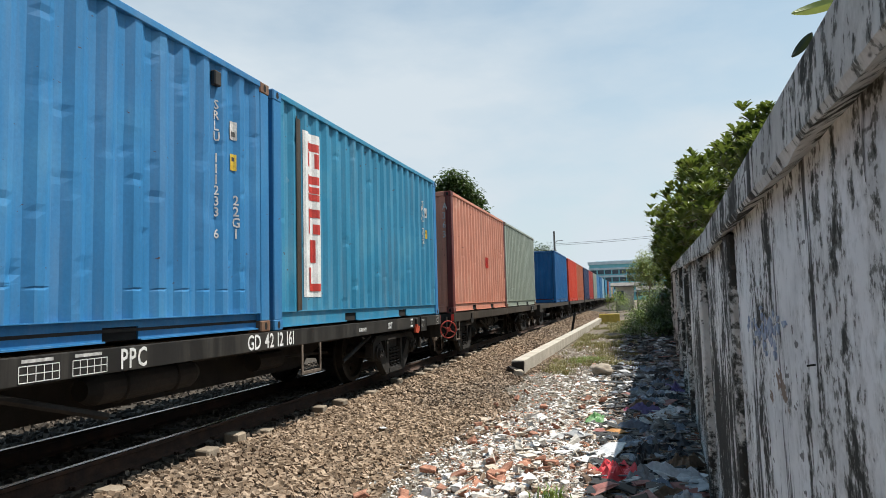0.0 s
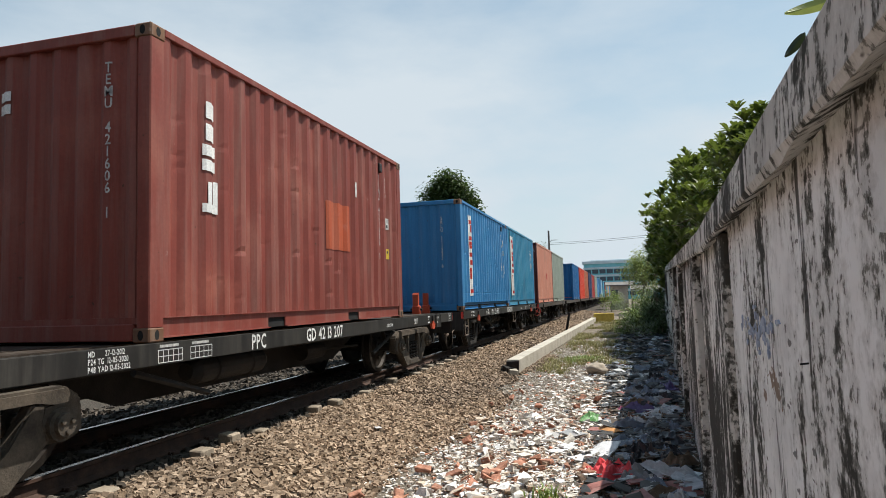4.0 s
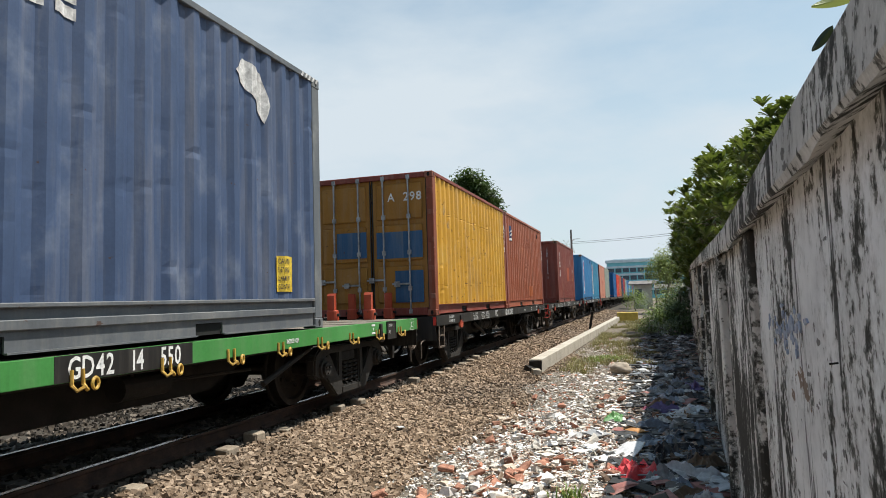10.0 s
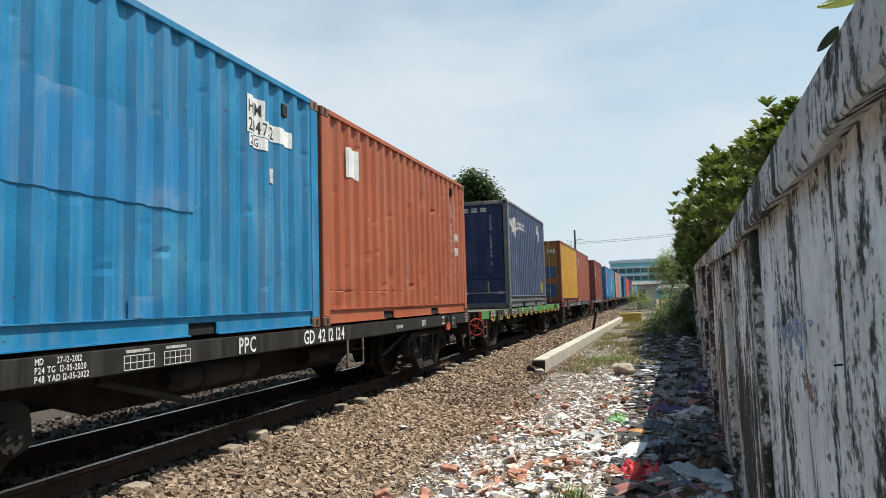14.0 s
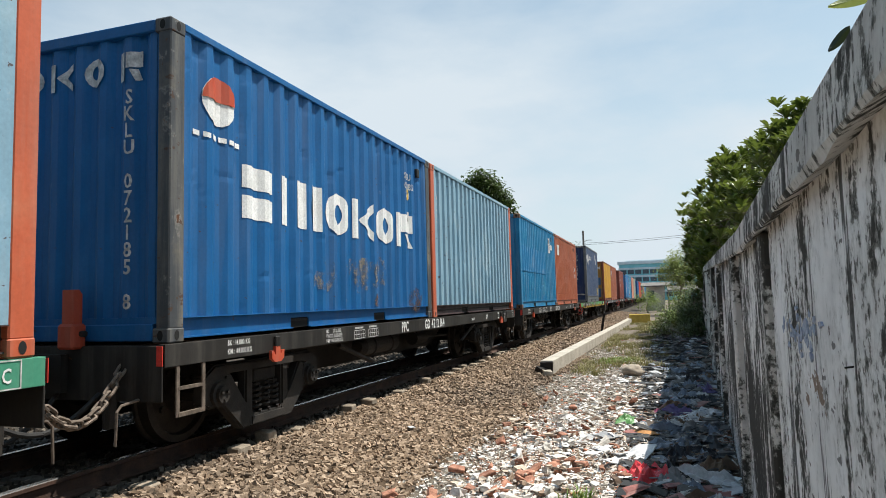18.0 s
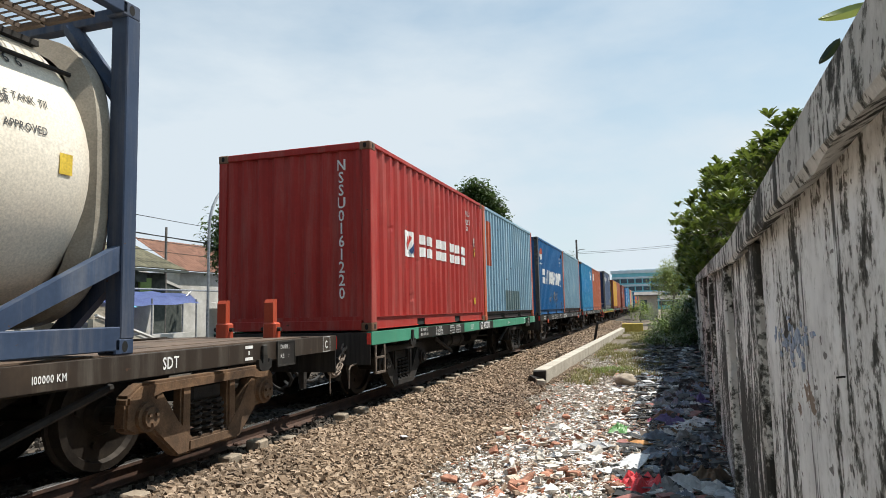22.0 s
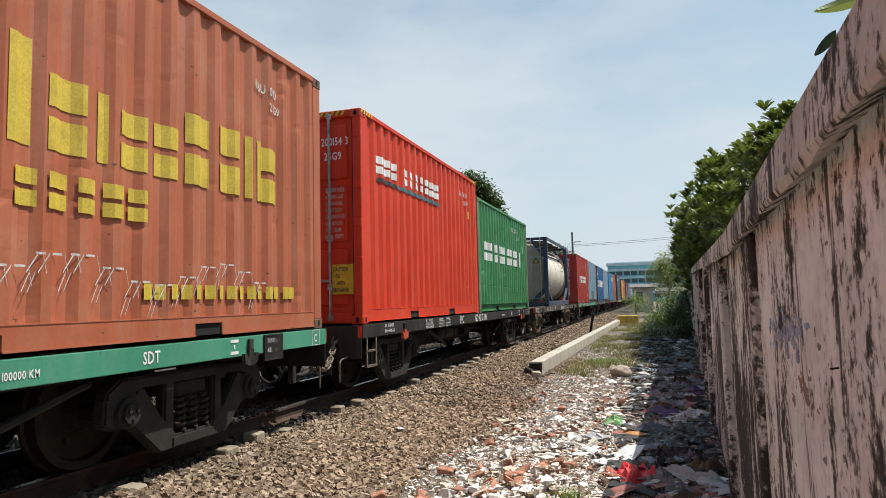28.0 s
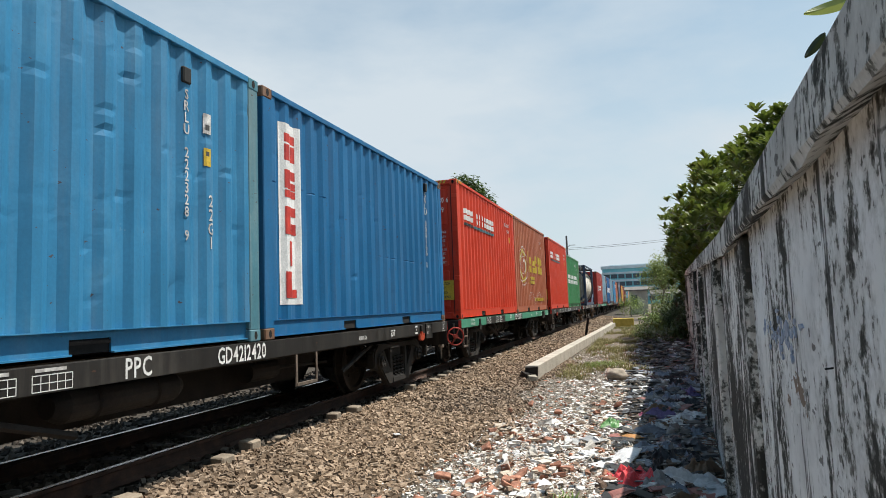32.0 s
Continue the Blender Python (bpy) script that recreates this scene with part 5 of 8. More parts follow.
def marks(ob, rects, mat, name="marking", label="", end=False):
    if name in ("name_blocks", "approval_plate", "number_patch") and len(rects) > 1:
        for q in rects:
            marks(ob, [q], mat, "name_block" if name == "name_blocks" else name, label, end)
        return
    bends = BENT.get(ob.name, SIDE_BENDS)
    patch_on(ob, rects, laid(ob, (end_put if end else side_put)(0, 0, bends), end), (end_breaks if end else side_breaks)(0, -3, 3, bends), mat, name, label)


def door_marks(ob, rects, mat, name="marking", label=""):
    patch_on(ob, rects, laid(ob, lambda u, v: (u, -HALF_L + 0.031, v), True), (), mat, name, label)


def stickers(ob, y, zc, zy):
    marks(ob, [(y - 0.04, y + 0.05, zc - 0.09, zc + 0.09)], M["letter_worn"], "approval_plate")
    marks(ob, [(y - 0.02, y + 0.03, zc - 0.06, zc - 0.01)], M["dark_mark"], "plate_print")
    marks(ob, [(y - 0.035, y + 0.045, zy - 0.08, zy + 0.08)], M["yellow_paint"], "yellow_plate")
    marks(ob, [(y - 0.015, y + 0.025, zy + 0.01, zy + 0.05)], M["dark_mark"], "plate_print")


def vent(ob, y, z):
    bm = bmesh.new()
    soft_box(bm, HALF_W - 0.05, HALF_W + 0.006, y - 0.05, y + 0.05, z - 0.07, z + 0.07, 0.01)
    part("vent_cover", bm, M["steel_black"], ob)


def strip(ob, y0, y1):
    """A white upright strip with the owner's name as red blocks, one over the other."""
    marks(ob, [(y0, y1, 0.35, 2.31)], M["white_paint"], "name_strip", "white painted strip with red blocks")
    w, out = y1 - y0, []
    a, b = y0 + 0.2 * w, y1 - 0.2 * w
    out += [(a, b, 2.1, 2.2), (a, a + 0.1, 1.9, 2.08), (b - 0.09, b, 1.9, 2.08)]
    for z in (1.5, 1.1):
        out += [(a, b, z + 0.2, z + 0.3), (a, a + 0.09, z + 0.1, z + 0.2), (a + 0.05, b, z + 0.09, z + 0.17) if z == 1.5 else (b - 0.12, b, z, z + 0.12), (a, b, z, z + 0.08) if z == 1.5 else (a, a + 0.09, z, z + 0.1)]
    out += [((a + b) / 2 - 0.05, (a + b) / 2 + 0.05, 0.76, 1.03), (a, a + 0.1, 0.42, 0.7), (a + 0.1, b, 0.42, 0.51)]
    marks(ob, out, M["red_paint"], "name_blocks", "red painted blocks")


c = C[0, 1]
vtext(c, "SRLU 111233 6", 2.16, 2.19, 0.88)
vtext(c, "22G1", 2.46, 1.33, 0.9)
stickers(c, 2.42, 1.96, 1.65)
vent(c, 2.13, 2.38)
strip(c, -2.28, -1.86)
vtext(c, "SRLU 111233 6", 0.75, 2.2, 1.0, end=True)
c = C[0, 2]
strip(c, -2.33, -1.86)
marks(c, [(-2.53, -2.36, 0.2, 2.42)], M["steel_brown"], "rust_band", "rusty bare vertical band")
vtext(c, "SRLU 222", 2.2, 2.1, 1.3)
stickers(c, 2.42, 1.9, 1.5)
c = C[1, 0]
vtext(c, "TEMU 421606 1", 2.11, 2.24, 0.92)
vtext(c, "22G1", 2.37, 2.24, 1.8)
marks(c, [(1.1, 1.24, 1.75, 1.96)], M["letter_worn"], "notice_plate")
marks(c, [(0.2, 0.89, 0.96, 1.58)], colour("red_oxide_patch", (0.42, 0.085, 0.035), rust=0.3, seed=21), "repaint_patch", "orange-red repainted patch")
stickers(c, 2.42, 1.5, 1.02)
vent(c, 2.11, 2.35)
marks(c, block_word("e", -2.3, 1.78, 0.36, 0.17, 0) + block_word("o", -2.33, 1.5, 0.24, 0.22, 0) + [(-2.33, -2.08, 1.12, 1.2), (-2.27, -2.2, 1.2, 1.4), (-2.16, -2.08, 1.2, 1.42)], M["white_paint"], "name_blocks", "white painted blocks")
marks(c, block_word("xeo", -0.75, 1.98, 0.2, 0.15, 0.04), M["white_paint"], "name_blocks", end=True)
vtext(c, "TEMU 421606 1", 0.79, 2.31, 1.0, end=True)
c = C[2, 2]
navy = [(-2.42, -2.08, 1.84, 2.27)]
marks(c, navy, M["navy_paint"], "name_sign", "navy and white sign")
patch_on(c, [[(-2.39, 2.06), (-2.3, 2.15), (-2.12, 2.19), (-2.12, 2.14), (-2.28, 2.1)], [(-2.37, 1.97), (-2.3, 2.05), (-2.14, 2.09), (-2.14, 2.04), (-2.28, 2.0)], [(-2.4, 1.86), (-2.1, 1.86), (-2.1, 1.92), (-2.4, 1.92)]], lambda u, v: tuple(Vector(side_put(0, 0)(u, v)) + Vector((0.012, 0, 0))), side_breaks(0, -3, 3), M["white_paint"], "sign_shape")
vtext(c, "FSCU 741 22", 2.1, 2.1, 1.18)
stickers(c, 2.38, 1.2, 1.46)
vent(c, 2.1, 2.33)
marks(c, [(0.35, 1.0, 0.3, 0.62)], colour("orange_scuff", (0.45, 0.12, 0.04), rust=0.9, seed=22), "scuffed_patch")
vtext(c, "434", 2.94, 2.1, 1.5)
c = C[2, 1]
for k, ch in enumerate("A298"):
    write_on(c, ch, 0.2, (lambda z: lambda u, v: (HALF_W + 0.001, 2.82 + u, z + v))(2.05 - 0.19 * k), (), M["white_paint"])
htext(c, "A", 0.33, 2.09, 0.21, M["white_paint"], 0.95, doors=True)
htext(c, "298", 0.64, 2.09, 0.22, M["white_paint"], 1.0, doors=True)
for x0, x1, z0, z1 in ((-0.7, -0.1, 1.08, 1.56), (0.1, 0.62, 1.05, 1.53), (0.62, 0.99, 1.05, 1.53), (0.45, 0.99, 0.25, 0.82)):
    door_marks(c, [(x0, x1, z0, z1)], colour("flaking_blue_patch", (0.035, 0.105, 0.22), fade=(0.09, 0.12, 0.16), rust=0.2, seed=23) if x0 == -0.7 else M["flaking_blue_patch"], "repaint_patch", "blue repainted patch")
c = C[3, 0]
marks(c, [[(-2.75, 2.3), (-2.55, 2.46), (-2.5, 2.3), (-2.25, 2.5), (-1.95, 2.52), (-1.9, 2.3), (-1.7, 2.26), (-1.66, 2.18), (-1.95, 2.16), (-2.02, 1.94), (-2.1, 2.1), (-2.4, 2.06), (-2.55, 2.2)]], M["letter_worn"], "emblem", "white painted figure emblem")
marks(c, block_word("onono", -1.6, 2.24, 0.2, 0.2, 0.06), M["letter_worn"], "name_blocks")
marks(c, [[(1.4, 2.5), (1.55, 2.66), (1.85, 2.6), (1.98, 2.3), (1.9, 2.1), (1.72, 2.3), (1.6, 2.36)]], M["letter_worn"], "emblem")
marks(c, [(2.12, 2.42, 0.41, 0.78)], M["yellow_paint"], "caution_sign", "yellow caution sign with black lettering")
for k, s in enumerate(("CAUTION", "9'6'' HIGH", "2.46M WIDE", "CONTAINER")):
    write_on(c, s, 0.075, (lambda k: lambda u, v: tuple(Vector(side_put(0, 0)(2.14 + u, 0.7 - 0.088 * k + v)) + Vector((0.012, 0, 0))))(k), tuple(x - 2.14 for x in side_breaks(0, -3, 3)), M["dark_mark"], squeeze=0.62 if k == 0 else 0.5)
marks(c, block_word("onosno", -0.78, 2.6, 0.11, 0.17, 0.08), M["letter_worn"], "name_blocks", end=True)
vtext(c, "CXSU 103966 5", 0.74, 2.5, 1.15, end=True)
c = C[4, 2]
marks(c, [[(-2.34, 2.24), (-2.01, 2.24), (-2.01, 1.84), (-2.12, 1.88), (-2.34, 1.85)]], M["white_paint"], "torn_sign", "torn white sign")
vtext(c, "FSCU 747493 1", 2.16, 2.2, 0.95)
vtext(c, "22G1", 2.42, 2.15, 1.75)
marks(c, [(2.36, 2.5, 1.4, 1.55), (2.36, 2.5, 1.12, 1.27)], M["letter_worn"], "approval_plate")
vent(c, 2.16, 2.33)
c = C[4, 1]
marks(c, [(1.65, 1.95, 2.1, 2.3), (1.65, 2.48, 1.93, 2.1), (1.68, 2.0, 1.8, 1.92)], M["white_paint"], "number_patch", "white number patch")
htext(c, "HJM", 1.67, 2.13, 0.17, M["dark_mark"])
htext(c, "204752", 1.67, 1.95, 0.18, M["dark_mark"])
htext(c, "22G", 1.7, 1.82, 0.12, M["dark_mark"])
marks(c, [(2.04, 2.14, 1.5, 1.65)], M["letter_worn"], "approval_plate")
marks(c, [(-2.7, 0.9, 1.05, 1.75)], colour("fresh_turquoise_band", (0.02, 0.2, 0.42), rust=0.1, seed=24), "repaint_patch", "fresher blue repainted band")
marks(c, [(0.2, 0.55, 0.2, 0.36)], M["fresh_turquoise_band"], "repaint_patch")
vent(c, 2.3, 2.3)
c = C[5, 1]
for u0, u1, kind in ((-2.06, -1.55, "halves"), (-1.43, -1.28, "bar"), (-1.13, -0.6, "pair"), (-0.46, 0.08, "ring"), (0.2, 0.8, "wedge"), (0.92, 1.5, "ring"), (1.62, 2.22, "step")):
    marks(c, plain_shape(kind, u0, u1, 1.08, 1.58), M["white_paint"], "name_block", "large white painted block")
R_ = 0.215
marks(c, [[(-2.41 + R_ * math.cos(a * math.pi / 10), 2.06 + R_ * math.sin(a * math.pi / 10)) for a in range(20)]], M["white_paint"], "emblem")
patch_on(c, [[(-2.41 + R_ * math.cos(a * math.pi / 10), 2.06 + R_ * math.sin(a * math.pi / 10)) for a in range(0, 11)]], lambda u, v: tuple(Vector(side_put(0, 0)(u, v)) + Vector((0.012, 0, 0))), side_breaks(0, -3, 3), M["orange_red"], "emblem")
marks(c, [(-2.72 + 0.11 * k, -2.64 + 0.11 * k, 1.71, 1.755) for k in range(6)], M["white_paint"], "small_print")
htext(c, "SKLU", 1.93, 2.13, 0.14)
htext(c, "072185 8", 1.93, 1.98, 0.14)
htext(c, "22G1", 1.97, 1.85, 0.12)
stickers(c, 2.1, 1.55, 1.9)


def blob(u, v, ru, rv, seed, n=22):
    """An uneven rounded outline."""
    return [(u + ru * math.cos(k * math.tau / n) * (1 + 0.3 * noise.noise(Vector((math.cos(k * math.tau / n), math.sin(k * math.tau / n), seed)))), v + rv * math.sin(k * math.tau / n) * (1 + 0.35 * noise.noise(Vector((math.cos(k * math.tau / n) * 1.6, math.sin(k * math.tau / n), seed + 5))))) for k in range(n)]


def scuffed(name, tint, seed, lim=0.5):
    """A ragged cloud of scuffing: paint worn through in flecks, clear in between."""
    m, n, l, b = tree_of(name)
    g = grain(n, l, 5.0 + seed, 7, 0.72, (1, 1, 0.7))
    f = grain(n, l, 38, 4, 0.7)
    c, d = ramp(n, [(0.3, tuple(0.6 * q for q in tint)), (0.7, tint)]), ramp(n, [(lim, (0, 0, 0)), (lim + 0.14, (0.8,) * 3)])
    l.new(f.outputs["Fac"], c.inputs["Fac"])
    l.new(g.outputs["Fac"], d.inputs["Fac"])
    l.new(c.outputs["Color"], b.inputs["Base Color"])
    l.new(d.outputs["Color"], b.inputs["Alpha"])
    b.inputs["Roughness"].default_value = 0.85
    b.inputs["Specular IOR Level"].default_value = 0.1
    return m


M["bared"] = scuffed("scraped_blue_enamel", (0.3, 0.27, 0.22), 0.0)
M["bared_rust"] = scuffed("rusty_scraped_enamel", (0.16, 0.1, 0.065), 3.0, 0.46)
for k, (u, v, a, b_) in enumerate(((0.45, 0.62, 0.5, 0.24), (1.0, 0.62, 0.22, 0.26), (-0.5, 0.6, 0.3, 0.2), (0.86, 0.3, 0.07, 0.09), (2.3, 0.3, 0.25, 0.2))):
    patch_on(c, [blob(u, v, a, b_, 7.0 + k)], laid(c, side_put(0, 0)), side_breaks(0, -3, 3), M["bared_rust" if k > 2 else "bared"], "bare_patch", "scuffed worn patch")
for k, (u, w) in enumerate(((0.42, 0.22), (0.05, 0.22), (-0.27, 0.22))):
    marks(c, plain_shape(("ring", "wedge", "ring")[k], u - w / 2, u + w / 2, 2.12, 2.36), M["letter_worn"], "name_block", "faint worn white block", end=True)
vtext(c, "SKLU 072185 8", 0.79, 2.05, 0.25, end=True)
marks(c, plain_shape("step", 0.68, 0.9, 2.12, 2.36), M["letter_worn"], "name_block", "faint worn white block", end=True)
vent(c, 2.5, 2.3)
c = C[5, 2]
vtext(c, "A22", -2.68, 2.2, 1.6)
c = C[6, 2]
vtext(c, "A054", 2.08, 2.28, 1.45, M["white_paint"])
marks(c, [(-0.89, 0.92, 0.22, 0.72)], colour("grey_green_patch", (0.12, 0.19, 0.2), fade=(0.17, 0.24, 0.25), rust=0.6, seed=26), "repaint_patch", "grey-green repainted patch")
marks(c, [(-2.73, -2.3, 1.25, 2.28)], M["orange_post_enamel"], "repaint_patch", "orange primer patch")
c = C[6, 1]
marks(c, [(-1.74, -1.27, 1.1, 1.5)], M["white_paint"], "emblem_square", "white square with red and blue emblem")
up = lambda u, v: tuple(Vector(side_put(0, 0)(u, v)) + Vector((0.012, 0, 0)))
patch_on(c, [[(-1.7, 1.3), (-1.58, 1.42), (-1.54, 1.38), (-1.66, 1.26)], [(-1.62, 1.24), (-1.5, 1.44), (-1.46, 1.4), (-1.58, 1.2)]], up, side_breaks(0, -3, 3), M["red_paint"], "emblem_shape")
patch_on(c, [[(-1.52, 1.2), (-1.38, 1.34), (-1.33, 1.28), (-1.47, 1.14)], [(-1.42, 1.22), (-1.3, 1.32), (-1.29, 1.25), (-1.4, 1.15)]], up, side_breaks(0, -3, 3), M["navy_paint"], "emblem_shape")
marks(c, block_word("nensono", -1.06, 1.14, 0.36, 0.3, 0.1), M["white_paint"], "name_blocks", "large white painted blocks")
htext(c, "NSSU", 1.66, 2.17, 0.15)
htext(c, "016122 0", 1.66, 2.0, 0.15)
htext(c, "22G1", 1.7, 1.87, 0.12)
stickers(c, 2.27, 1.66, 1.45)
marks(c, [(2.2, 2.27, 0.36, 0.5)], M["yellow_paint"], "yellow_plate")
vtext(c, "NSSU0161220", 0.77, 2.37, 0.42, M["white_paint"], end=True)
c = C[8, 2]
marks(c, block_word("ene", -2.35, 1.21, 0.43, 0.36, 0.14) + block_word("nose", -0.85, 1.21, 0.43, 0.32, 0.12) + block_word("e", 1.02, 1.21, 0.43, 0.4, 0.1) + [(1.7, 1.92, 1.21, 1.64)], M["white_paint"], "name_blocks", "broken white painted blocks")
htext(c, "EISU 318736", 0.76, 2.16, 0.16)
htext(c, "22G1", 1.5, 1.98, 0.15)
stickers(c, 2.3, 1.75, 1.45)
for z in (0.5, 1.0, 1.5, 2.0):
    marks(c, [(2.3 + 0.03 * math.sin(9 * z), 2.36, z, z + 0.2)], M["letter_worn"], "paint_flake") if z < 1 else None
for key, num in (((8, 1), "200154 3"), ((9, 1), "200130 6")):
    c = C[key]
    marks(c, block_word("oen_ononoon", -2.43, 2.12, 0.25, 0.2, 0.058), M["white_paint"], "name_blocks", "white painted blocks")
    marks(c, [(-2.43, -1.75, 2.0, 2.06)], M["dark_mark"], "name_blocks")
    marks(c, [(-1.73, 0.46, 2.0, 2.06)], M["teal_bar"], "name_bar", "grey-teal painted bar")
    htext(c, "DHBU " + num, 1.68, 2.42, 0.12)
    htext(c, "25G9", 2.1, 2.26, 0.12)
    marks(c, [(2.4, 2.46, 2.0, 2.16)], M["yellow_paint"], "yellow_plate")
    htext(c, "DHBU", 0.2, 2.42, 0.15, M["white_paint"], 0.7, doors=True)
    htext(c, num, 0.62, 2.42, 0.15, M["white_paint"], 0.7, doors=True)
    htext(c, "25G9", 0.66, 2.22, 0.15, M["white_paint"], 0.75, doors=True)
    for k, (a, b) in enumerate((("MAXGROSS", "30.480 KGS"), ("", "67.200 LBS"), ("TARE", "2.450 KGS"), ("", "5.400 LBS"), ("PAYLOAD", "28.030 KGS"), ("", "61.800 LBS"), ("CUB.CAP", "36.7 CUM"), ("", "1.296 CUFT"))):
        htext(c, a, 0.25, 1.78 - 0.09 * k, 0.085, M["letter_worn"], 0.7, doors=True) if a else None
        htext(c, b, 0.68, 1.78 - 0.09 * k, 0.075, M["letter_worn"], 0.7, doors=True)
    door_marks(c, [(0.77, 1.08, 0.4, 0.8)], M["yellow_paint"], "caution_sign", "yellow caution sign with black lettering")
    for k, s in enumerate(("CAUTION", "9'6''", "HIGH", "CONTAINER")):
        write_on(c, s, 0.075, (lambda k, s: lambda u, v: (0.93 - 0.021 * len(s) + u, -HALF_L + 0.006, 0.71 - 0.092 * k + v))(k, s), (), M["dark_mark"], squeeze=0.62)
for key in ((8, 1), (9, 1), (3, 0)):
    c = C[key]
    for side, y0 in (("a", -3.02), ("b", 2.6)):
        hz = [[(y0 + 0.08 * k, 2.832), (y0 + 0.04 + 0.08 * k, 2.832), (y0 + 0.08 + 0.08 * k, 2.892), (y0 + 0.04 + 0.08 * k, 2.892)] for k in range(5)]
        patch_on(c, hz, lambda u, v: (HALF_W + 0.003, u, v), (), M["yellow_paint"] if key[0] != 3 else M["letter_worn"], "hazard_stripes", "diagonal hazard stripes")
    hz = [[(x0 + 0.08 * k, 2.82), (x0 + 0.04 + 0.08 * k, 2.82), (x0 + 0.08 + 0.08 * k, 2.89), (x0 + 0.04 + 0.08 * k, 2.89)] for k in range(5) for x0 in (0.6, -1.0)]
    patch_on(c, hz, lambda u, v: (u, -HALF_L - 0.001, v), (), M["yellow_paint"] if key[0] != 3 else M["letter_worn"], "hazard_stripes")
c = C[9, 2]


def annulus(y, z, r0, r1, n=28, w=1.0):
    return [[(y + w * r * math.cos(a * math.tau / n), z + r * math.sin(a * math.tau / n)) for a, r in ((k, r0), (k, r1), (k + 1, r1), (k + 1, r0))] for k in range(n)]


marks(c, annulus(-1.68, 1.45, 0.4, 0.53), M["ib_yellow"], "ring_emblem", "yellow painted ring emblem")
patch_on(c, annulus(-1.68, 1.45, 0.465, 0.485) + annulus(-1.68, 1.45, 0.6, 0.62) + annulus(-1.68, 1.47, 0.27, 0.285) + [(-1.55, -1.47, 1.58, 1.66)], up, side_breaks(0, -3, 3), M["white_paint"], "ring_lines")
marks(c, [(-0.86, -0.68, 1.3, 1.98)] + block_word("ni", -0.58, 1.3, 0.5, 0.32, 0.1) + block_word("on", 0.02, 1.3, 0.42, 0.28, 0.08), M["ib_yellow"], "name_blocks", "yellow painted blocks")
marks(c, block_word("onii", 0.74, 1.3, 0.6, 0.32, 0.1) + block_word("n", 1.85, 1.3, 0.55, 0.28, 0.1), M["ib_yellow"], "name_blocks")
marks(c, block_word("ononn", -0.8, 0.92, 0.24, 0.17, 0.06), M["ib_yellow"], "name_blocks")
marks(c, [(0.25 + 0.15 * k, 0.35 + 0.15 * k, 0.34, 0.46) for k in range(15)], M["ib_yellow"], "small_print")
htext(c, "UBU 000", 1.7, 2.4, 0.13)
htext(c, "25G9", 1.95, 2.24, 0.12)
bm = bmesh.new()
rnd = random.Random(5)
for k in range(11):
    y0, z0 = -0.95 + 0.26 * k, 0.42 + 0.1 * math.sin(k)
    for j in range(9):
        a, b = j / 9 * math.tau, (j + 1) / 9 * math.tau
        q = [(y0 + 0.12 * math.cos(s) + 0.02 * j, z0 + 0.14 * math.sin(s * 1.5)) for s in (a, b)]
        bm.faces.new([bm.verts.new((HALF_W - 0.006, q[0][0], q[0][1])), bm.verts.new((HALF_W - 0.006, q[1][0], q[1][1])), bm.verts.new((HALF_W - 0.006, q[1][0], q[1][1] + 0.014)), bm.verts.new((HALF_W - 0.006, q[0][0], q[0][1] + 0.014))])
part("chalk_scrawl", bm, M["letter_worn"], c, "white chalk scrawl")
c = C[10, 2]
strip(c, -2.68, -2.27)
vtext(c, "SRLU 300166 1", 2.16, 2.3, 0.95)
vent(c, 2.16, 2.38)
c = C[10, 1]
vtext(c, "SRLU 222328 9", 1.96, 2.18, 0.88)
vtext(c, "22G1", 2.28, 1.32, 0.83)
stickers(c, 2.23, 1.95, 1.65)
vent(c, 1.96, 2.3)
strip(c, -2.6, -2.12)
c = C[-1, 1]
marks(c, [(0.25, 0.7, 1.08, 1.36)], M["red_paint"], "paint_patch")
for k, ch in enumerate("A363"):
    write_on(c, ch, 0.2, (lambda z: lambda u, v: (1.02 + u, -HALF_L - 0.001 + 0.006, z + v))(2.2 - 0.2 * k), (), M["letter_worn"])

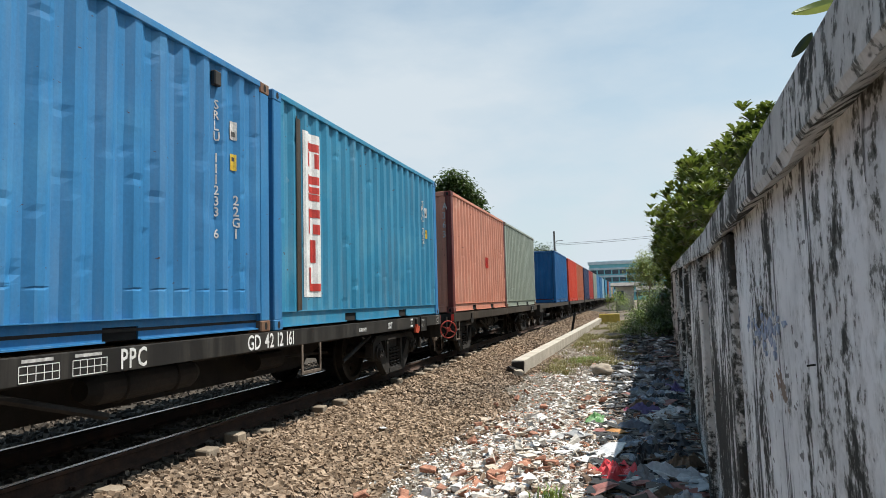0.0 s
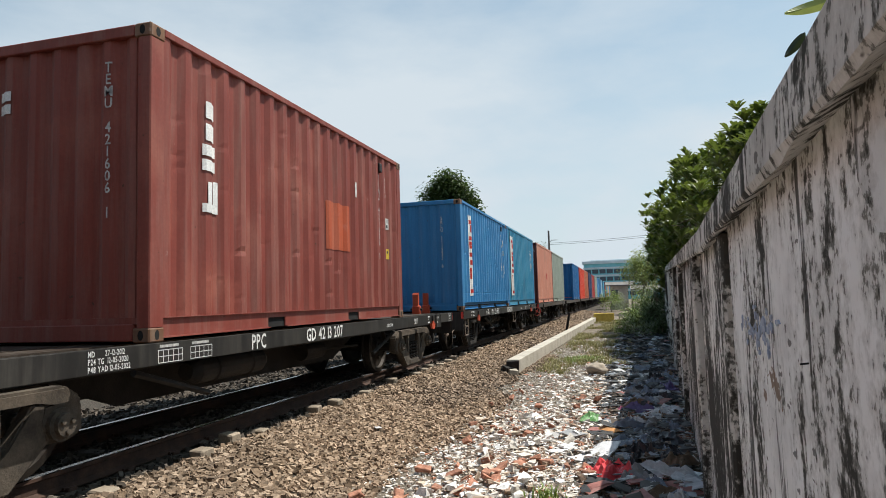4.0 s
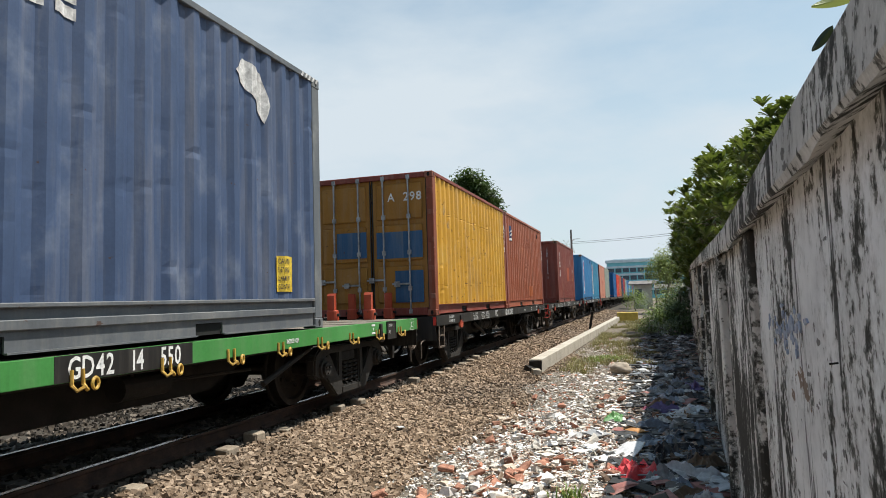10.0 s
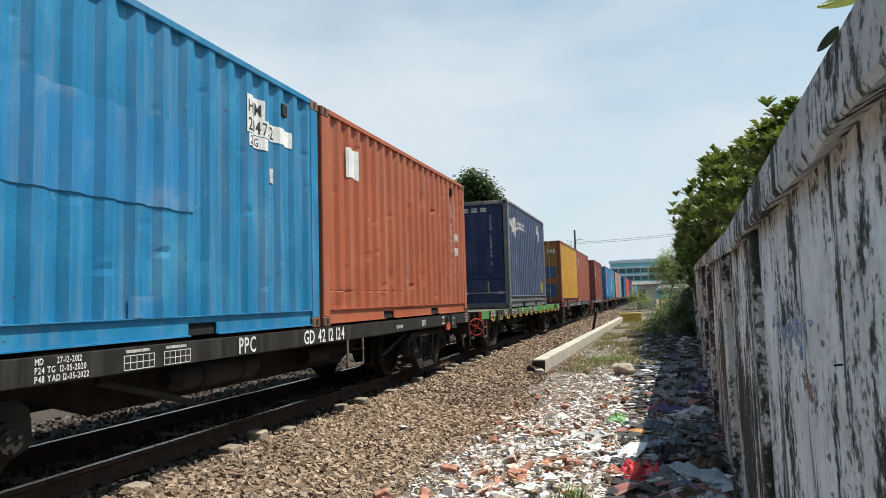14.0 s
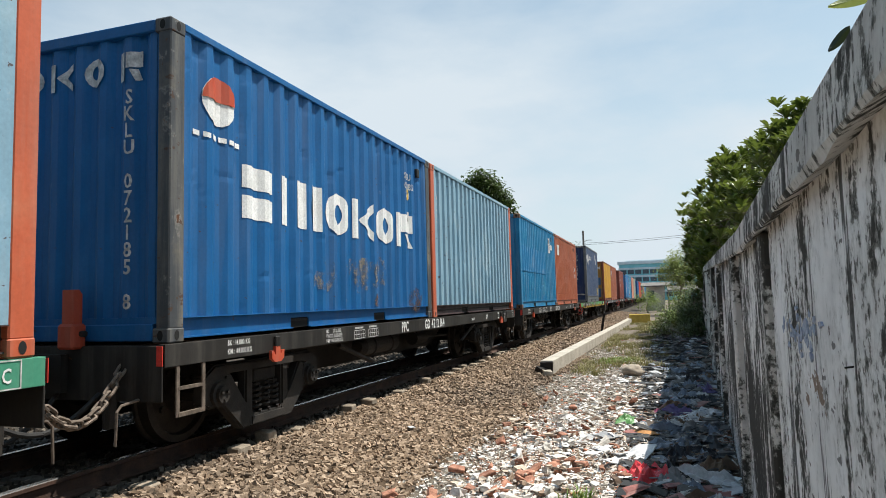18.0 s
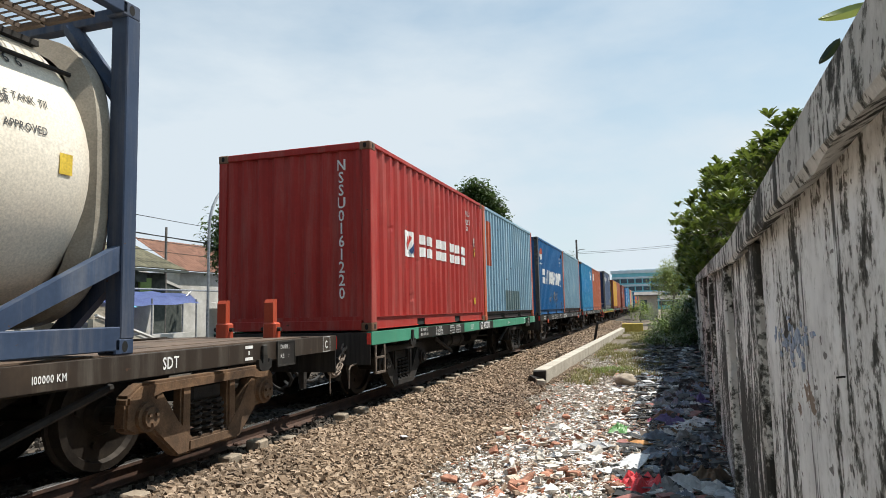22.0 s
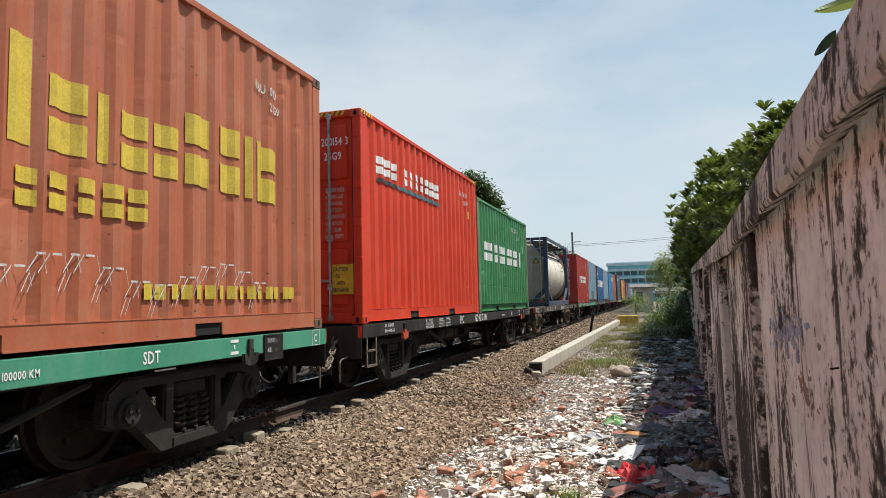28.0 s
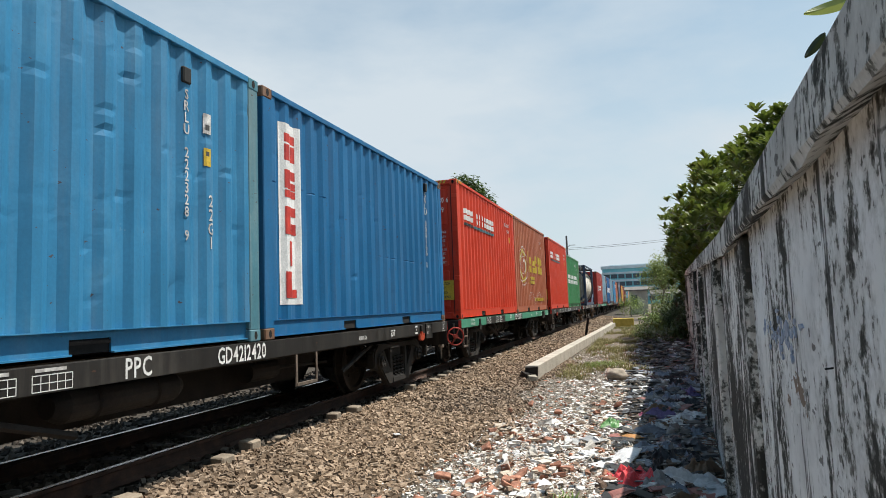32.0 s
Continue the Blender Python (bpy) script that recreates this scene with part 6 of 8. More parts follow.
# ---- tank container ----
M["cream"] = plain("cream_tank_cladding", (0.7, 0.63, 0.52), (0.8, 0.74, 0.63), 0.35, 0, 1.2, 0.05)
# dirty cream, darkened further: the ends' shade is put into the colour
M["end_cream"] = plain("shaded_grimy_cream_cladding", (0.22, 0.195, 0.155), (0.4, 0.355, 0.285), 0.5, 0, 1.1, 0.08)
tank = thing("tank_container", "cream tank in a blue-grey open steel frame with walkway", "tank container")
L, W2, H = HALF_L, HALF_W, 2.591
for sx in (-1, 1):
    for sy in (-1, 1):
        bm = bmesh.new()
        soft_box(bm, *sorted((sx * W2, sx * (W2 - 0.15))), *sorted((sy * L, sy * (L - 0.13))), 0.11, H - 0.11, 0.008)
        part("corner_post", bm, FRAME, tank)
        for z in (0.059, H - 0.059):
            q = part("corner_casting", casting_mesh(FRAME), None, tank)
            q.location = (sx * (W2 - 0.081), sy * (L - 0.089), z)
            part("casting_hole", SHARED["casting_hole_side"], None, q)
            part("casting_hole", SHARED["casting_hole_end"], None, q)
        bm = bmesh.new()
        d = Vector((0, -sy * 0.95, -0.6))
        prism(bm, [(sy * (L - 0.12), 0.78), (sy * (L - 0.12), 0.6), (sy * (L - 1.05), 0.17), (sy * (L - 1.3), 0.17)], sx * (W2 - 0.02), sx * (W2 - 0.1))
        part("saddle_strut", bm, FRAME, tank)
        bm = bmesh.new()
        prism_pts = [(sx * (W2 - 0.14), 0.72), (sx * (W2 - 0.14), 0.5), (sx * 0.66, 0.12), (sx * 0.45, 0.12)]
        a = [bm.verts.new((x, sy * (L - 0.02), z)) for x, z in prism_pts]
        b = [bm.verts.new((x, sy * (L - 0.09), z)) for x, z in prism_pts]
        for i in range(4):
            bm.faces.new((a[i], a[(i + 1) % 4], b[(i + 1) % 4], b[i]))
        bm.faces.new(a), bm.faces.new(b)
        part("end_gusset", bm, FRAME, tank)
        bm = bmesh.new()
        rod(bm, (sx * (W2 - 0.08), sy * (L - 0.06), H - 0.75), (sx * 0.62, sy * (L - 0.06), H - 0.1), 0.07, 6)
        part("end_brace", bm, FRAME, tank)
    bm = bmesh.new()
    soft_box(bm, *sorted((sx * W2, sx * (W2 - 0.08))), -L + 0.13, L - 0.13, H - 0.1, H - 0.01, 0.006)
    part("top_rail", bm, FRAME, tank)
    bm = bmesh.new()
    soft_box(bm, *sorted((sx * W2, sx * (W2 - 0.1))), -L + 0.13, L - 0.13, 0.03, 0.2, 0.008)
    part("bottom_rail", bm, FRAME, tank)
for sy in (-1, 1):
    for z0, z1 in ((0.02, 0.14), (H - 0.11, H - 0.01)):
        bm = bmesh.new()
        soft_box(bm, -W2 + 0.15, W2 - 0.15, *sorted((sy * L, sy * (L - 0.1))), z0, z1, 0.006)
        part("end_rail", bm, FRAME, tank)
bm = bmesh.new()
prof = [(-2.9, 0.0), (-2.89, 0.55), (-2.86, 0.9), (-2.76, 1.05), (-2.6, 1.115), (2.6, 1.115), (2.76, 1.05), (2.86, 0.9), (2.89, 0.55), (2.9, 0.0)]
n = 48
rows = [[bm.verts.new((r * math.cos(k * math.tau / n), y, 1.3 + r * math.sin(k * math.tau / n))) for k in range(n)] for y, r in prof[1:-1]]
for a, b in zip(rows, rows[1:]):
    for k in range(n):
        bm.faces.new((a[k], a[(k + 1) % n], b[(k + 1) % n], b[k]))
bm.faces.new(rows[0]), bm.faces.new(rows[-1])
part("tank_shell", bm, M["cream"], tank, "smooth cream cladding", smooth=True)
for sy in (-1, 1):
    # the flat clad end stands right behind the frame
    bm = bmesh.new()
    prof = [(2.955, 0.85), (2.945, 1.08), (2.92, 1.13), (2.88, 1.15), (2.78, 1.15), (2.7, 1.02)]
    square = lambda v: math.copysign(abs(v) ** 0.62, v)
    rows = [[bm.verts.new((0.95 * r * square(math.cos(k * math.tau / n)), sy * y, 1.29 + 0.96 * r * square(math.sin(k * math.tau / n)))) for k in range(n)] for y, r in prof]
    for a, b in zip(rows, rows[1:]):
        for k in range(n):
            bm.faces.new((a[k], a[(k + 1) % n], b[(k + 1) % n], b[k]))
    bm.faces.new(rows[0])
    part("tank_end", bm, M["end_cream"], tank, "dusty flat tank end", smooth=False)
for y in (-1.55, -0.1, 1.45):
    bm = bmesh.new()
    ring(bm, (0, y, 1.3), (0, 1, 0), 1.114, 0.006, 48, 4)
    part("cladding_seam", bm, M["hole"], tank)
for x0 in (0.15, 0.62):
    bm = bmesh.new()
    for k in range(14):
        y0 = -2.75 + k * 0.395
        for j in range(5):
            box(bm, x0, x0 + 0.44, y0 + 0.07 * j, y0 + 0.07 * j + 0.01, H - 0.132, H - 0.12)
        box(bm, x0, x0 + 0.44, y0 + 0.33, y0 + 0.37, H - 0.16, H - 0.12)
    for x in (x0, x0 + 0.22, x0 + 0.42):
        box(bm, x, x + 0.02, -2.75, 2.75, H - 0.15, H - 0.115)
    part("walkway_grating", bm, M["deck_rust"], tank)
for y in (-1.6, -1.3, 0.0, 0.35, 1.5):
    bm = bmesh.new()
    box(bm, 0.1, W2 - 0.05, y, y + 0.05, H - 0.2, H - 0.15)
    part("walkway_bearer", bm, M["under"], tank)
bm = bmesh.new()
rod(bm, (0.9, -2.7, 2.0), (0.9, 2.7, 2.0), 0.018, 6)
box(bm, 0.66, 0.72, -2.6, 2.6, 2.2, 2.24)
part("drip_rail", bm, M["under"], tank)
bm = bmesh.new()
rod(bm, (-0.1, 0, 2.4), (-0.1, 0, 2.5), 0.28, 20)
box(bm, -0.5, 0.4, -0.9, -0.6, 2.36, 2.48)
part("manhole", bm, M["zinc"], tank)
for x in (0.62, 0.96):
    bm = bmesh.new()
    rod(bm, (x, -L - 0.01, 0.2), (x, -L - 0.01, H - 0.02), 0.02, 6)
    part("ladder_rail", bm, M["zinc"], tank)
for k in range(7):
    bm = bmesh.new()
    box(bm, 0.62, 0.96, -L - 0.03, -L + 0.0, 0.3 + 0.31 * k, 0.325 + 0.31 * k)
    part("ladder_rung", bm, M["zinc"], tank)
bm = bmesh.new()
soft_box(bm, -0.45, 0.4, -L + 0.0, -L + 0.2, 0.16, 0.52, 0.03)
part("valve_box", bm, colour("pale_grey_blue", (0.3, 0.36, 0.4), rust=0.2, seed=27), tank, "pale grey-blue valve box")
bm = bmesh.new()
soft_box(bm, -W2 + 0.16, -W2 + 0.3, -L + 0.0, -L + 0.1, 1.05, 1.75, 0.02)
part("document_tube", bm, M["zinc"], tank)
end = lambda u, v: (u, -2.962, v)
write_on(tank, "SJIU 201876 6", 0.16, lambda u, v: (-0.38 + u, -2.962, 2.12 + v), (), M["dark_mark"], squeeze=0.75)
write_on(tank, "22K2", 0.14, lambda u, v: (-0.16 + u, -2.962, 1.94 + v), (), M["dark_mark"], squeeze=0.8)
for du, dv in ((-0.15, 0), (0.15, 0), (0, 0.15)):
    patch_on(tank, [[(-0.135, 0), (0, 0.135), (0.135, 0), (0, -0.135)]], (lambda du, dv: lambda u, v: (-0.04 + du + u, -2.962, 1.2 + dv + v))(du, dv), (), M["navy_paint"], "emblem", "blue diamond emblem")
patch_on(tank, [[(0.66, 1.62), (0.9, 1.62), (0.78, 1.82)]], lambda u, v: (u, -2.962, v), (), M["dark_mark"], "warning_sign")
patch_on(tank, [[(0.71, 1.645), (0.85, 1.645), (0.78, 1.765)]], lambda u, v: (u, -2.966, v), (), M["yellow_paint"], "warning_triangle")
patch_on(tank, [(-0.14, 0.14, 0.92, 0.97), (-0.6, -0.42, 0.55, 0.95)], end, (), M["dark_mark"], "small_print")
for k, s in enumerate(("MPGM   36000 KG", "         79365 LB", "TARE     3750 KG", "          8267 LB")):
    write_on(tank, s, 0.075, (lambda k: lambda u, v: (-0.24 + u, -2.962, 0.8 - 0.08 * k + v))(k), (), M["dark_mark"], squeeze=0.75)


def shell(u0, v0):
    return lambda u, v: (1.121 * math.cos((v0 + v - 1.3) / 1.115), u0 + u, 1.3 + 1.121 * math.sin((v0 + v - 1.3) / 1.115))


for k, (s, size) in enumerate((("SJIU 201876 6", 0.13), ("22K2", 0.12), ("UN PORTABLE TANK T11", 0.075), ("IMDG-RID/ADR", 0.075), ("TC IMPACT APPROVED", 0.075))):
    write_on(tank, s, size, shell(1.72, 1.95 - 0.15 * k + (0.1 if k > 2 else 0)), (), M["dark_mark"], squeeze=0.75)
patch_on(tank, [(2.45, 2.55, 1.22, 1.36)], shell(0, 0), (), M["yellow_paint"], "yellow_plate")
patch_on(tank, annulus(-0.4, 0.72, 0.11, 0.125, 20), shell(0, 0), (), M["red_paint"], "warning_ring")
for u0, v0 in ((-1.2, 0.8), (0.5, 0.72)):
    write_on(tank, "IN EMERGENCY", 0.05, shell(u0, v0), (), M["dark_mark"], squeeze=0.8)
    write_on(tank, "PULL CABLE TO CLOSE", 0.05, shell(u0, v0 - 0.07), (), M["dark_mark"], squeeze=0.8)
ride(tank, 7, 0)


# ---- loose stones, rubble and litter ----
CORNERS = np.array([(x, y, z) for x in (-1, 1) for y in (-1, 1) for z in (-1, 1)], float)
SIDES = np.array([(0, 1, 3, 2), (4, 6, 7, 5), (0, 4, 5, 1), (2, 3, 7, 6), (0, 2, 6, 4), (1, 5, 7, 3)])


def heap(name, places, sizes, material, label, category, rng, flat=1.0, jag=0.45, long=0.4):
    """Many angular pieces, each with its own size, turn and broken corners, as one mesh."""
    n = len(places)
    half = sizes[:, None] * 0.5 * (1 + long * (rng.random((n, 3)) - 0.5) * 2)
    half[:, 2] *= flat
    v = CORNERS[None] * half[:, None, :]
    v *= 1 - jag * rng.random((n, 8, 1))
    v += jag * half[:, None, :] * (rng.random((n, 8, 3)) - 0.5) * 1.1
    v[:, 1::2, :2] *= (0.7 + 0.3 * rng.random((n, 1, 2)))
    a = rng.random(n) * math.tau
    tilt = (rng.random(n) - 0.5) * (1.6 if flat > 0.5 else 0.7)
    c, s = np.cos(tilt)[:, None], np.sin(tilt)[:, None]
    y, z = v[..., 1] * c - v[..., 2] * s, v[..., 1] * s + v[..., 2] * c
    c, s = np.cos(a)[:, None], np.sin(a)[:, None]
    x, y = v[..., 0] * c - y * s, v[..., 0] * s + y * c
    v = np.stack([x, y, z], -1) + places[:, None, :]
    f = (SIDES[None] + 8 * np.arange(n)[:, None, None]).reshape(-1, 4)
    me = bpy.data.meshes.new(name)
    me.from_pydata(v.reshape(-1, 3).tolist(), [], f.tolist())
    me.materials.append(material)
    return tagged(new(name, me), label, category, kind="stuff")


def strewn(rng, x0, x1, y0, y1, n, keep=None, lift=0.0):
    p = np.stack([x0 + (x1 - x0) * rng.random(n), y0 + (y1 - y0) * rng.random(n)], -1)
    if keep is not None:
        p = p[keep(p[:, 0], p[:, 1])]
    return np.array([(x, y, ground_height(x, y) + lift) for x, y in p])


STONE = [(0.0, (0.11, 0.086, 0.064)), (0.14, (0.2, 0.16, 0.122)), (0.36, (0.27, 0.222, 0.174)), (0.58, (0.34, 0.285, 0.23)), (0.78, (0.17, 0.142, 0.115)), (0.9, (0.38, 0.325, 0.265))]


def ballast_material():
    """Crushed stone, warm brown with dust near the track and greyer in drifts."""
    m = scatter("crushed_stone_ballast", STONE, 0.95, 30, 0.6, 0.2)
    n, l = m.node_tree.nodes, m.node_tree.links
    b = n["Principled BSDF"]
    src = b.inputs["Base Color"].links[0].from_socket
    t = grain(n, l, 0.42, 3, 0.5, (1.2, 0.5, 1), "World")
    r = ramp(n, [(0.4, (1.12, 0.99, 0.87)), (0.62, (0.9, 0.82, 0.76))])
    l.new(t.outputs["Fac"], r.inputs["Fac"])
    l.new(blend(n, l, 1.0, src, r.outputs["Color"], "MULTIPLY"), b.inputs["Base Color"])
    return m


M["ballast"] = ballast_material()
rng = np.random.default_rng(4)
edge = lambda y: 2.75 + 0.25 * np.sin(y * 0.9) + 0.1 * np.sin(y * 2.7)
near = [strewn(rng, 0.92, 3.0, -2.5, 2.6, 6500, lambda x, y: x < edge(y), 0.008),
        strewn(rng, 0.92, 3.3, 2.6, 9, 19000, lambda x, y: x < edge(y) + 0.25 * rng.random(len(x)), 0.008),
        strewn(rng, 0.92, 3.1, 9, 18, 10500, lambda x, y: x < edge(y) + 0.2 * rng.random(len(x)), 0.01),
        strewn(rng, 0.85, 2.7, 18, 34, 7000, None, 0.012), strewn(rng, 0.85, 2.7, 34, 60, 4500, None, 0.015)]
size = [0.025 + 0.04 * rng.random(len(near[0])), 0.024 + 0.042 * rng.random(len(near[1])) ** 1.3, 0.028 + 0.04 * rng.random(len(near[2])), 0.05 + 0.05 * rng.random(len(near[3])), 0.08 + 0.07 * rng.random(len(near[4]))]
heap("ballast", np.concatenate(near), np.concatenate(size), M["ballast"], "crushed grey-brown ballast stones along the track", "ballast", rng, 0.9, 0.34, 0.35)
# the train's shade is painted into these stones, out to its shadow edge
M["oily"] = scatter("shade_darkened_ballast", [(0.0, (0.03, 0.025, 0.02)), (0.3, (0.065, 0.054, 0.044)), (0.65, (0.1, 0.083, 0.066)), (0.88, (0.16, 0.135, 0.11))], 0.9, 30, 0.6, 0.25)
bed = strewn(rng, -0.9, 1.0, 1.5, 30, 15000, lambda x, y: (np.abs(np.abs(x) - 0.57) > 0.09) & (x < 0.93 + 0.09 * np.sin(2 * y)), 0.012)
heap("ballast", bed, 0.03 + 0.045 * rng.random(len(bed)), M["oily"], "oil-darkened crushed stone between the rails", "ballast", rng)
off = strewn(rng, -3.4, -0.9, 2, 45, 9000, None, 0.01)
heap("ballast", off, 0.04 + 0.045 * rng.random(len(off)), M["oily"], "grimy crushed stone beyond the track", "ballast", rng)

RUBBLE = [(0.0, (0.7, 0.66, 0.61)), (0.22, (0.56, 0.48, 0.41)), (0.32, (0.82, 0.8, 0.77)), (0.52, (0.4, 0.31, 0.24)), (0.58, (0.44, 0.2, 0.125)), (0.68, (0.22, 0.15, 0.11)), (0.76, (0.62, 0.55, 0.48)), (0.9, (0.42, 0.32, 0.25))]
M["rubble"] = scatter("broken_plaster_and_brick", RUBBLE, 0.95, 25, 0.5, 0.2)
M["lumps"] = scatter("broken_plaster_lumps", [(0.0, (0.74, 0.72, 0.69)), (0.22, (0.54, 0.45, 0.36)), (0.34, (0.84, 0.83, 0.81)), (0.48, (0.3, 0.22, 0.16)), (0.58, (0.3, 0.16, 0.11)), (0.64, (0.24, 0.12, 0.08)), (0.7, (0.6, 0.56, 0.5)), (0.9, (0.17, 0.12, 0.09))], 0.95, 25, 0.5, 0.2)
M["grit"] = scatter("grey_brown_grit", [(0.0, (0.3, 0.26, 0.21)), (0.3, (0.44, 0.4, 0.34)), (0.6, (0.2, 0.17, 0.14)), (0.8, (0.56, 0.52, 0.46))], 0.95, 25, 0.5, 0.2)
M["brick"] = plain("broken_red_brick", (0.26, 0.11, 0.07), (0.5, 0.25, 0.165), 0.95, 0, 14, 0.5, own=0.3)
M["scraps"] = scatter("paper_and_film_scraps", [(0.0, (0.78, 0.78, 0.77)), (0.35, (0.6, 0.6, 0.6)), (0.5, (0.66, 0.62, 0.54)), (0.64, (0.1, 0.1, 0.1)), (0.76, (0.36, 0.4, 0.46)), (0.82, (0.8, 0.79, 0.78)), (0.95, (0.42, 0.32, 0.22))], 0.6, 12, 0.3, 0.4)
wall_edge = lambda y: WALL_X + WALL_K * y - 0.02
zone = lambda x, y: (x > edge(y) - 0.1 - 0.3 * rng.random(len(x))) & (x < wall_edge(y)) & (rng.random(len(x)) < np.clip(1.3 - (y - 4) / 15, 0.1, 1) * np.clip((x - 2.5) / 0.9, 0.2, 1))
rub = [strewn(rng, 2.5, 5.2, -1.5, 2.8, 7000, zone, 0.008), strewn(rng, 2.5, 5.6, 2.8, 9, 36000, zone, 0.008), strewn(rng, 2.5, 5.9, 9, 24, 17000, zone, 0.008)]
heap("rubble", np.concatenate(rub), np.concatenate([0.012 + 0.05 * rng.random(len(rub[0])) ** 2.2, 0.01 + 0.045 * rng.random(len(rub[1])) ** 2.4, 0.016 + 0.055 * rng.random(len(rub[2])) ** 2.2]), M["rubble"], "whitish demolition rubble of plaster and brick bits", "rubble", rng, 0.42, 0.5, 0.7)
dust = strewn(rng, 2.4, 5.9, 2.8, 20, 14000, lambda x, y: (x > edge(y) - 0.35) & (x < wall_edge(y)), 0.004)
heap("grit", dust, 0.01 + 0.03 * rng.random(len(dust)), M["grit"], "grey-brown grit between the rubble", "grit", rng, 0.7, 0.5, 0.5)
big = strewn(rng, 2.85, 5.2, 3.0, 8.5, 2000, zone, 0.02)
big[:, 2] += 0.05 * rng.random(len(big))
heap("rubble", big, 0.02 + 0.1 * rng.random(len(big)) ** 2.8, M["lumps"], "larger broken plaster and brick lumps", "rubble", rng, 0.42, 0.6, 0.8)
leaf = strewn(rng, 3.2, 5.6, 3.4, 16, 1500, lambda x, y: zone(x, y) & (x > 3.3 + 0.9 * rng.random(len(x))), 0.022)
heap("litter", leaf, 0.03 + 0.075 * rng.random(len(leaf)) ** 2, M["scraps"], "torn white paper and plastic scraps", "litter", rng, 0.06, 0.35, 0.8)

# broken bricks that lie loose on top
rb = random.Random(8)
brick_meshes = []
for k in range(5):
    bm = bmesh.new()
    l = rb.uniform(0.025, 0.065)
    box(bm, -0.036, 0.036, -l, l, -0.02, 0.02)
    for v in bm.verts:
        v.co += Vector((rb.uniform(-0.012, 0.012), rb.uniform(-0.03, 0.02), rb.uniform(-0.008, 0.008)))
    bmesh.ops.bevel(bm, geom=bm.edges[:], offset=0.007, segments=1, affect="EDGES")
    brick_meshes.append(mesh_of("broken_brick", bm, M["brick"]))
for x, y in [(2.69, 4.91), (3.71, 5.39), (3.55, 5.2), (3.3, 5.6), (3.4, 7.3), (3.1, 6.9), (3.25, 5.15), (3.05, 4.9), (3.9, 5.7), (2.95, 7.9), (3.6, 9.0), (3.15, 10.4), (2.85, 9.4), (4.35, 9.6), (4.05, 4.6), (3.5, 4.7), (3.85, 8.2), (3.35, 4.3), (3.75, 4.45), (3.0, 5.7)] + [(rb.uniform(2.9, 4.6), rb.uniform(4.2, 12)) for _ in range(8)] + [(rb.uniform(2.75, 4.5), rb.uniform(3.9, 6.2)) for _ in range(26)]:
    ob = tagged(new("broken_brick", rb.choice(brick_meshes)), "broken piece of red brick on the rubble", "brick", "broken bricks")
    ob.matrix_world = pose(x, y, ground_height(x, y) + rb.uniform(0.03, 0.06), rb.uniform(-35, 35), rb.uniform(-35, 35), rb.uniform(0, 360))


def crumple(name, x, y, w, d, h, mat, label, category, seed, turn_deg=0.0, n=14, lift=0.03, group=""):
    """A crumpled sheet or bag: a closed, creased skin, low at its rim."""
    bm = bmesh.new()
    rows = []
    for i in range(n + 1):
        row = []
        for j in range(n + 1):
            u, v = i / n * 2 - 1, j / n * 2 - 1
            r = max(abs(u), abs(v))
            crease = noise.noise(Vector((u * 2.1 + seed, v * 2.1, seed))) + 0.6 * abs(noise.noise(Vector((u * 5 + seed, v * 5, 2 * seed)))) + 0.25 * abs(noise.noise(Vector((u * 9, v * 11 + seed, seed)))) + 0.7 * abs(noise.noise(Vector((u * 6.5 + seed, v * 1.2, 3 * seed)))) - 0.2
            z = h * (1 - r ** 3) * (0.55 + 0.75 * crease) + 0.005
            wob = 1 + 0.22 * noise.noise(Vector((math.atan2(v, u + 1e-6) * 1.3, seed, 0.5)))
            row.append(bm.verts.new((u * w / 2 * wob, v * d / 2 * wob, max(z, -0.02))))
        rows.append(row)
    for a, b in zip(rows, rows[1:]):
        for j in range(n):
            bm.faces.new((a[j], a[j + 1], b[j + 1], b[j]))
    ob = solid(name, bm, mat, label, category, group)
    ob.matrix_world = pose(x, y, ground_height(x, y) + lift, 0, 0, turn_deg)
    return ob


def film_mat(name, rgb, rough=0.4):
    M[name] = plain(name, tuple(c * 0.75 for c in rgb), rgb, rough, 0, 6, 0.15, 30)
    return M[name]


crumple("plastic_bag", 4.62, 5.7, 0.36, 0.5, 0.13, film_mat("red_plastic_film", (0.72, 0.06, 0.07)), "crumpled translucent red plastic bag", "bag", 1.3, 20)
crumple("plastic_bag", 4.34, 8.25, 0.26, 0.34, 0.07, film_mat("green_plastic_film", (0.12, 0.3, 0.09)), "crumpled green plastic bag", "bag", 2.1)
crumple("plastic_bag", 4.75, 8.8, 0.22, 0.3, 0.06, film_mat("pink_plastic_film", (0.5, 0.12, 0.2)), "crumpled pink plastic bag", "bag", 3.4)
bm = bmesh.new()
bmesh.ops.create_icosphere(bm, subdivisions=3, radius=0.2)
for v in bm.verts:
    v.co *= 1 + 0.35 * noise.noise(v.co * 7)
    v.co.z *= 0.62
ob = solid("sack", bm, film_mat("dusty_sacking", (0.4, 0.34, 0.27), 0.9), "dusty pale stuffed sack among the rubble", "sack", smooth=True)
ob.matrix_world = pose(4.21, 13.1, ground_height(4.21, 13.1) + 0.1, 0, 0, 30)
rb = random.Random(21)
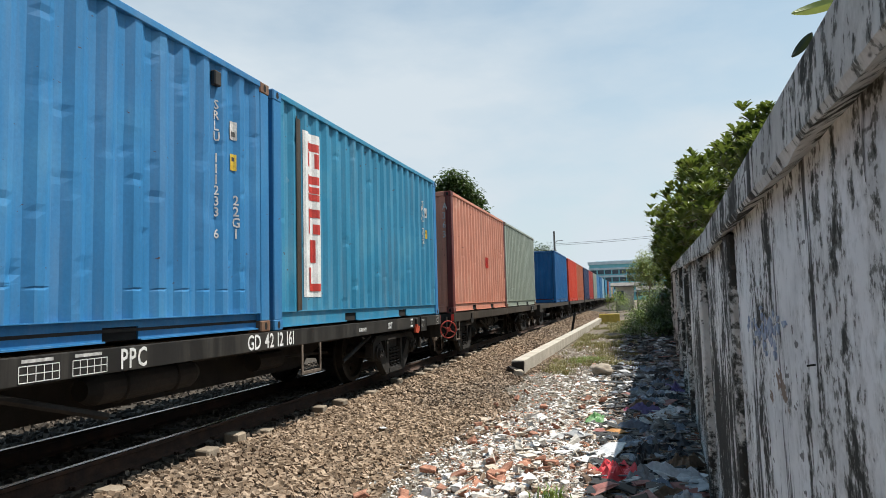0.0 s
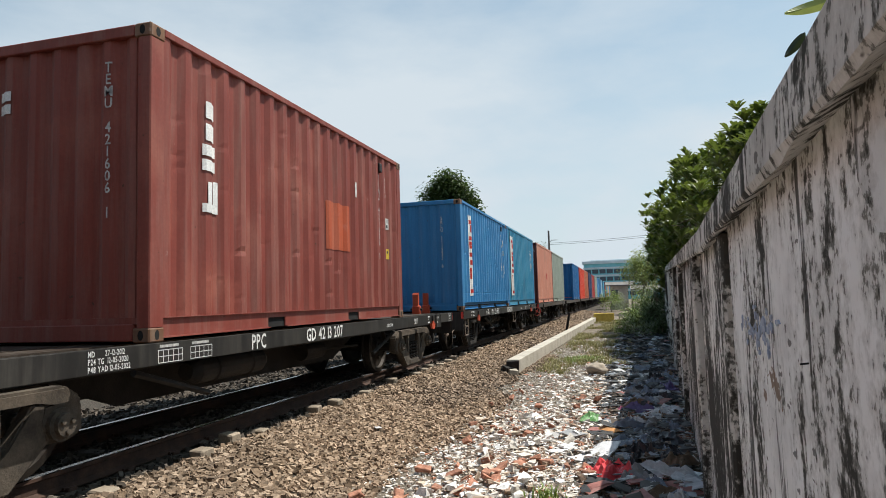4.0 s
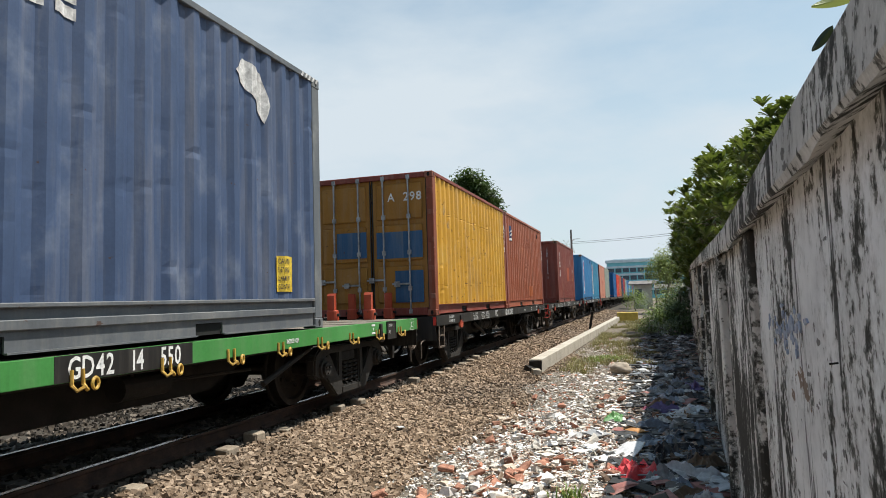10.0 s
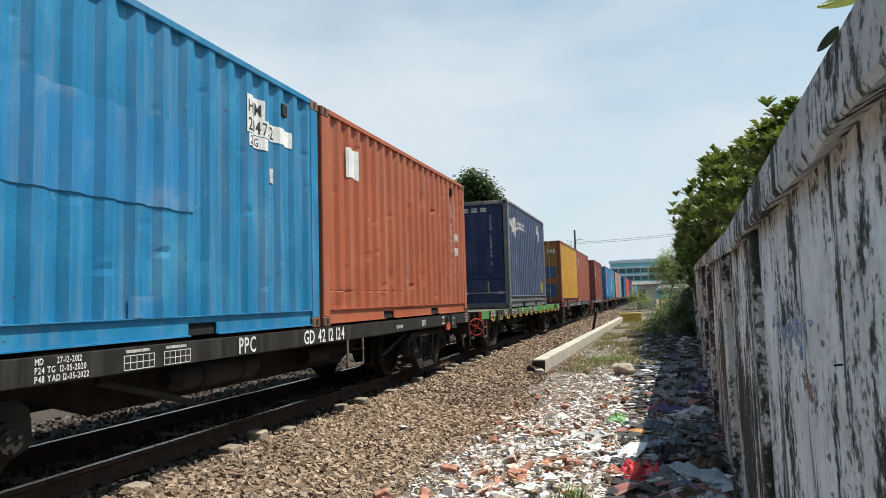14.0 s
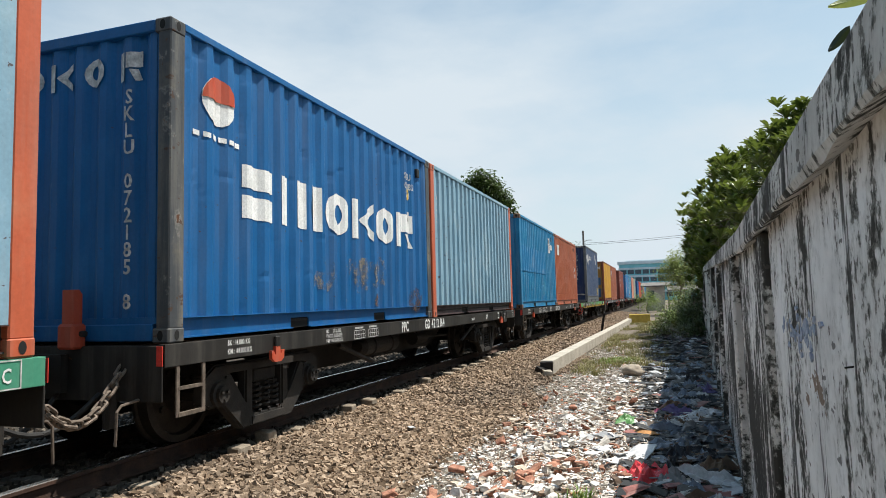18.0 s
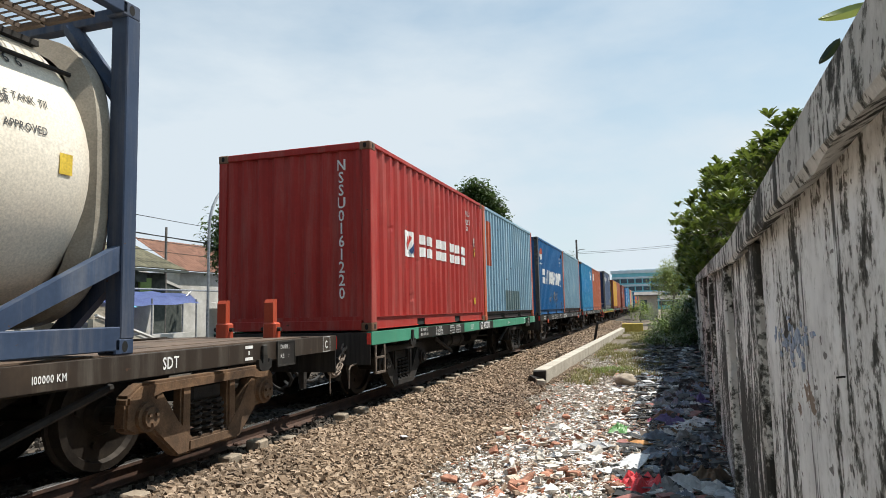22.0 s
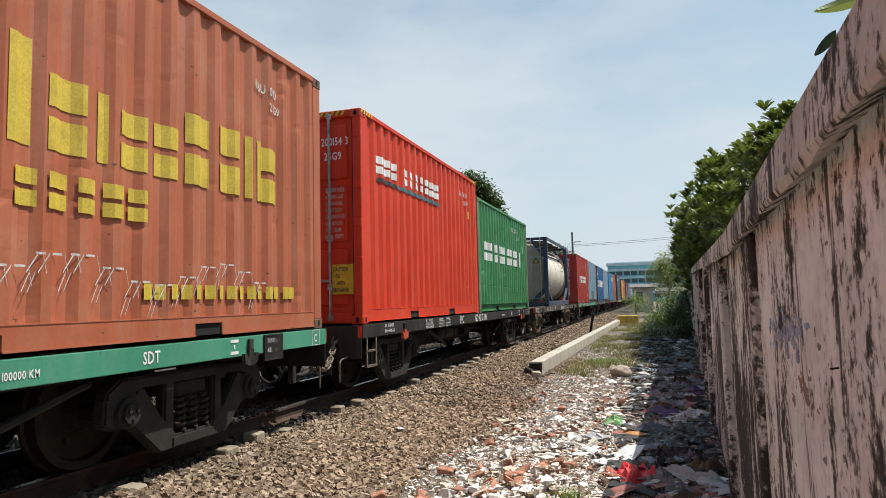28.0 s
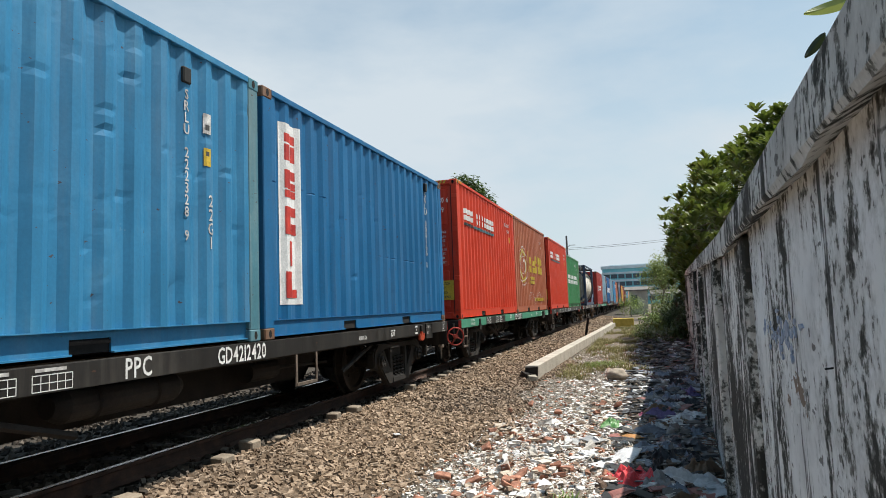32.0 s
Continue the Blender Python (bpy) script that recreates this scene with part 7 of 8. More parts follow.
tones = [film_mat("grey_blue_film", (0.2, 0.24, 0.3)), film_mat("black_film", (0.025, 0.025, 0.03)), film_mat("white_film", (0.7, 0.7, 0.7)), film_mat("grey_film", (0.32, 0.32, 0.32)), film_mat("brown_card", (0.2, 0.13, 0.08), 0.85), film_mat("violet_film", (0.16, 0.12, 0.3))]
words = ["grey-blue", "black", "white", "grey", "brown", "violet"]
for k in range(170):
    y = rb.uniform(4.2, 13.5) if k < 115 else rb.uniform(12, 24)
    x = rb.uniform(4.75, WALL_X + WALL_K * y - 0.2)
    i = rb.choice([0, 0, 0, 1, 1, 1, 1, 1, 1, 2, 2, 3, 4] + [5] * (k % 9 == 0))
    if y < 5.5:
        i = (1, 4, 1, 0, 2)[k % 5]
    crumple("litter_sheet", x, y, rb.uniform(0.1, 0.34) * (0.6 if y < 5.5 else 1.25 if k % 4 == 0 else 1), rb.uniform(0.18, 0.5) * (0.6 if y < 5.5 else 1.25 if k % 4 == 0 else 1), rb.uniform(0.03, 0.13), tones[i], words[i] + " crumpled sheet of rubbish beside the wall", "rubbish", k * 1.7, rb.uniform(0, 180), 15, 0.02, "rubbish along the wall")
strips = strewn(rng, 4.45, 6.2, 4.0, 26, 5200, lambda x, y: x < wall_edge(y) - 0.03, 0.03)
strips[:, 2] += 0.06 * rng.random(len(strips))
M["dark_scraps"] = scatter("dark_torn_film_and_cloth", [(0.0, (0.03, 0.03, 0.03)), (0.4, (0.09, 0.065, 0.045)), (0.6, (0.2, 0.22, 0.25)), (0.7, (0.45, 0.46, 0.47)), (0.78, (0.05, 0.045, 0.04)), (0.96, (0.3, 0.12, 0.1))], 0.6, 12, 0.3, 0.4)
heap("litter", strips, 0.03 + 0.16 * rng.random(len(strips)) ** 2, M["dark_scraps"], "dark torn film and cloth scraps along the wall", "litter", rng, 0.08, 0.4, 0.9)
for x, y, w, d, a, mt, lb in ((4.5, 6.45, 0.27, 0.66, -12, M["white_film"], "white board"), (4.26, 6.5, 0.1, 0.5, 35, M["white_film"], "white strip of board"), (4.36, 6.25, 0.09, 0.4, -30, M["white_film"], "white strip of board"), (4.58, 7.5, 0.2, 0.26, 25, film_mat("orange_card", (0.5, 0.24, 0.08), 0.8), "orange-brown board"), (1.99, 7.15, 0.07, 0.26, 30, M["white_film"], "white scrap of plastic"), (4.2, 7.2, 0.26, 0.2, 50, M["grey_film"], "grey board"), (4.65, 11.3, 0.3, 0.5, 10, M["white_film"], "white sheet")):
    bm = bmesh.new()
    soft_box(bm, -w / 2, w / 2, -d / 2, d / 2, -0.006, 0.006, 0.003)
    bmesh.ops.subdivide_edges(bm, edges=bm.edges[:], cuts=2, use_grid_fill=True)
    for v in bm.verts:
        v.co.z += 0.04 * noise.noise(v.co * 5 + Vector((x, y, 0)))
    ob = solid("board", bm, mt, "flat broken " + lb + " lying on the ground", "board")
    ob.matrix_world = pose(x, y, ground_height(x, y) + 0.05, rb.uniform(-12, 12), rb.uniform(-12, 12), a)
for x, y, s in ((2.55, 13.2, 0.2), (2.42, 13.45, 0.24)):
    bm = bmesh.new()
    box(bm, -s / 2, s / 2, -s / 2, s / 2, -s / 3, s / 3)
    bmesh.ops.subdivide_edges(bm, edges=bm.edges[:], cuts=2, use_grid_fill=True)
    for v in bm.verts:
        v.co *= 0.9 + 0.35 * noise.noise(v.co * 6 + Vector((s * 50, 0, 0)))
    ob = solid("concrete_lump", bm, M["bogie"] if s == 0.24 else M["sleeper"], "dark broken concrete lump before the beam's end", "concrete")
    ob.matrix_world = pose(x, y, ground_height(x, y) + 0.06, 10, 5, 30)

# ---- trackside post and yellow block ----
bm = bmesh.new()
soft_box(bm, -0.05, 0.05, -0.05, 0.05, -0.3, 0.85, 0.01)
ob = solid("marker_post", bm, M["under"], "short dark leaning steel post at the ballast edge", "post")
ob.matrix_world = pose(2.25, 28.8, -0.32, 0, 11, 8)
bm = bmesh.new()
soft_box(bm, -0.57, 0.57, -0.3, 0.3, -0.25, 0.47, 0.03, 2)
ob = solid("concrete_block", bm, plain("faded_yellow_paint", (0.42, 0.3, 0.05), (0.62, 0.46, 0.1), 0.8, 0, 3, 0.3), "low concrete block painted faded yellow", "block")
ob.matrix_world = pose(3.5, 39.0, -0.3, 0, 0, 3)


# ---- plants ----
def leaf_material(name, dark, light, rough=0.5):
    m, n, l, b = tree_of(name)
    g = n.new("ShaderNodeNewGeometry")
    r = ramp(n, [(0.0, dark), (0.6, tuple((a + c) / 2 for a, c in zip(dark, light))), (1.0, light)])
    l.new(g.outputs["Random Per Island"], r.inputs["Fac"])
    t = grain(n, l, 3.0, 3)
    s = ramp(n, [(0.3, (0.7,) * 3), (0.7, (1.15,) * 3)])
    l.new(t.outputs["Fac"], s.inputs["Fac"])
    l.new(blend(n, l, 1.0, r.outputs["Color"], s.outputs["Color"], "MULTIPLY"), b.inputs["Base Color"])
    b.inputs["Roughness"].default_value = rough
    b.inputs["Transmission Weight"].default_value = 0.0
    tr = n.new("ShaderNodeBsdfTranslucent")
    tr.inputs["Color"].default_value = (light[0] * 1.3, light[1] * 1.3, light[2], 1)
    mix = n.new("ShaderNodeMixShader")
    mix.inputs[0].default_value = 0.18
    l.new(b.outputs[0], mix.inputs[1])
    l.new(tr.outputs[0], mix.inputs[2])
    l.new(mix.outputs[0], n["Material Output"].inputs["Surface"])
    return m


def add_leaf(vs, fs, p, d, side, length, width, droop=0.25, blunt=False):
    """A pointed or blunt leaf of four faces, folded a little along its midrib."""
    k = len(vs)
    up = side.cross(d).normalized()
    for f, w, z in ((0, 0.16, 0), (0.4, 0.7, 0.04), (0.78, 1.0, 0.03), (1.0, 0.4, -0.03)) if blunt else ((0, 0.12, 0), (0.35, 0.85, 0.06), (0.7, 0.8, 0.0), (1.0, 0.05, -droop)):
        c = p + d * (length * f) + up * (length * z)
        vs += [c + side * (width * w / 2) + up * width * 0.12 * w, c, c - side * (width * w / 2) + up * width * 0.12 * w]
    for i in range(3):
        a = k + 3 * i
        fs += [(a, a + 1, a + 4, a + 3), (a + 1, a + 2, a + 5, a + 4)]


def crown_mesh(name, clumps, mat, rnd, per, length, width, rosette=False):
    """Leaves set round many twig tips; clumps: (centre, radius, twigs)."""
    vs, fs = [], []
    for c, r, twigs in clumps:
        c = Vector(c)
        for _ in range(twigs):
            q = Vector((rnd.gauss(0, 1), rnd.gauss(0, 1), rnd.gauss(0, 0.9))).normalized()
            tip = c + q * r * (0.45 + 0.6 * rnd.random() ** 0.6)
            spin = rnd.random() * math.tau
            for j in range(per):
                a = spin + j * (math.tau / per if rosette else 2.4)
                lift = rnd.uniform(0.1, 1.7) if rosette else rnd.uniform(-0.6, 0.6)
                d = Vector((math.cos(a), math.sin(a), lift)).normalized()
                side = d.cross(Vector((0, 0, 1))).normalized()
                p = tip + (Vector((0, 0, 0)) if rosette else Vector((rnd.gauss(0, 1), rnd.gauss(0, 1), rnd.gauss(0, 1))) * length * 0.9)
                add_leaf(vs, fs, p, d, side, length * rnd.uniform(0.7, 1.15), width * rnd.uniform(0.8, 1.15), blunt=rosette)
    me = bpy.data.meshes.new(name)
    me.from_pydata([tuple(v) for v in vs], [], fs)
    me.materials.append(mat)
    return me


M["bark"] = plain("grey_brown_bark", (0.1, 0.085, 0.065), (0.24, 0.2, 0.16), 0.95, 0, 6, 0.6)
M["leaf_dark"] = leaf_material("glossy_dark_leaf", (0.014, 0.032, 0.009), (0.17, 0.225, 0.045), 0.36)
M["leaf_mid"] = leaf_material("mid_green_leaf", (0.02, 0.045, 0.013), (0.085, 0.14, 0.035), 0.55)
M["leaf_light"] = leaf_material("yellow_green_leaf", (0.08, 0.14, 0.025), (0.24, 0.32, 0.07), 0.55)
M["leaf_feather"] = leaf_material("feathery_light_leaf", (0.1, 0.15, 0.04), (0.32, 0.38, 0.12), 0.55)
# darkened green that paints the shade on one leaf over the coping
M["leaf_shade"] = leaf_material("shaded_green_leaf", (0.008, 0.018, 0.007), (0.02, 0.035, 0.012), 0.6)
M["petal"] = plain("white_petal", (0.75, 0.74, 0.66), (0.85, 0.84, 0.78), 0.6, 0, 20, 0)


def tree(name, label, x, y, base, trunk_top, clumps, leaf_mat, seed, per=9, length=0.3, width=0.12, rosette=False, r0=0.16, limb=0.05):
    rnd = random.Random(seed)
    t = thing(name, label, "tree" if name == "tree" else "bush")
    bm = bmesh.new()
    pts = [Vector((x + 0.08 * math.sin(2.1 * k), y + 0.06 * math.cos(1.7 * k), base + (trunk_top - base) * k / 4)) for k in range(5)]
    for k in range(4):
        rod(bm, pts[k], pts[k + 1], r0 * (1 - 0.14 * k), 9, r0 * (1 - 0.14 * (k + 1)))
    part("trunk", bm, M["bark"], t)
    for c, r, _ in clumps:
        bm = bmesh.new()
        c = Vector(c)
        mid = pts[-1].lerp(c, 0.5) + Vector((rnd.uniform(-0.2, 0.2), rnd.uniform(-0.2, 0.2), rnd.uniform(0, 0.25)))
        rod(bm, pts[-1], mid, limb * 1.3, 7, limb)
        rod(bm, mid, c, limb, 7, limb * 0.6)
        for _ in range(5):
            q = Vector((rnd.gauss(0, 1), rnd.gauss(0, 1), rnd.gauss(0.3, 0.7))).normalized()
            rod(bm, c.lerp(mid, rnd.random() * 0.5), c + q * r * 0.85, limb * 0.5, 5, limb * 0.2)
        part("limb", bm, M["bark"], t)
    part("crown", crown_mesh("crown", clumps, leaf_mat, rnd, per, length, width, rosette), None, t)
    return t


# frangipani trees that lean over the wall
clumps = [((6.9, 17, 3.2), 1.0, 60), ((7.3, 19, 4.2), 1.1, 80), ((6.6, 20.5, 3.3), 1.0, 70), ((6.5, 23.5, 2.8), 1.0, 70), ((7.6, 16.2, 4.0), 0.9, 56), ((7.4, 22.5, 4.7), 1.1, 80), ((8.3, 19, 3.3), 1.3, 60), ((6.7, 26, 3.4), 1.2, 70), ((6.25, 22, 2.3), 0.7, 46), ((6.9, 15, 2.9), 0.8, 46), ((6.3, 19.3, 2.2), 0.6, 40), ((6.6, 28, 4.2), 1.2, 60), ((7.0, 25, 4.9), 0.9, 50), ((6.4, 25, 1.9), 0.8, 50)]
tree("tree", "frangipani tree with dark glossy leaf rosettes behind the wall", 7.6, 19.8, -0.4, 2.2, clumps, M["leaf_dark"], 3, 13, 0.31, 0.105, True)
clumps = [((7.0, 12.4, 3.5), 0.55, 30), ((7.25, 12.8, 4.1), 0.5, 26), ((7.2, 11.8, 3.4), 0.5, 24), ((7.5, 13.3, 3.5), 0.7, 34)]
f2 = tree("tree", "smaller flowering frangipani tree behind the wall", 7.7, 12.6, -0.4, 2.0, clumps, M["leaf_dark"], 5, 13, 0.25, 0.095, True, 0.1, 0.04)
bm = bmesh.new()
rnd = random.Random(2)
for c in ((7.2, 12.5, 3.9), (7.0, 15, 3.5), (7.4, 18, 4.6), (6.6, 19.5, 3.4), (6.4, 21.5, 2.9), (6.5, 24, 3.2)):
    for _ in range(22):
        p = Vector(c) + Vector((rnd.gauss(0, 0.14), rnd.gauss(0, 0.14), rnd.gauss(0, 0.08)))
        for j in range(5):
            a = j * math.tau / 5 + rnd.random()
            d = Vector((math.cos(a), math.sin(a), 0.4)) * 0.05
            s = Vector((-math.sin(a), math.cos(a), 0)) * 0.018
            bm.faces.new([bm.verts.new(p), bm.verts.new(p + d * 0.6 + s), bm.verts.new(p + d), bm.verts.new(p + d * 0.6 - s)])
part("blossom", bm, M["petal"], f2, "small white blossoms")

# leaves of an unseen nearer tree that hang over the coping
t = thing("frangipani_branch", "leafy frangipani branch tip hanging over the wall", "branch")
bm = bmesh.new()
tube(bm, [(6.3, 3.4, 2.2), (6.08, 3.6, 2.55), (5.9, 3.7, 2.7)], 0.02, 7)
tube(bm, [(6.3, 3.4, 2.2), (6.35, 3.4, 1.2), (6.3, 3.4, -0.45)], 0.03, 7)
part("twig", bm, M["bark"], t)
for p, d, ln, wd, mt in (((5.97, 3.78, 2.73), (-1, 0.05, -0.14), 0.265, 0.066, "leaf_feather"), ((5.9, 3.6, 2.72), (-0.3, -0.5, 0.5), 0.26, 0.085, "leaf_light"), ((5.775, 3.7, 2.54), (-0.66, 0.1, -0.74), 0.15, 0.05, "leaf_shade"), ((5.95, 3.5, 2.74), (0.5, 0.2, 0.2), 0.28, 0.09, "leaf_dark")):
    vs, fs = [], []
    d = Vector(d).normalized()
    side = d.cross(Vector((0.3, 1, 0.1))).normalized()
    up = side.cross(d).normalized()
    for k in range(15):
        f = k / 14
        half = wd / 2 * max(0.03, math.sin(math.pi * f ** 0.8)) ** 0.6
        c = Vector(p) + d * ln * f + up * 0.02 * math.sin(3 * f)
        vs += [c + side * half + up * 0.012, c, c - side * half + up * 0.012]
        if k:
            a = 3 * k
            fs += [(a - 3, a - 2, a + 1, a), (a - 2, a - 1, a + 2, a + 1)]
    me = bpy.data.meshes.new("leaf")
    me.from_pydata([tuple(v) for v in vs], [], fs)
    me.materials.append(M[mt])
    part("leaf", me, None, t)

# undergrowth at the foot of the wall and along the strip
rnd = random.Random(11)
tree("bush", "dense trackside bush at the foot of the wall", 5.9, 28.5, -0.4, 0.2, [((5.9, 26.4, 0.35), 0.5, 120), ((5.65, 28.6, 0.3), 0.55, 130), ((6.1, 29.5, 0.95), 0.55, 120), ((6.2, 31.5, 0.9), 0.65, 120), ((5.5, 31.0, 0.3), 0.55, 100), ((5.9, 24.6, 0.0), 0.4, 70)], M["leaf_mid"], 8, 9, 0.15, 0.055, False, 0.06, 0.03)
tree("bush", "sunlit yellow-green bush before the darker one", 5.2, 28.0, -0.4, 0.0, [((5.2, 27.4, 0.1), 0.4, 80), ((5.0, 29.3, 0.2), 0.45, 80), ((5.45, 29.8, 0.75), 0.4, 70), ((4.7, 26.0, -0.1), 0.3, 40)], M["leaf_light"], 18, 9, 0.15, 0.055, False, 0.05, 0.025)
tree("bush", "grey-green low creeper beside the path", 5.0, 24.4, -0.4, -0.15, [((4.9, 24.6, -0.15), 0.32, 34), ((5.4, 23.6, -0.15), 0.35, 34), ((4.5, 27.2, -0.2), 0.3, 26)], M["leaf_dark"], 9, 9, 0.12, 0.05, False, 0.04, 0.02)
tree("bush", "yellow-green shrub beside the far track", 3.4, 62, -0.4, 0.3, [((3.3, 61.5, 0.7), 0.9, 60), ((3.9, 63, 0.5), 0.8, 50)], M["leaf_light"], 10, 9, 0.25, 0.08, False, 0.05, 0.03)
tree("tree", "feathery light green tree behind the bushes", 6.1, 52, -0.4, 1.8, [((5.6, 51, 2.9), 1.0, 110), ((6.4, 52, 3.5), 1.1, 120), ((6.2, 54, 2.3), 1.2, 100), ((7.4, 53, 2.9), 1.3, 100)], M["leaf_feather"], 12, 12, 0.22, 0.1)
tree("tree", "dark trees behind the wall's far end", 9.5, 44, -0.4, 2.0, [((8.8, 42, 3.0), 1.6, 80), ((9.8, 44, 4.0), 1.7, 80), ((8.6, 47, 2.6), 1.6, 70), ((8.0, 38, 2.3), 1.2, 60)], M["leaf_mid"], 13, 9, 0.3, 0.11)
tree("tree", "broad dark green tree beyond the train", -11.2, 60, -0.4, 7.5, [((-11.2, 60, 11.2), 1.8, 240), ((-12.6, 60.5, 10.6), 1.4, 160), ((-9.9, 59.5, 10.4), 1.4, 160), ((-11.8, 61, 9.4), 1.8, 180), ((-9.4, 60.5, 9.4), 1.2, 110), ((-10.6, 58.8, 11.9), 1.0, 110)], M["leaf_mid"], 14, 11, 0.42, 0.22, False, 0.35, 0.12)
tree("tree", "small round tree far beyond the train", -9.5, 105, -0.4, 6, [((-9.5, 105, 8.4), 1.5, 80), ((-8.2, 106, 8.0), 1.2, 60)], M["leaf_mid"], 15, 10, 0.4, 0.18, False, 0.25, 0.1)
tree("tree", "street tree with dark crown near the lamp", -20, 34.6, -0.4, 3.2, [((-20, 34.9, 6.2), 1.7, 190), ((-20.6, 36.4, 5.2), 1.8, 170), ((-19.4, 34.3, 4.9), 1.4, 140), ((-20, 37.2, 6.4), 1.5, 150), ((-20, 36, 3.9), 1.3, 110)], M["leaf_mid"], 16, 10, 0.36, 0.18, False, 0.18, 0.07)


def grass(name, places, mat, label, rnd, h):
    vs, fs = [], []
    for x, y in places:
        z = ground_height(x, y)
        for _ in range(9):
            a, k = rnd.random() * math.tau, len(vs)
            d = Vector((math.cos(a), math.sin(a), 0))
            s = Vector((-d.y, d.x, 0)) * 0.006
            hh = h * rnd.uniform(0.5, 1.3)
            p = Vector((x + rnd.gauss(0, 0.05), y + rnd.gauss(0, 0.05), z))
            m = p + d * hh * 0.25 + Vector((0, 0, hh * 0.7))
            q = p + d * hh * 0.7 + Vector((0, 0, hh))
            vs += [tuple(v) for v in (p - s, p + s, m + s, m - s, q)]
            fs += [(k, k + 1, k + 2, k + 3), (k + 3, k + 2, k + 4)]
    me = bpy.data.meshes.new(name)
    me.from_pydata(vs, [], fs)
    me.materials.append(mat)
    return tagged(new(name, me), label, "grass", kind="stuff")


M["grass"] = leaf_material("dry_green_grass", (0.1, 0.1, 0.035), (0.3, 0.27, 0.12), 0.7)
pl = []
while len(pl) < 950:
    x, y = rnd.uniform(2.95, 4.9), rnd.uniform(13, 40)
    if noise.noise(Vector((x * 1.1, y * 0.5, 7))) > 0.02:
        pl.append((x, y))
grass("grass", pl, M["grass"], "sparse dry grass on the strip beside the beam", rnd, 0.11)
grass("grass", [(4.14 + rnd.gauss(0, 0.035), 4.95 + rnd.gauss(0, 0.04)) for _ in range(6)] + [(3.75 + rnd.gauss(0, 0.2), 15.8 + rnd.gauss(0, 0.3)) for _ in range(60)], M["leaf_light"], "bright green weeds in the rubble", rnd, 0.1)

# ---- far end of the line ----
M["teal_wall"] = plain("teal_render", (0.16, 0.48, 0.56), (0.24, 0.58, 0.64), 0.8, 0, 0.6, 0.1, 8)
M["pale_wall"] = plain("pale_render", (0.5, 0.6, 0.65), (0.66, 0.74, 0.78), 0.8, 0, 0.6, 0.1, 8)
M["window_dark"] = plain("dark_window_glass", (0.03, 0.05, 0.07), (0.07, 0.1, 0.13), 0.25, 0, 2, 0)
b = thing("office_building", "teal four-storey building with window bands far down the line", "building")
bm = bmesh.new()
box(bm, -8, 24, 215, 240, -0.4, 11.2)
part("wall", bm, M["teal_wall"], b)
bm = bmesh.new()
box(bm, -8.4, 24.4, 214.6, 240, 11.2, 12.1)
box(bm, -6, 22, 217, 238, 12.1, 12.5)
part("roof", bm, M["pale_wall"], b)
for k in range(4):
    bm = bmesh.new()
    box(bm, -8.15, 24.1, 214.7, 215, 2.3 + 2.4 * k, 2.9 + 2.4 * k)
    part("floor_band", bm, M["pale_wall"], b)
    for j in range(14):
        bm = bmesh.new()
        box(bm, -7.6 + 2.25 * j, -5.75 + 2.25 * j, 214.88, 215, 0.9 + 2.4 * k, 2.2 + 2.4 * k)
        part("window", bm, M["window_dark"], b)
b = thing("shed", "small white trackside shed with a dark tin roof", "shed")
M["white_wall"] = plain("dirty_white_render", (0.38, 0.365, 0.335), (0.6, 0.585, 0.55), 0.9, 0, 1.2, 0.2)
M["tin"] = plain("rusty_roof_tin", (0.08, 0.07, 0.065), (0.24, 0.22, 0.2), 0.7, 0.2, 2, 0.2)
bm = bmesh.new()
box(bm, 3.2, 5.0, 70, 73, -0.4, 2.1)
part("wall", bm, M["white_wall"], b)
bm = bmesh.new()
prism(bm, [(69.5, 2.1), (73.5, 2.5), (73.5, 2.6), (69.5, 2.2)], 2.7, 5.6)
part("roof", bm, M["tin"], b)
bm = bmesh.new()
box(bm, 3.35, 4.0, 69.95, 70, 0.6, 1.7)
part("window", bm, M["window_dark"], b)
b = thing("shed", "low lean-to roof of rusty tin beside the wall", "shed")
bm = bmesh.new()
prism(bm, [(62, 1.6), (68, 2.0), (68, 2.08), (62, 1.68)], 5.2, 8.5)
part("roof", bm, M["tin"], b)
for x in (5.3, 6.6, 8.3):
    bm = bmesh.new()
    rod(bm, (x, 62.2, -0.4), (x, 62.2, 1.6), 0.06, 6)
    part("post", bm, M["bark"], b)
p = thing("utility_pole", "tall concrete utility pole with lamp arm and wires", "pole")
bm = bmesh.new()
rod(bm, (-5.05, 90, -0.4), (-5.05, 90, 10.2), 0.2, 10, 0.12)
part("pole", bm, M["tin"], p)
bm = bmesh.new()
tube(bm, [(-5.05, 90, 8.6), (-4.6, 90, 8.9), (-3.9, 90, 8.9)], 0.05, 6)
part("lamp_arm", bm, M["zinc"], p)
for z0, z1 in ((8.5, 8.9), (8.3, 8.65)):
    bm = bmesh.new()
    pts = []
    for k in range(13):
        f = k / 12
        pts.append((-5.05 + 21 * f, 90 - 8 * f, z0 + (z1 - z0) * f - 2.0 * f * (1 - f) * 0.5))
    tube(bm, pts, 0.022, 4)
    part("wire", bm, M["rubber"], p)

# ---- the street beyond the track ----
M["shop_wall"] = plain("pale_grey_render", (0.4, 0.42, 0.43), (0.58, 0.6, 0.61), 0.9, 0, 0.8, 0.15)
M["screen"] = plain("red_brown_screen_block", (0.27, 0.19, 0.16), (0.46, 0.36, 0.31), 0.9, 0, 3, 0.2, own=0.2)
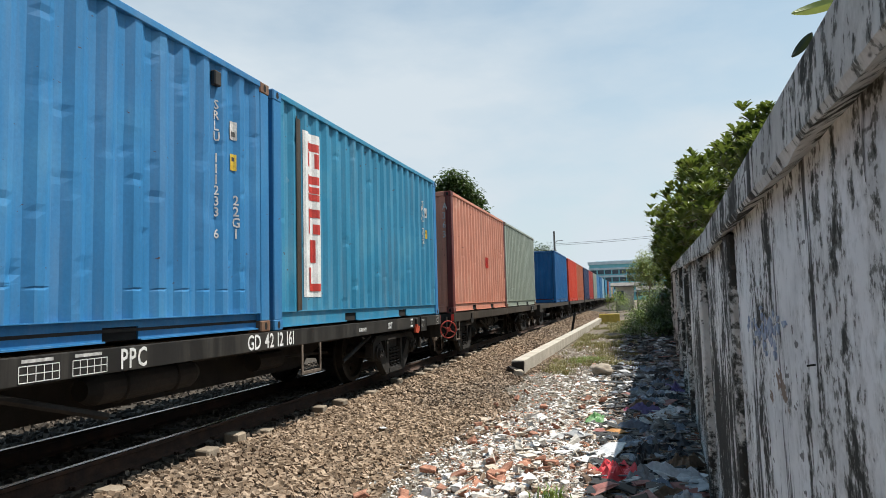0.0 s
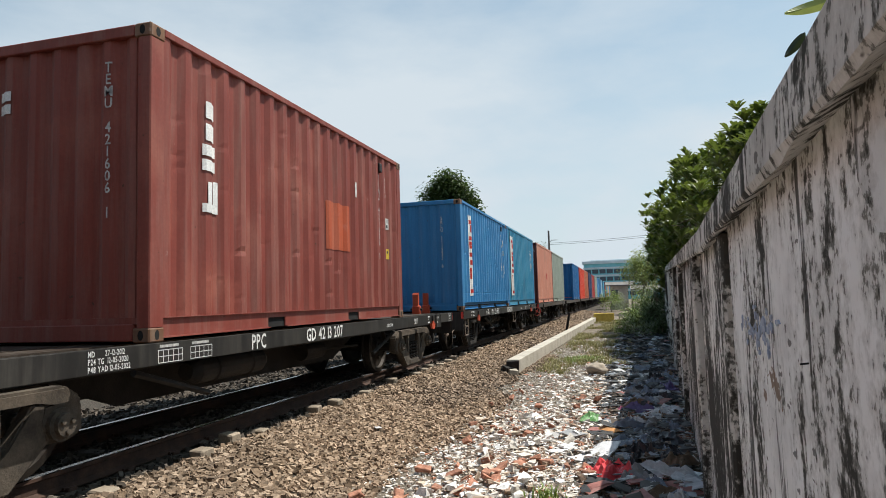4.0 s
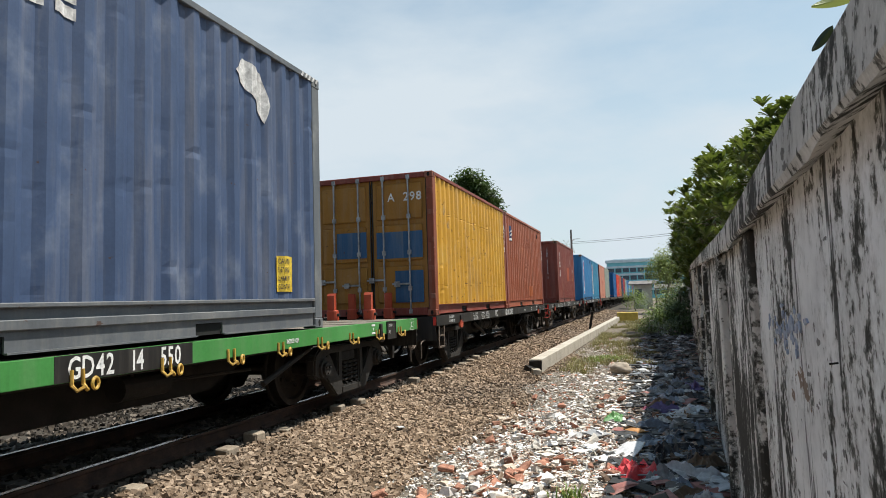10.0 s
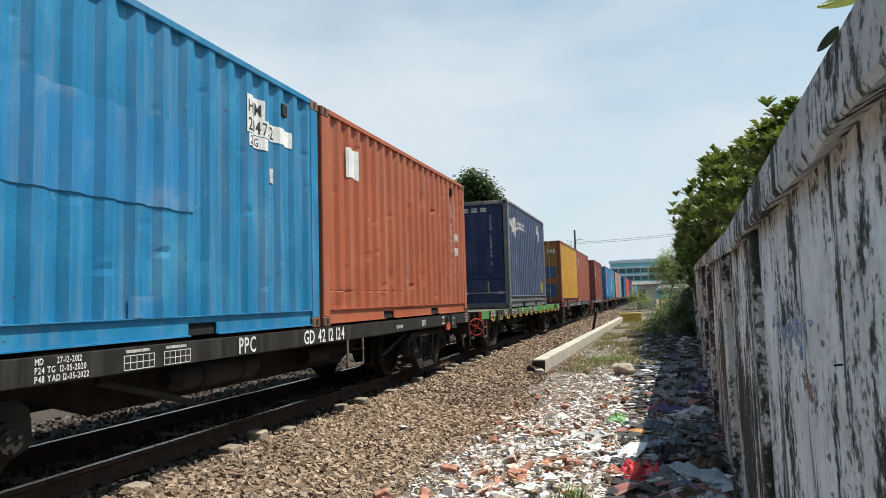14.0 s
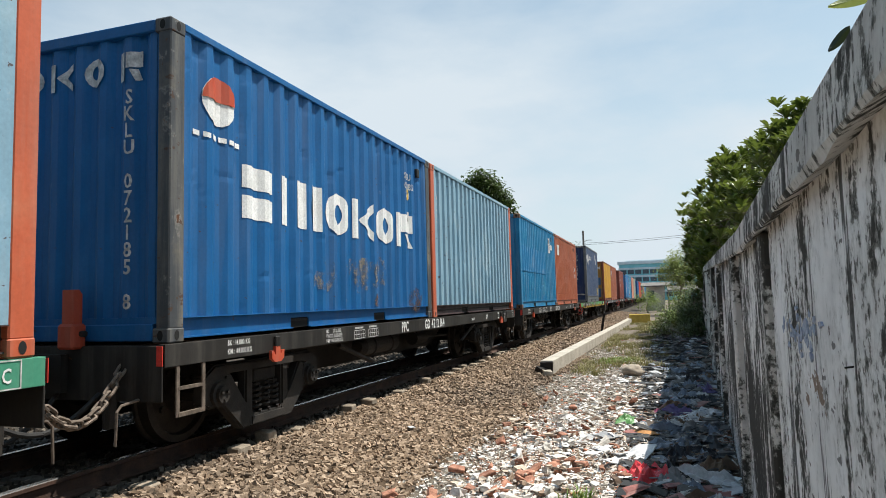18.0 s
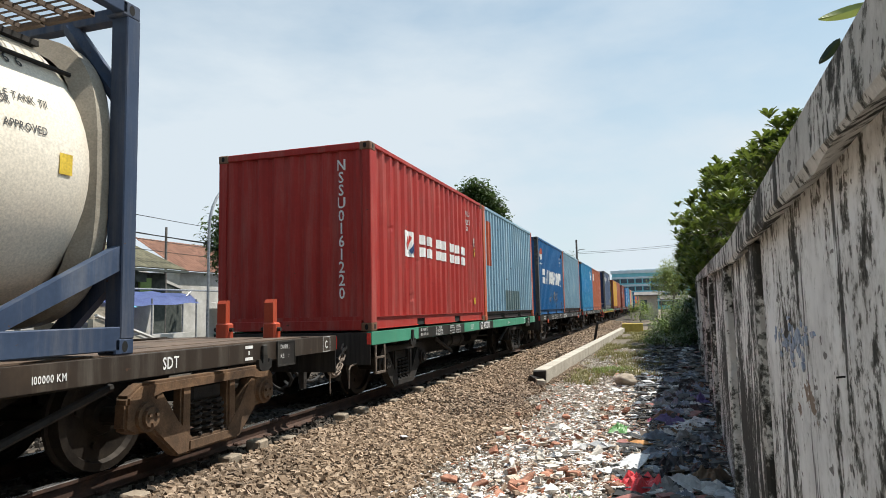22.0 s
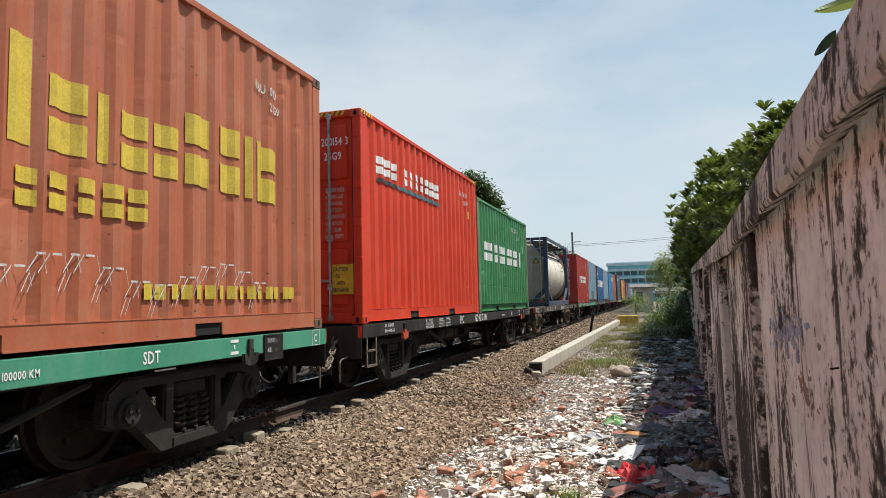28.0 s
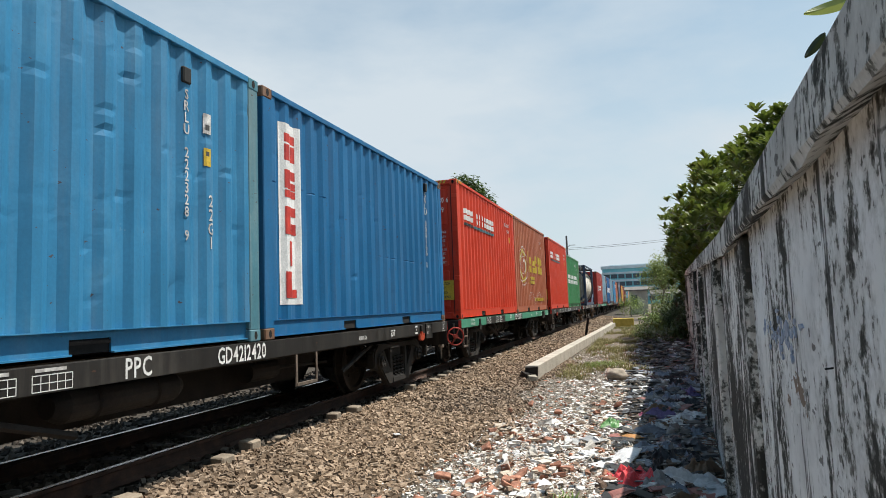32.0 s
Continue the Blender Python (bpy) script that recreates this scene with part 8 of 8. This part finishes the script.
M["shutter"] = plain("blue_roller_shutter", (0.03, 0.12, 0.27), (0.06, 0.19, 0.36), 0.5, 0.2, 2, 0.1)
M["banner"] = plain("blue_banner_cloth", (0.06, 0.3, 0.5), (0.14, 0.42, 0.6), 0.7, 0, 1, 0.1)
M["olive_tile"] = plain("mossy_roof_tile", (0.075, 0.072, 0.045), (0.17, 0.155, 0.1), 0.95, 0, 3, 0.4, own=0.25)
M["red_tile"] = plain("old_red_roof_tile", (0.12, 0.06, 0.04), (0.24, 0.12, 0.08), 0.95, 0, 3, 0.4, own=0.25)
M["dark_wood"] = plain("dark_stained_wood", (0.03, 0.04, 0.035), (0.08, 0.09, 0.08), 0.8, 0, 4, 0.2)
FX = -20.0
s = thing("shop_house", "three-storey pale shop house with patterned block screen", "building")
for y0, y1, z0, z1 in ((9.5, 23.35, 6.95, 8.1), (9.5, 23.35, 3.35, 4.45), (23.35, 23.8, -0.4, 8.1), (9, 9.5, -0.4, 8.1)):
    bm = bmesh.new()
    box(bm, FX - 0.3, FX, y0, y1, z0, z1)
    part("wall", bm, M["shop_wall"], s)
bm = bmesh.new()
box(bm, FX - 9, FX - 0.302, 9.02, 23.77, -0.4, 7.9)
part("wall", bm, M["shop_wall"], s)
bm = bmesh.new()
box(bm, FX - 9.2, FX + 0.25, 8.9, 24.0, 8.1, 8.2)
part("roof_edge", bm, M["dark_wood"], s)
for r in range(15):
    z = 4.47 + r * 0.165
    hollow = 5 <= r <= 7
    for k in range(22):
        y = 14.0 + k * 0.425 + (0.2 if r % 2 else 0)
        if y + 0.38 > 23.3:
            continue
        key = "screen_block"
        if key not in SHARED:
            bm = bmesh.new()
            for q in ((-0.19, 0.19, -0.075, -0.045), (-0.19, 0.19, 0.045, 0.075), (-0.19, -0.15, -0.045, 0.045), (0.15, 0.19, -0.045, 0.045)):
                box(bm, -0.14, 0.0, q[0], q[1], q[2], q[3])
            SHARED[key] = mesh_of(key, bm, M["screen"])
            bm = bmesh.new()
            prism(bm, [(-0.2, -0.04), (0.0, -0.075), (0.2, -0.04), (0.2, 0.04), (0.0, 0.005), (-0.2, 0.04)], -0.14, 0.0)
            SHARED["screen_brick"] = mesh_of("screen_brick", bm, M["screen"])
        q = part("screen_block", SHARED["screen_block" if hollow else "screen_brick"], None, s)
        q.location = (FX - 0.02, y + 0.19, z + 0.08)
bm = bmesh.new()
box(bm, FX - 0.28, FX - 0.18, 9.5, 23.35, 4.4, 6.97)
part("screen_backing", bm, M["window_dark"], s)
bm = bmesh.new()
box(bm, FX - 0.29, FX - 0.27, 15.0, 21.6, -0.4, 1.95)
shut = part("roller_shutter", bm, M["shutter"], s, "closed blue roller shutter")
for k in range(18):
    bm = bmesh.new()
    box(bm, FX - 0.268, FX - 0.2 + (0.03 if k % 2 else 0), 15.0, 21.6, -0.4 + 0.13 * k, -0.4 + 0.13 * k + 0.125)
    part("shutter_slat", bm, M["shutter"], shut)
bm = bmesh.new()
box(bm, FX - 0.05, FX - 0.02, 10, 23.2, 2.7, 3.3)
part("banner", bm, M["banner"], s, "blue shop banner with white lettering shapes")
patch_on(s, [(16.5 + 0.55 * k, 16.95 + 0.55 * k, 2.85, 3.18) for k in range(6)] + [(20.2, 22.6, 2.95, 3.08)], lambda u, v: (FX + 0.0, u, v), (), M["white_paint"], "banner_shape")


def tiled_roof(parent, y0, y1, x0, x1, z0, z1, mat, step=0.34):
    """Rows of pantiles from the eave at x0, z0 up to x1, z1."""
    rows = max(2, round(math.hypot(x1 - x0, z1 - z0) / 0.36))
    if ("tile", mat.name) not in SHARED:
        bm = bmesh.new()
        k = 5
        top = [[bm.verts.new((x, (j / k - 0.5) * 0.34, 0.045 * math.sin(j / k * math.pi) + dz)) for j in range(k + 1)] for x, dz in ((0.0, 0.0), (0.4, 0.015))]
        for j in range(k):
            bm.faces.new((top[0][j], top[0][j + 1], top[1][j + 1], top[1][j]))
        lip = [bm.verts.new((0.0, (j / k - 0.5) * 0.34, -0.03)) for j in range(k + 1)]
        for j in range(k):
            bm.faces.new((lip[j], lip[j + 1], top[0][j + 1], top[0][j]))
        SHARED["tile", mat.name] = mesh_of("roof_tile", bm, mat)
    slope = math.degrees(math.atan2(z1 - z0, x1 - x0))
    for r in range(rows):
        f = r / rows
        for c in range(int((y1 - y0) / step)):
            q = part("roof_tile", SHARED["tile", mat.name], None, parent)
            q.matrix_local = pose(x0 + (x1 - x0) * f, y0 + (c + 0.5) * step, z0 + (z1 - z0) * f + 0.03, 0, -slope, 0) if x1 > x0 else pose(x0 + (x1 - x0) * f, y0 + (c + 0.5) * step, z0 + (z1 - z0) * f + 0.03, 0, 0, 180) @ pose(0, 0, 0, 0, slope - 180, 0)


h = thing("house", "low house with mossy tiled roof and dark name board", "house")
bm = bmesh.new()
box(bm, FX - 5, FX - 0.8, 24.1, 29.6, -0.4, 3.5)
part("wall", bm, M["dark_wood"], h)
tiled_roof(h, 24.0, 30.2, FX + 0.2, FX - 3.4, 3.65, 5.2, M["olive_tile"])
bm = bmesh.new()
prism(bm, [(24.0, 3.5), (30.2, 3.5), (30.2, 3.62), (24.0, 3.62)], FX - 0.1, FX + 0.25)
part("eave_board", bm, M["dark_wood"], h)
bm = bmesh.new()
box(bm, FX - 0.3, FX - 0.25, 24.2, 27.6, 2.95, 3.45)
part("name_board", bm, M["dark_wood"], h, "dark name board with pale letters")
write_on(h, "RUKUN", 0.42, lambda u, v: (FX - 0.24, 24.5 + u, 3.05 + v), (), M["letter_worn"], squeeze=1.0)
bm = bmesh.new()
box(bm, FX - 0.79, FX - 0.7, 25.6, 27.2, -0.4, 2.6)
part("door", bm, M["window_dark"], h)
bm = bmesh.new()
box(bm, FX - 0.79, FX - 0.65, 27.6, 28.4, -0.4, 3.2)
part("pillar", bm, plain("lime_green_render", (0.2, 0.3, 0.1), (0.3, 0.42, 0.16), 0.9, 0, 1.5, 0.1), h)
g = thing("house", "house with a large old tiled gable roof and white barge board", "house")
bm = bmesh.new()
prism(bm, [(25.3, -0.4), (36, -0.4), (36, 2.9), (26.4, 5.5), (25.3, 5.6)], FX - 12, FX - 5.0)
part("wall", bm, M["dark_wood"], g)
bm = bmesh.new()
prism(bm, [(25.0, 6.0), (36.3, 3.0), (36.3, 2.82), (25.0, 5.8)], FX - 5.1, FX - 4.95)
part("barge_board", bm, M["white_wall"], g)
bm = bmesh.new()
prism(bm, [(25.0, 6.0), (36.3, 3.0), (36.3, 2.95), (25.0, 5.95)], FX - 13, FX - 5.0)
part("roof", bm, M["olive_tile"], g)
h2 = thing("house", "house with a broken old red tiled roof", "house")
bm = bmesh.new()
box(bm, FX - 14, FX - 6, 37, 46, -0.4, 4.2)
part("wall", bm, M["white_wall"], h2)
tiled_roof(h2, 36.6, 46.4, FX - 5.6, FX - 9.5, 4.2, 6.6, M["red_tile"])
for k in range(5):
    hb = thing("house", "plain low street house with tin roof", "house", "street houses further along")
    y0 = 50 + 17 * k
    bm = bmesh.new()
    box(bm, -30, -18 - k, y0, y0 + 13, -0.4, 3.6 + 0.5 * (k % 3))
    part("wall", bm, M["white_wall"] if k % 2 else M["shop_wall"], hb)
    bm = bmesh.new()
    prism(bm, [(y0 - 0.5, 3.5 + 0.5 * (k % 3)), (y0 + 13.5, 3.5 + 0.5 * (k % 3)), (y0 + 13.5, 3.7 + 0.5 * (k % 3)), (y0 - 0.5, 3.7 + 0.5 * (k % 3))], -30.5, -17.3 - k)
    part("roof", bm, M["tin"], hb)
    for j in range(3):
        bm = bmesh.new()
        box(bm, -18.05 - k, -17.95 - k, y0 + 1.5 + 4 * j, y0 + 3 + 4 * j, 0.6, 2.2)
        part("window", bm, M["window_dark"], hb)

# low white boundary wall with capped posts, ramp wall and market stalls
lw = thing("boundary_wall", "low white wall with square posts and blue-white caps", "wall", kind="structure")
for y0, y1, top in ((8, 13.66, 1.2), (14.06, 17.36, 0.7)):
    bm = bmesh.new()
    box(bm, -12.1, -11.95, y0, y1, -0.4, top)
    box(bm, -12.15, -11.9, y0, y1, top, top + 0.07)
    part("wall_panel", bm, M["white_wall"], lw)
for y in (8, 13.86, 17.56):
    bm = bmesh.new()
    box(bm, -12.22, -11.82, y - 0.2, y + 0.2, -0.4, 1.5)
    part("wall_post", bm, M["white_wall"], lw)
    bm = bmesh.new()
    vs = [bm.verts.new((-12.02 + a, y + c, 1.5)) for a, c in ((-0.28, -0.28), (0.28, -0.28), (0.28, 0.28), (-0.28, 0.28))]
    tp = bm.verts.new((-12.02, y, 1.72))
    bm.faces.new(vs)
    for k in range(4):
        bm.faces.new((vs[k], vs[(k + 1) % 4], tp))
    part("post_cap", bm, M["banner"], lw, "blue and white pyramid cap")
r = thing("ramp_wall", "sloping grey concrete ramp wall with white rail", "wall")
bm = bmesh.new()
prism(bm, [(15.6, -0.4), (21.5, -0.4), (21.5, 0.1), (18.6, 0.15), (15.8, 1.15), (15.6, 1.15)], -11.5, -11.3)
part("wall", bm, M["sleeper"], r)
bm = bmesh.new()
tube(bm, [(-11.3, 15.7, 1.25), (-11.3, 18.6, 0.3), (-11.3, 18.7, -0.2)], 0.06, 6)
part("rail", bm, M["white_wall"], r)
M["tarp_blue"] = plain("blue_tarpaulin", (0.1, 0.14, 0.36), (0.17, 0.22, 0.46), 0.55, 0, 1.5, 0.3, 12)
M["tarp_brown"] = plain("brown_tarpaulin", (0.2, 0.17, 0.13), (0.34, 0.3, 0.24), 0.8, 0, 1.5, 0.3, 12)


def stall(x, y0, y1, z, mat, label, seed, sag=0.25, deep=2.6, walls=True):
    t = thing("market_stall", label, "market stall", "street stalls")
    bm = bmesh.new()
    rows = []
    for i in range(9):
        rows.append([bm.verts.new((x - deep * j / 5, y0 + (y1 - y0) * i / 8, z + 0.35 * j / 5 - sag * math.sin(i / 8 * math.pi) * 0.5 + 0.12 * noise.noise(Vector((i * 0.8, j * 0.8, seed))) - (0.25 if j == 0 else 0))) for j in range(6)])
    for a, b in zip(rows, rows[1:]):
        for j in range(5):
            bm.faces.new((a[j], a[j + 1], b[j + 1], b[j]))
    bmesh.ops.solidify(bm, geom=bm.faces[:], thickness=0.02)
    part("canopy", bm, mat, t)
    for y in (y0 + 0.1, (y0 + y1) / 2, y1 - 0.1):
        bm = bmesh.new()
        rod(bm, (x - 0.1, y, -0.4), (x - 0.1, y, z - 0.1), 0.035, 6)
        part("pole", bm, M["zinc"], t)
    if walls:
        bm = bmesh.new()
        box(bm, x - deep, x - deep + 0.1, y0, y1, -0.4, z)
        box(bm, x - 0.9, x - 0.2, y0 + 0.3, y1 - 0.3, -0.4, 0.45)
        part("counter", bm, M["white_wall"], t)
    return t


stall(-12.8, 14.6, 18.7, 1.4, M["tarp_brown"], "roadside stall under a sagging brown tarpaulin", 1.0)
stall(-14.5, 18.9, 24.5, 2.0, M["tarp_blue"], "roadside stall under a blue tarpaulin", 2.0)
stall(-13.5, 27.0, 35.0, 1.5, M["white_wall"], "white roofed roadside stall", 3.0)
stall(-13.5, 37.0, 44.0, 1.6, M["tarp_blue"], "roadside stall with blue canopy", 4.0)
bm = bmesh.new()
box(bm, -11.7, -11.55, 22.0, 42, -0.4, 0.55)
tagged(solid("street_wall", bm, M["white_wall"], "low dirty white wall along the street", "wall"), kind="structure")
fr = thing("stall_frame", "pale steel frame of an awning without its cloth", "awning frame")
bm = bmesh.new()
tube(bm, [(-15, 17.5, -0.4), (-15, 17.5, 1.9), (-15, 17.9, 2.3), (-15, 26.5, 2.3)], 0.04, 6)
part("frame", bm, M["zinc"], fr)
bm = bmesh.new()
tube(bm, [(-15, 24.0, -0.4), (-15, 24.0, 1.9), (-15, 24.6, 2.3)], 0.04, 6)
part("frame", bm, M["zinc"], fr)
lp = thing("street_lamp", "grey street lamp with a curved arm", "street lamp")
bm = bmesh.new()
pts = [(-12, 21.8, -0.4), (-12, 21.85, 4.6)]
for k in range(1, 8):
    a = k / 7 * math.pi * 0.48
    pts.append((-12, 21.85 + 2.2 * (1 - math.cos(a)), 4.6 + 2.2 * math.sin(a)))
tube(bm, pts, 0.055, 8)
part("pole", bm, M["zinc"], lp)
bm = bmesh.new()
soft_box(bm, -12.12, -11.88, 24.0, 24.8, 6.75, 6.88, 0.03)
part("lamp_head", bm, M["zinc"], lp)
sp = thing("utility_pole", "slim pole with street cables", "pole")
bm = bmesh.new()
rod(bm, (-22, 31, -0.4), (-22, 31, 6.3), 0.07, 8)
part("pole", bm, M["tin"], sp)
for k, (z, zz) in enumerate(((6.4, 7.0), (5.6, 6.1), (5.4, 5.9), (5.0, 5.4), (6.1, 6.0))):
    bm = bmesh.new()
    pts = [(-19.0 - 3 * (j / 10), 6 + 60 * j / 10, z + (zz - z) * j / 10 - 0.5 * math.sin(j / 10 * math.pi) * (0.6 + 0.2 * k)) for j in range(11)]
    tube(bm, pts, 0.02 if k != 1 else 0.035, 4)
    part("cable", bm, M["rubber"], sp)


def run(t):
    """How far the middle of wagon 2 stands along the track at t seconds: the train gathers speed slowly."""
    return -20.5446 + t * (3.60964 + t * (0.00368983 + t * (0.00179706 + t * (-7.41367e-05 + t * 9.60706e-07))))


def motions():
    times = [float(t) for t in range(33)]
    for ob, y, z in MOVING:
        walk(ob, [(t, pose(0, y + run(t), z)) for t in times])
    spin = [(k / 8, -math.degrees((run(k / 8) - run(0)) / 0.43)) for k in range(257)]
    for ob in ROLLING:
        walk(ob, [(t, pose(0, ob.location.y, 0.43, a, 0, 0)) for t, a in spin])


motions()
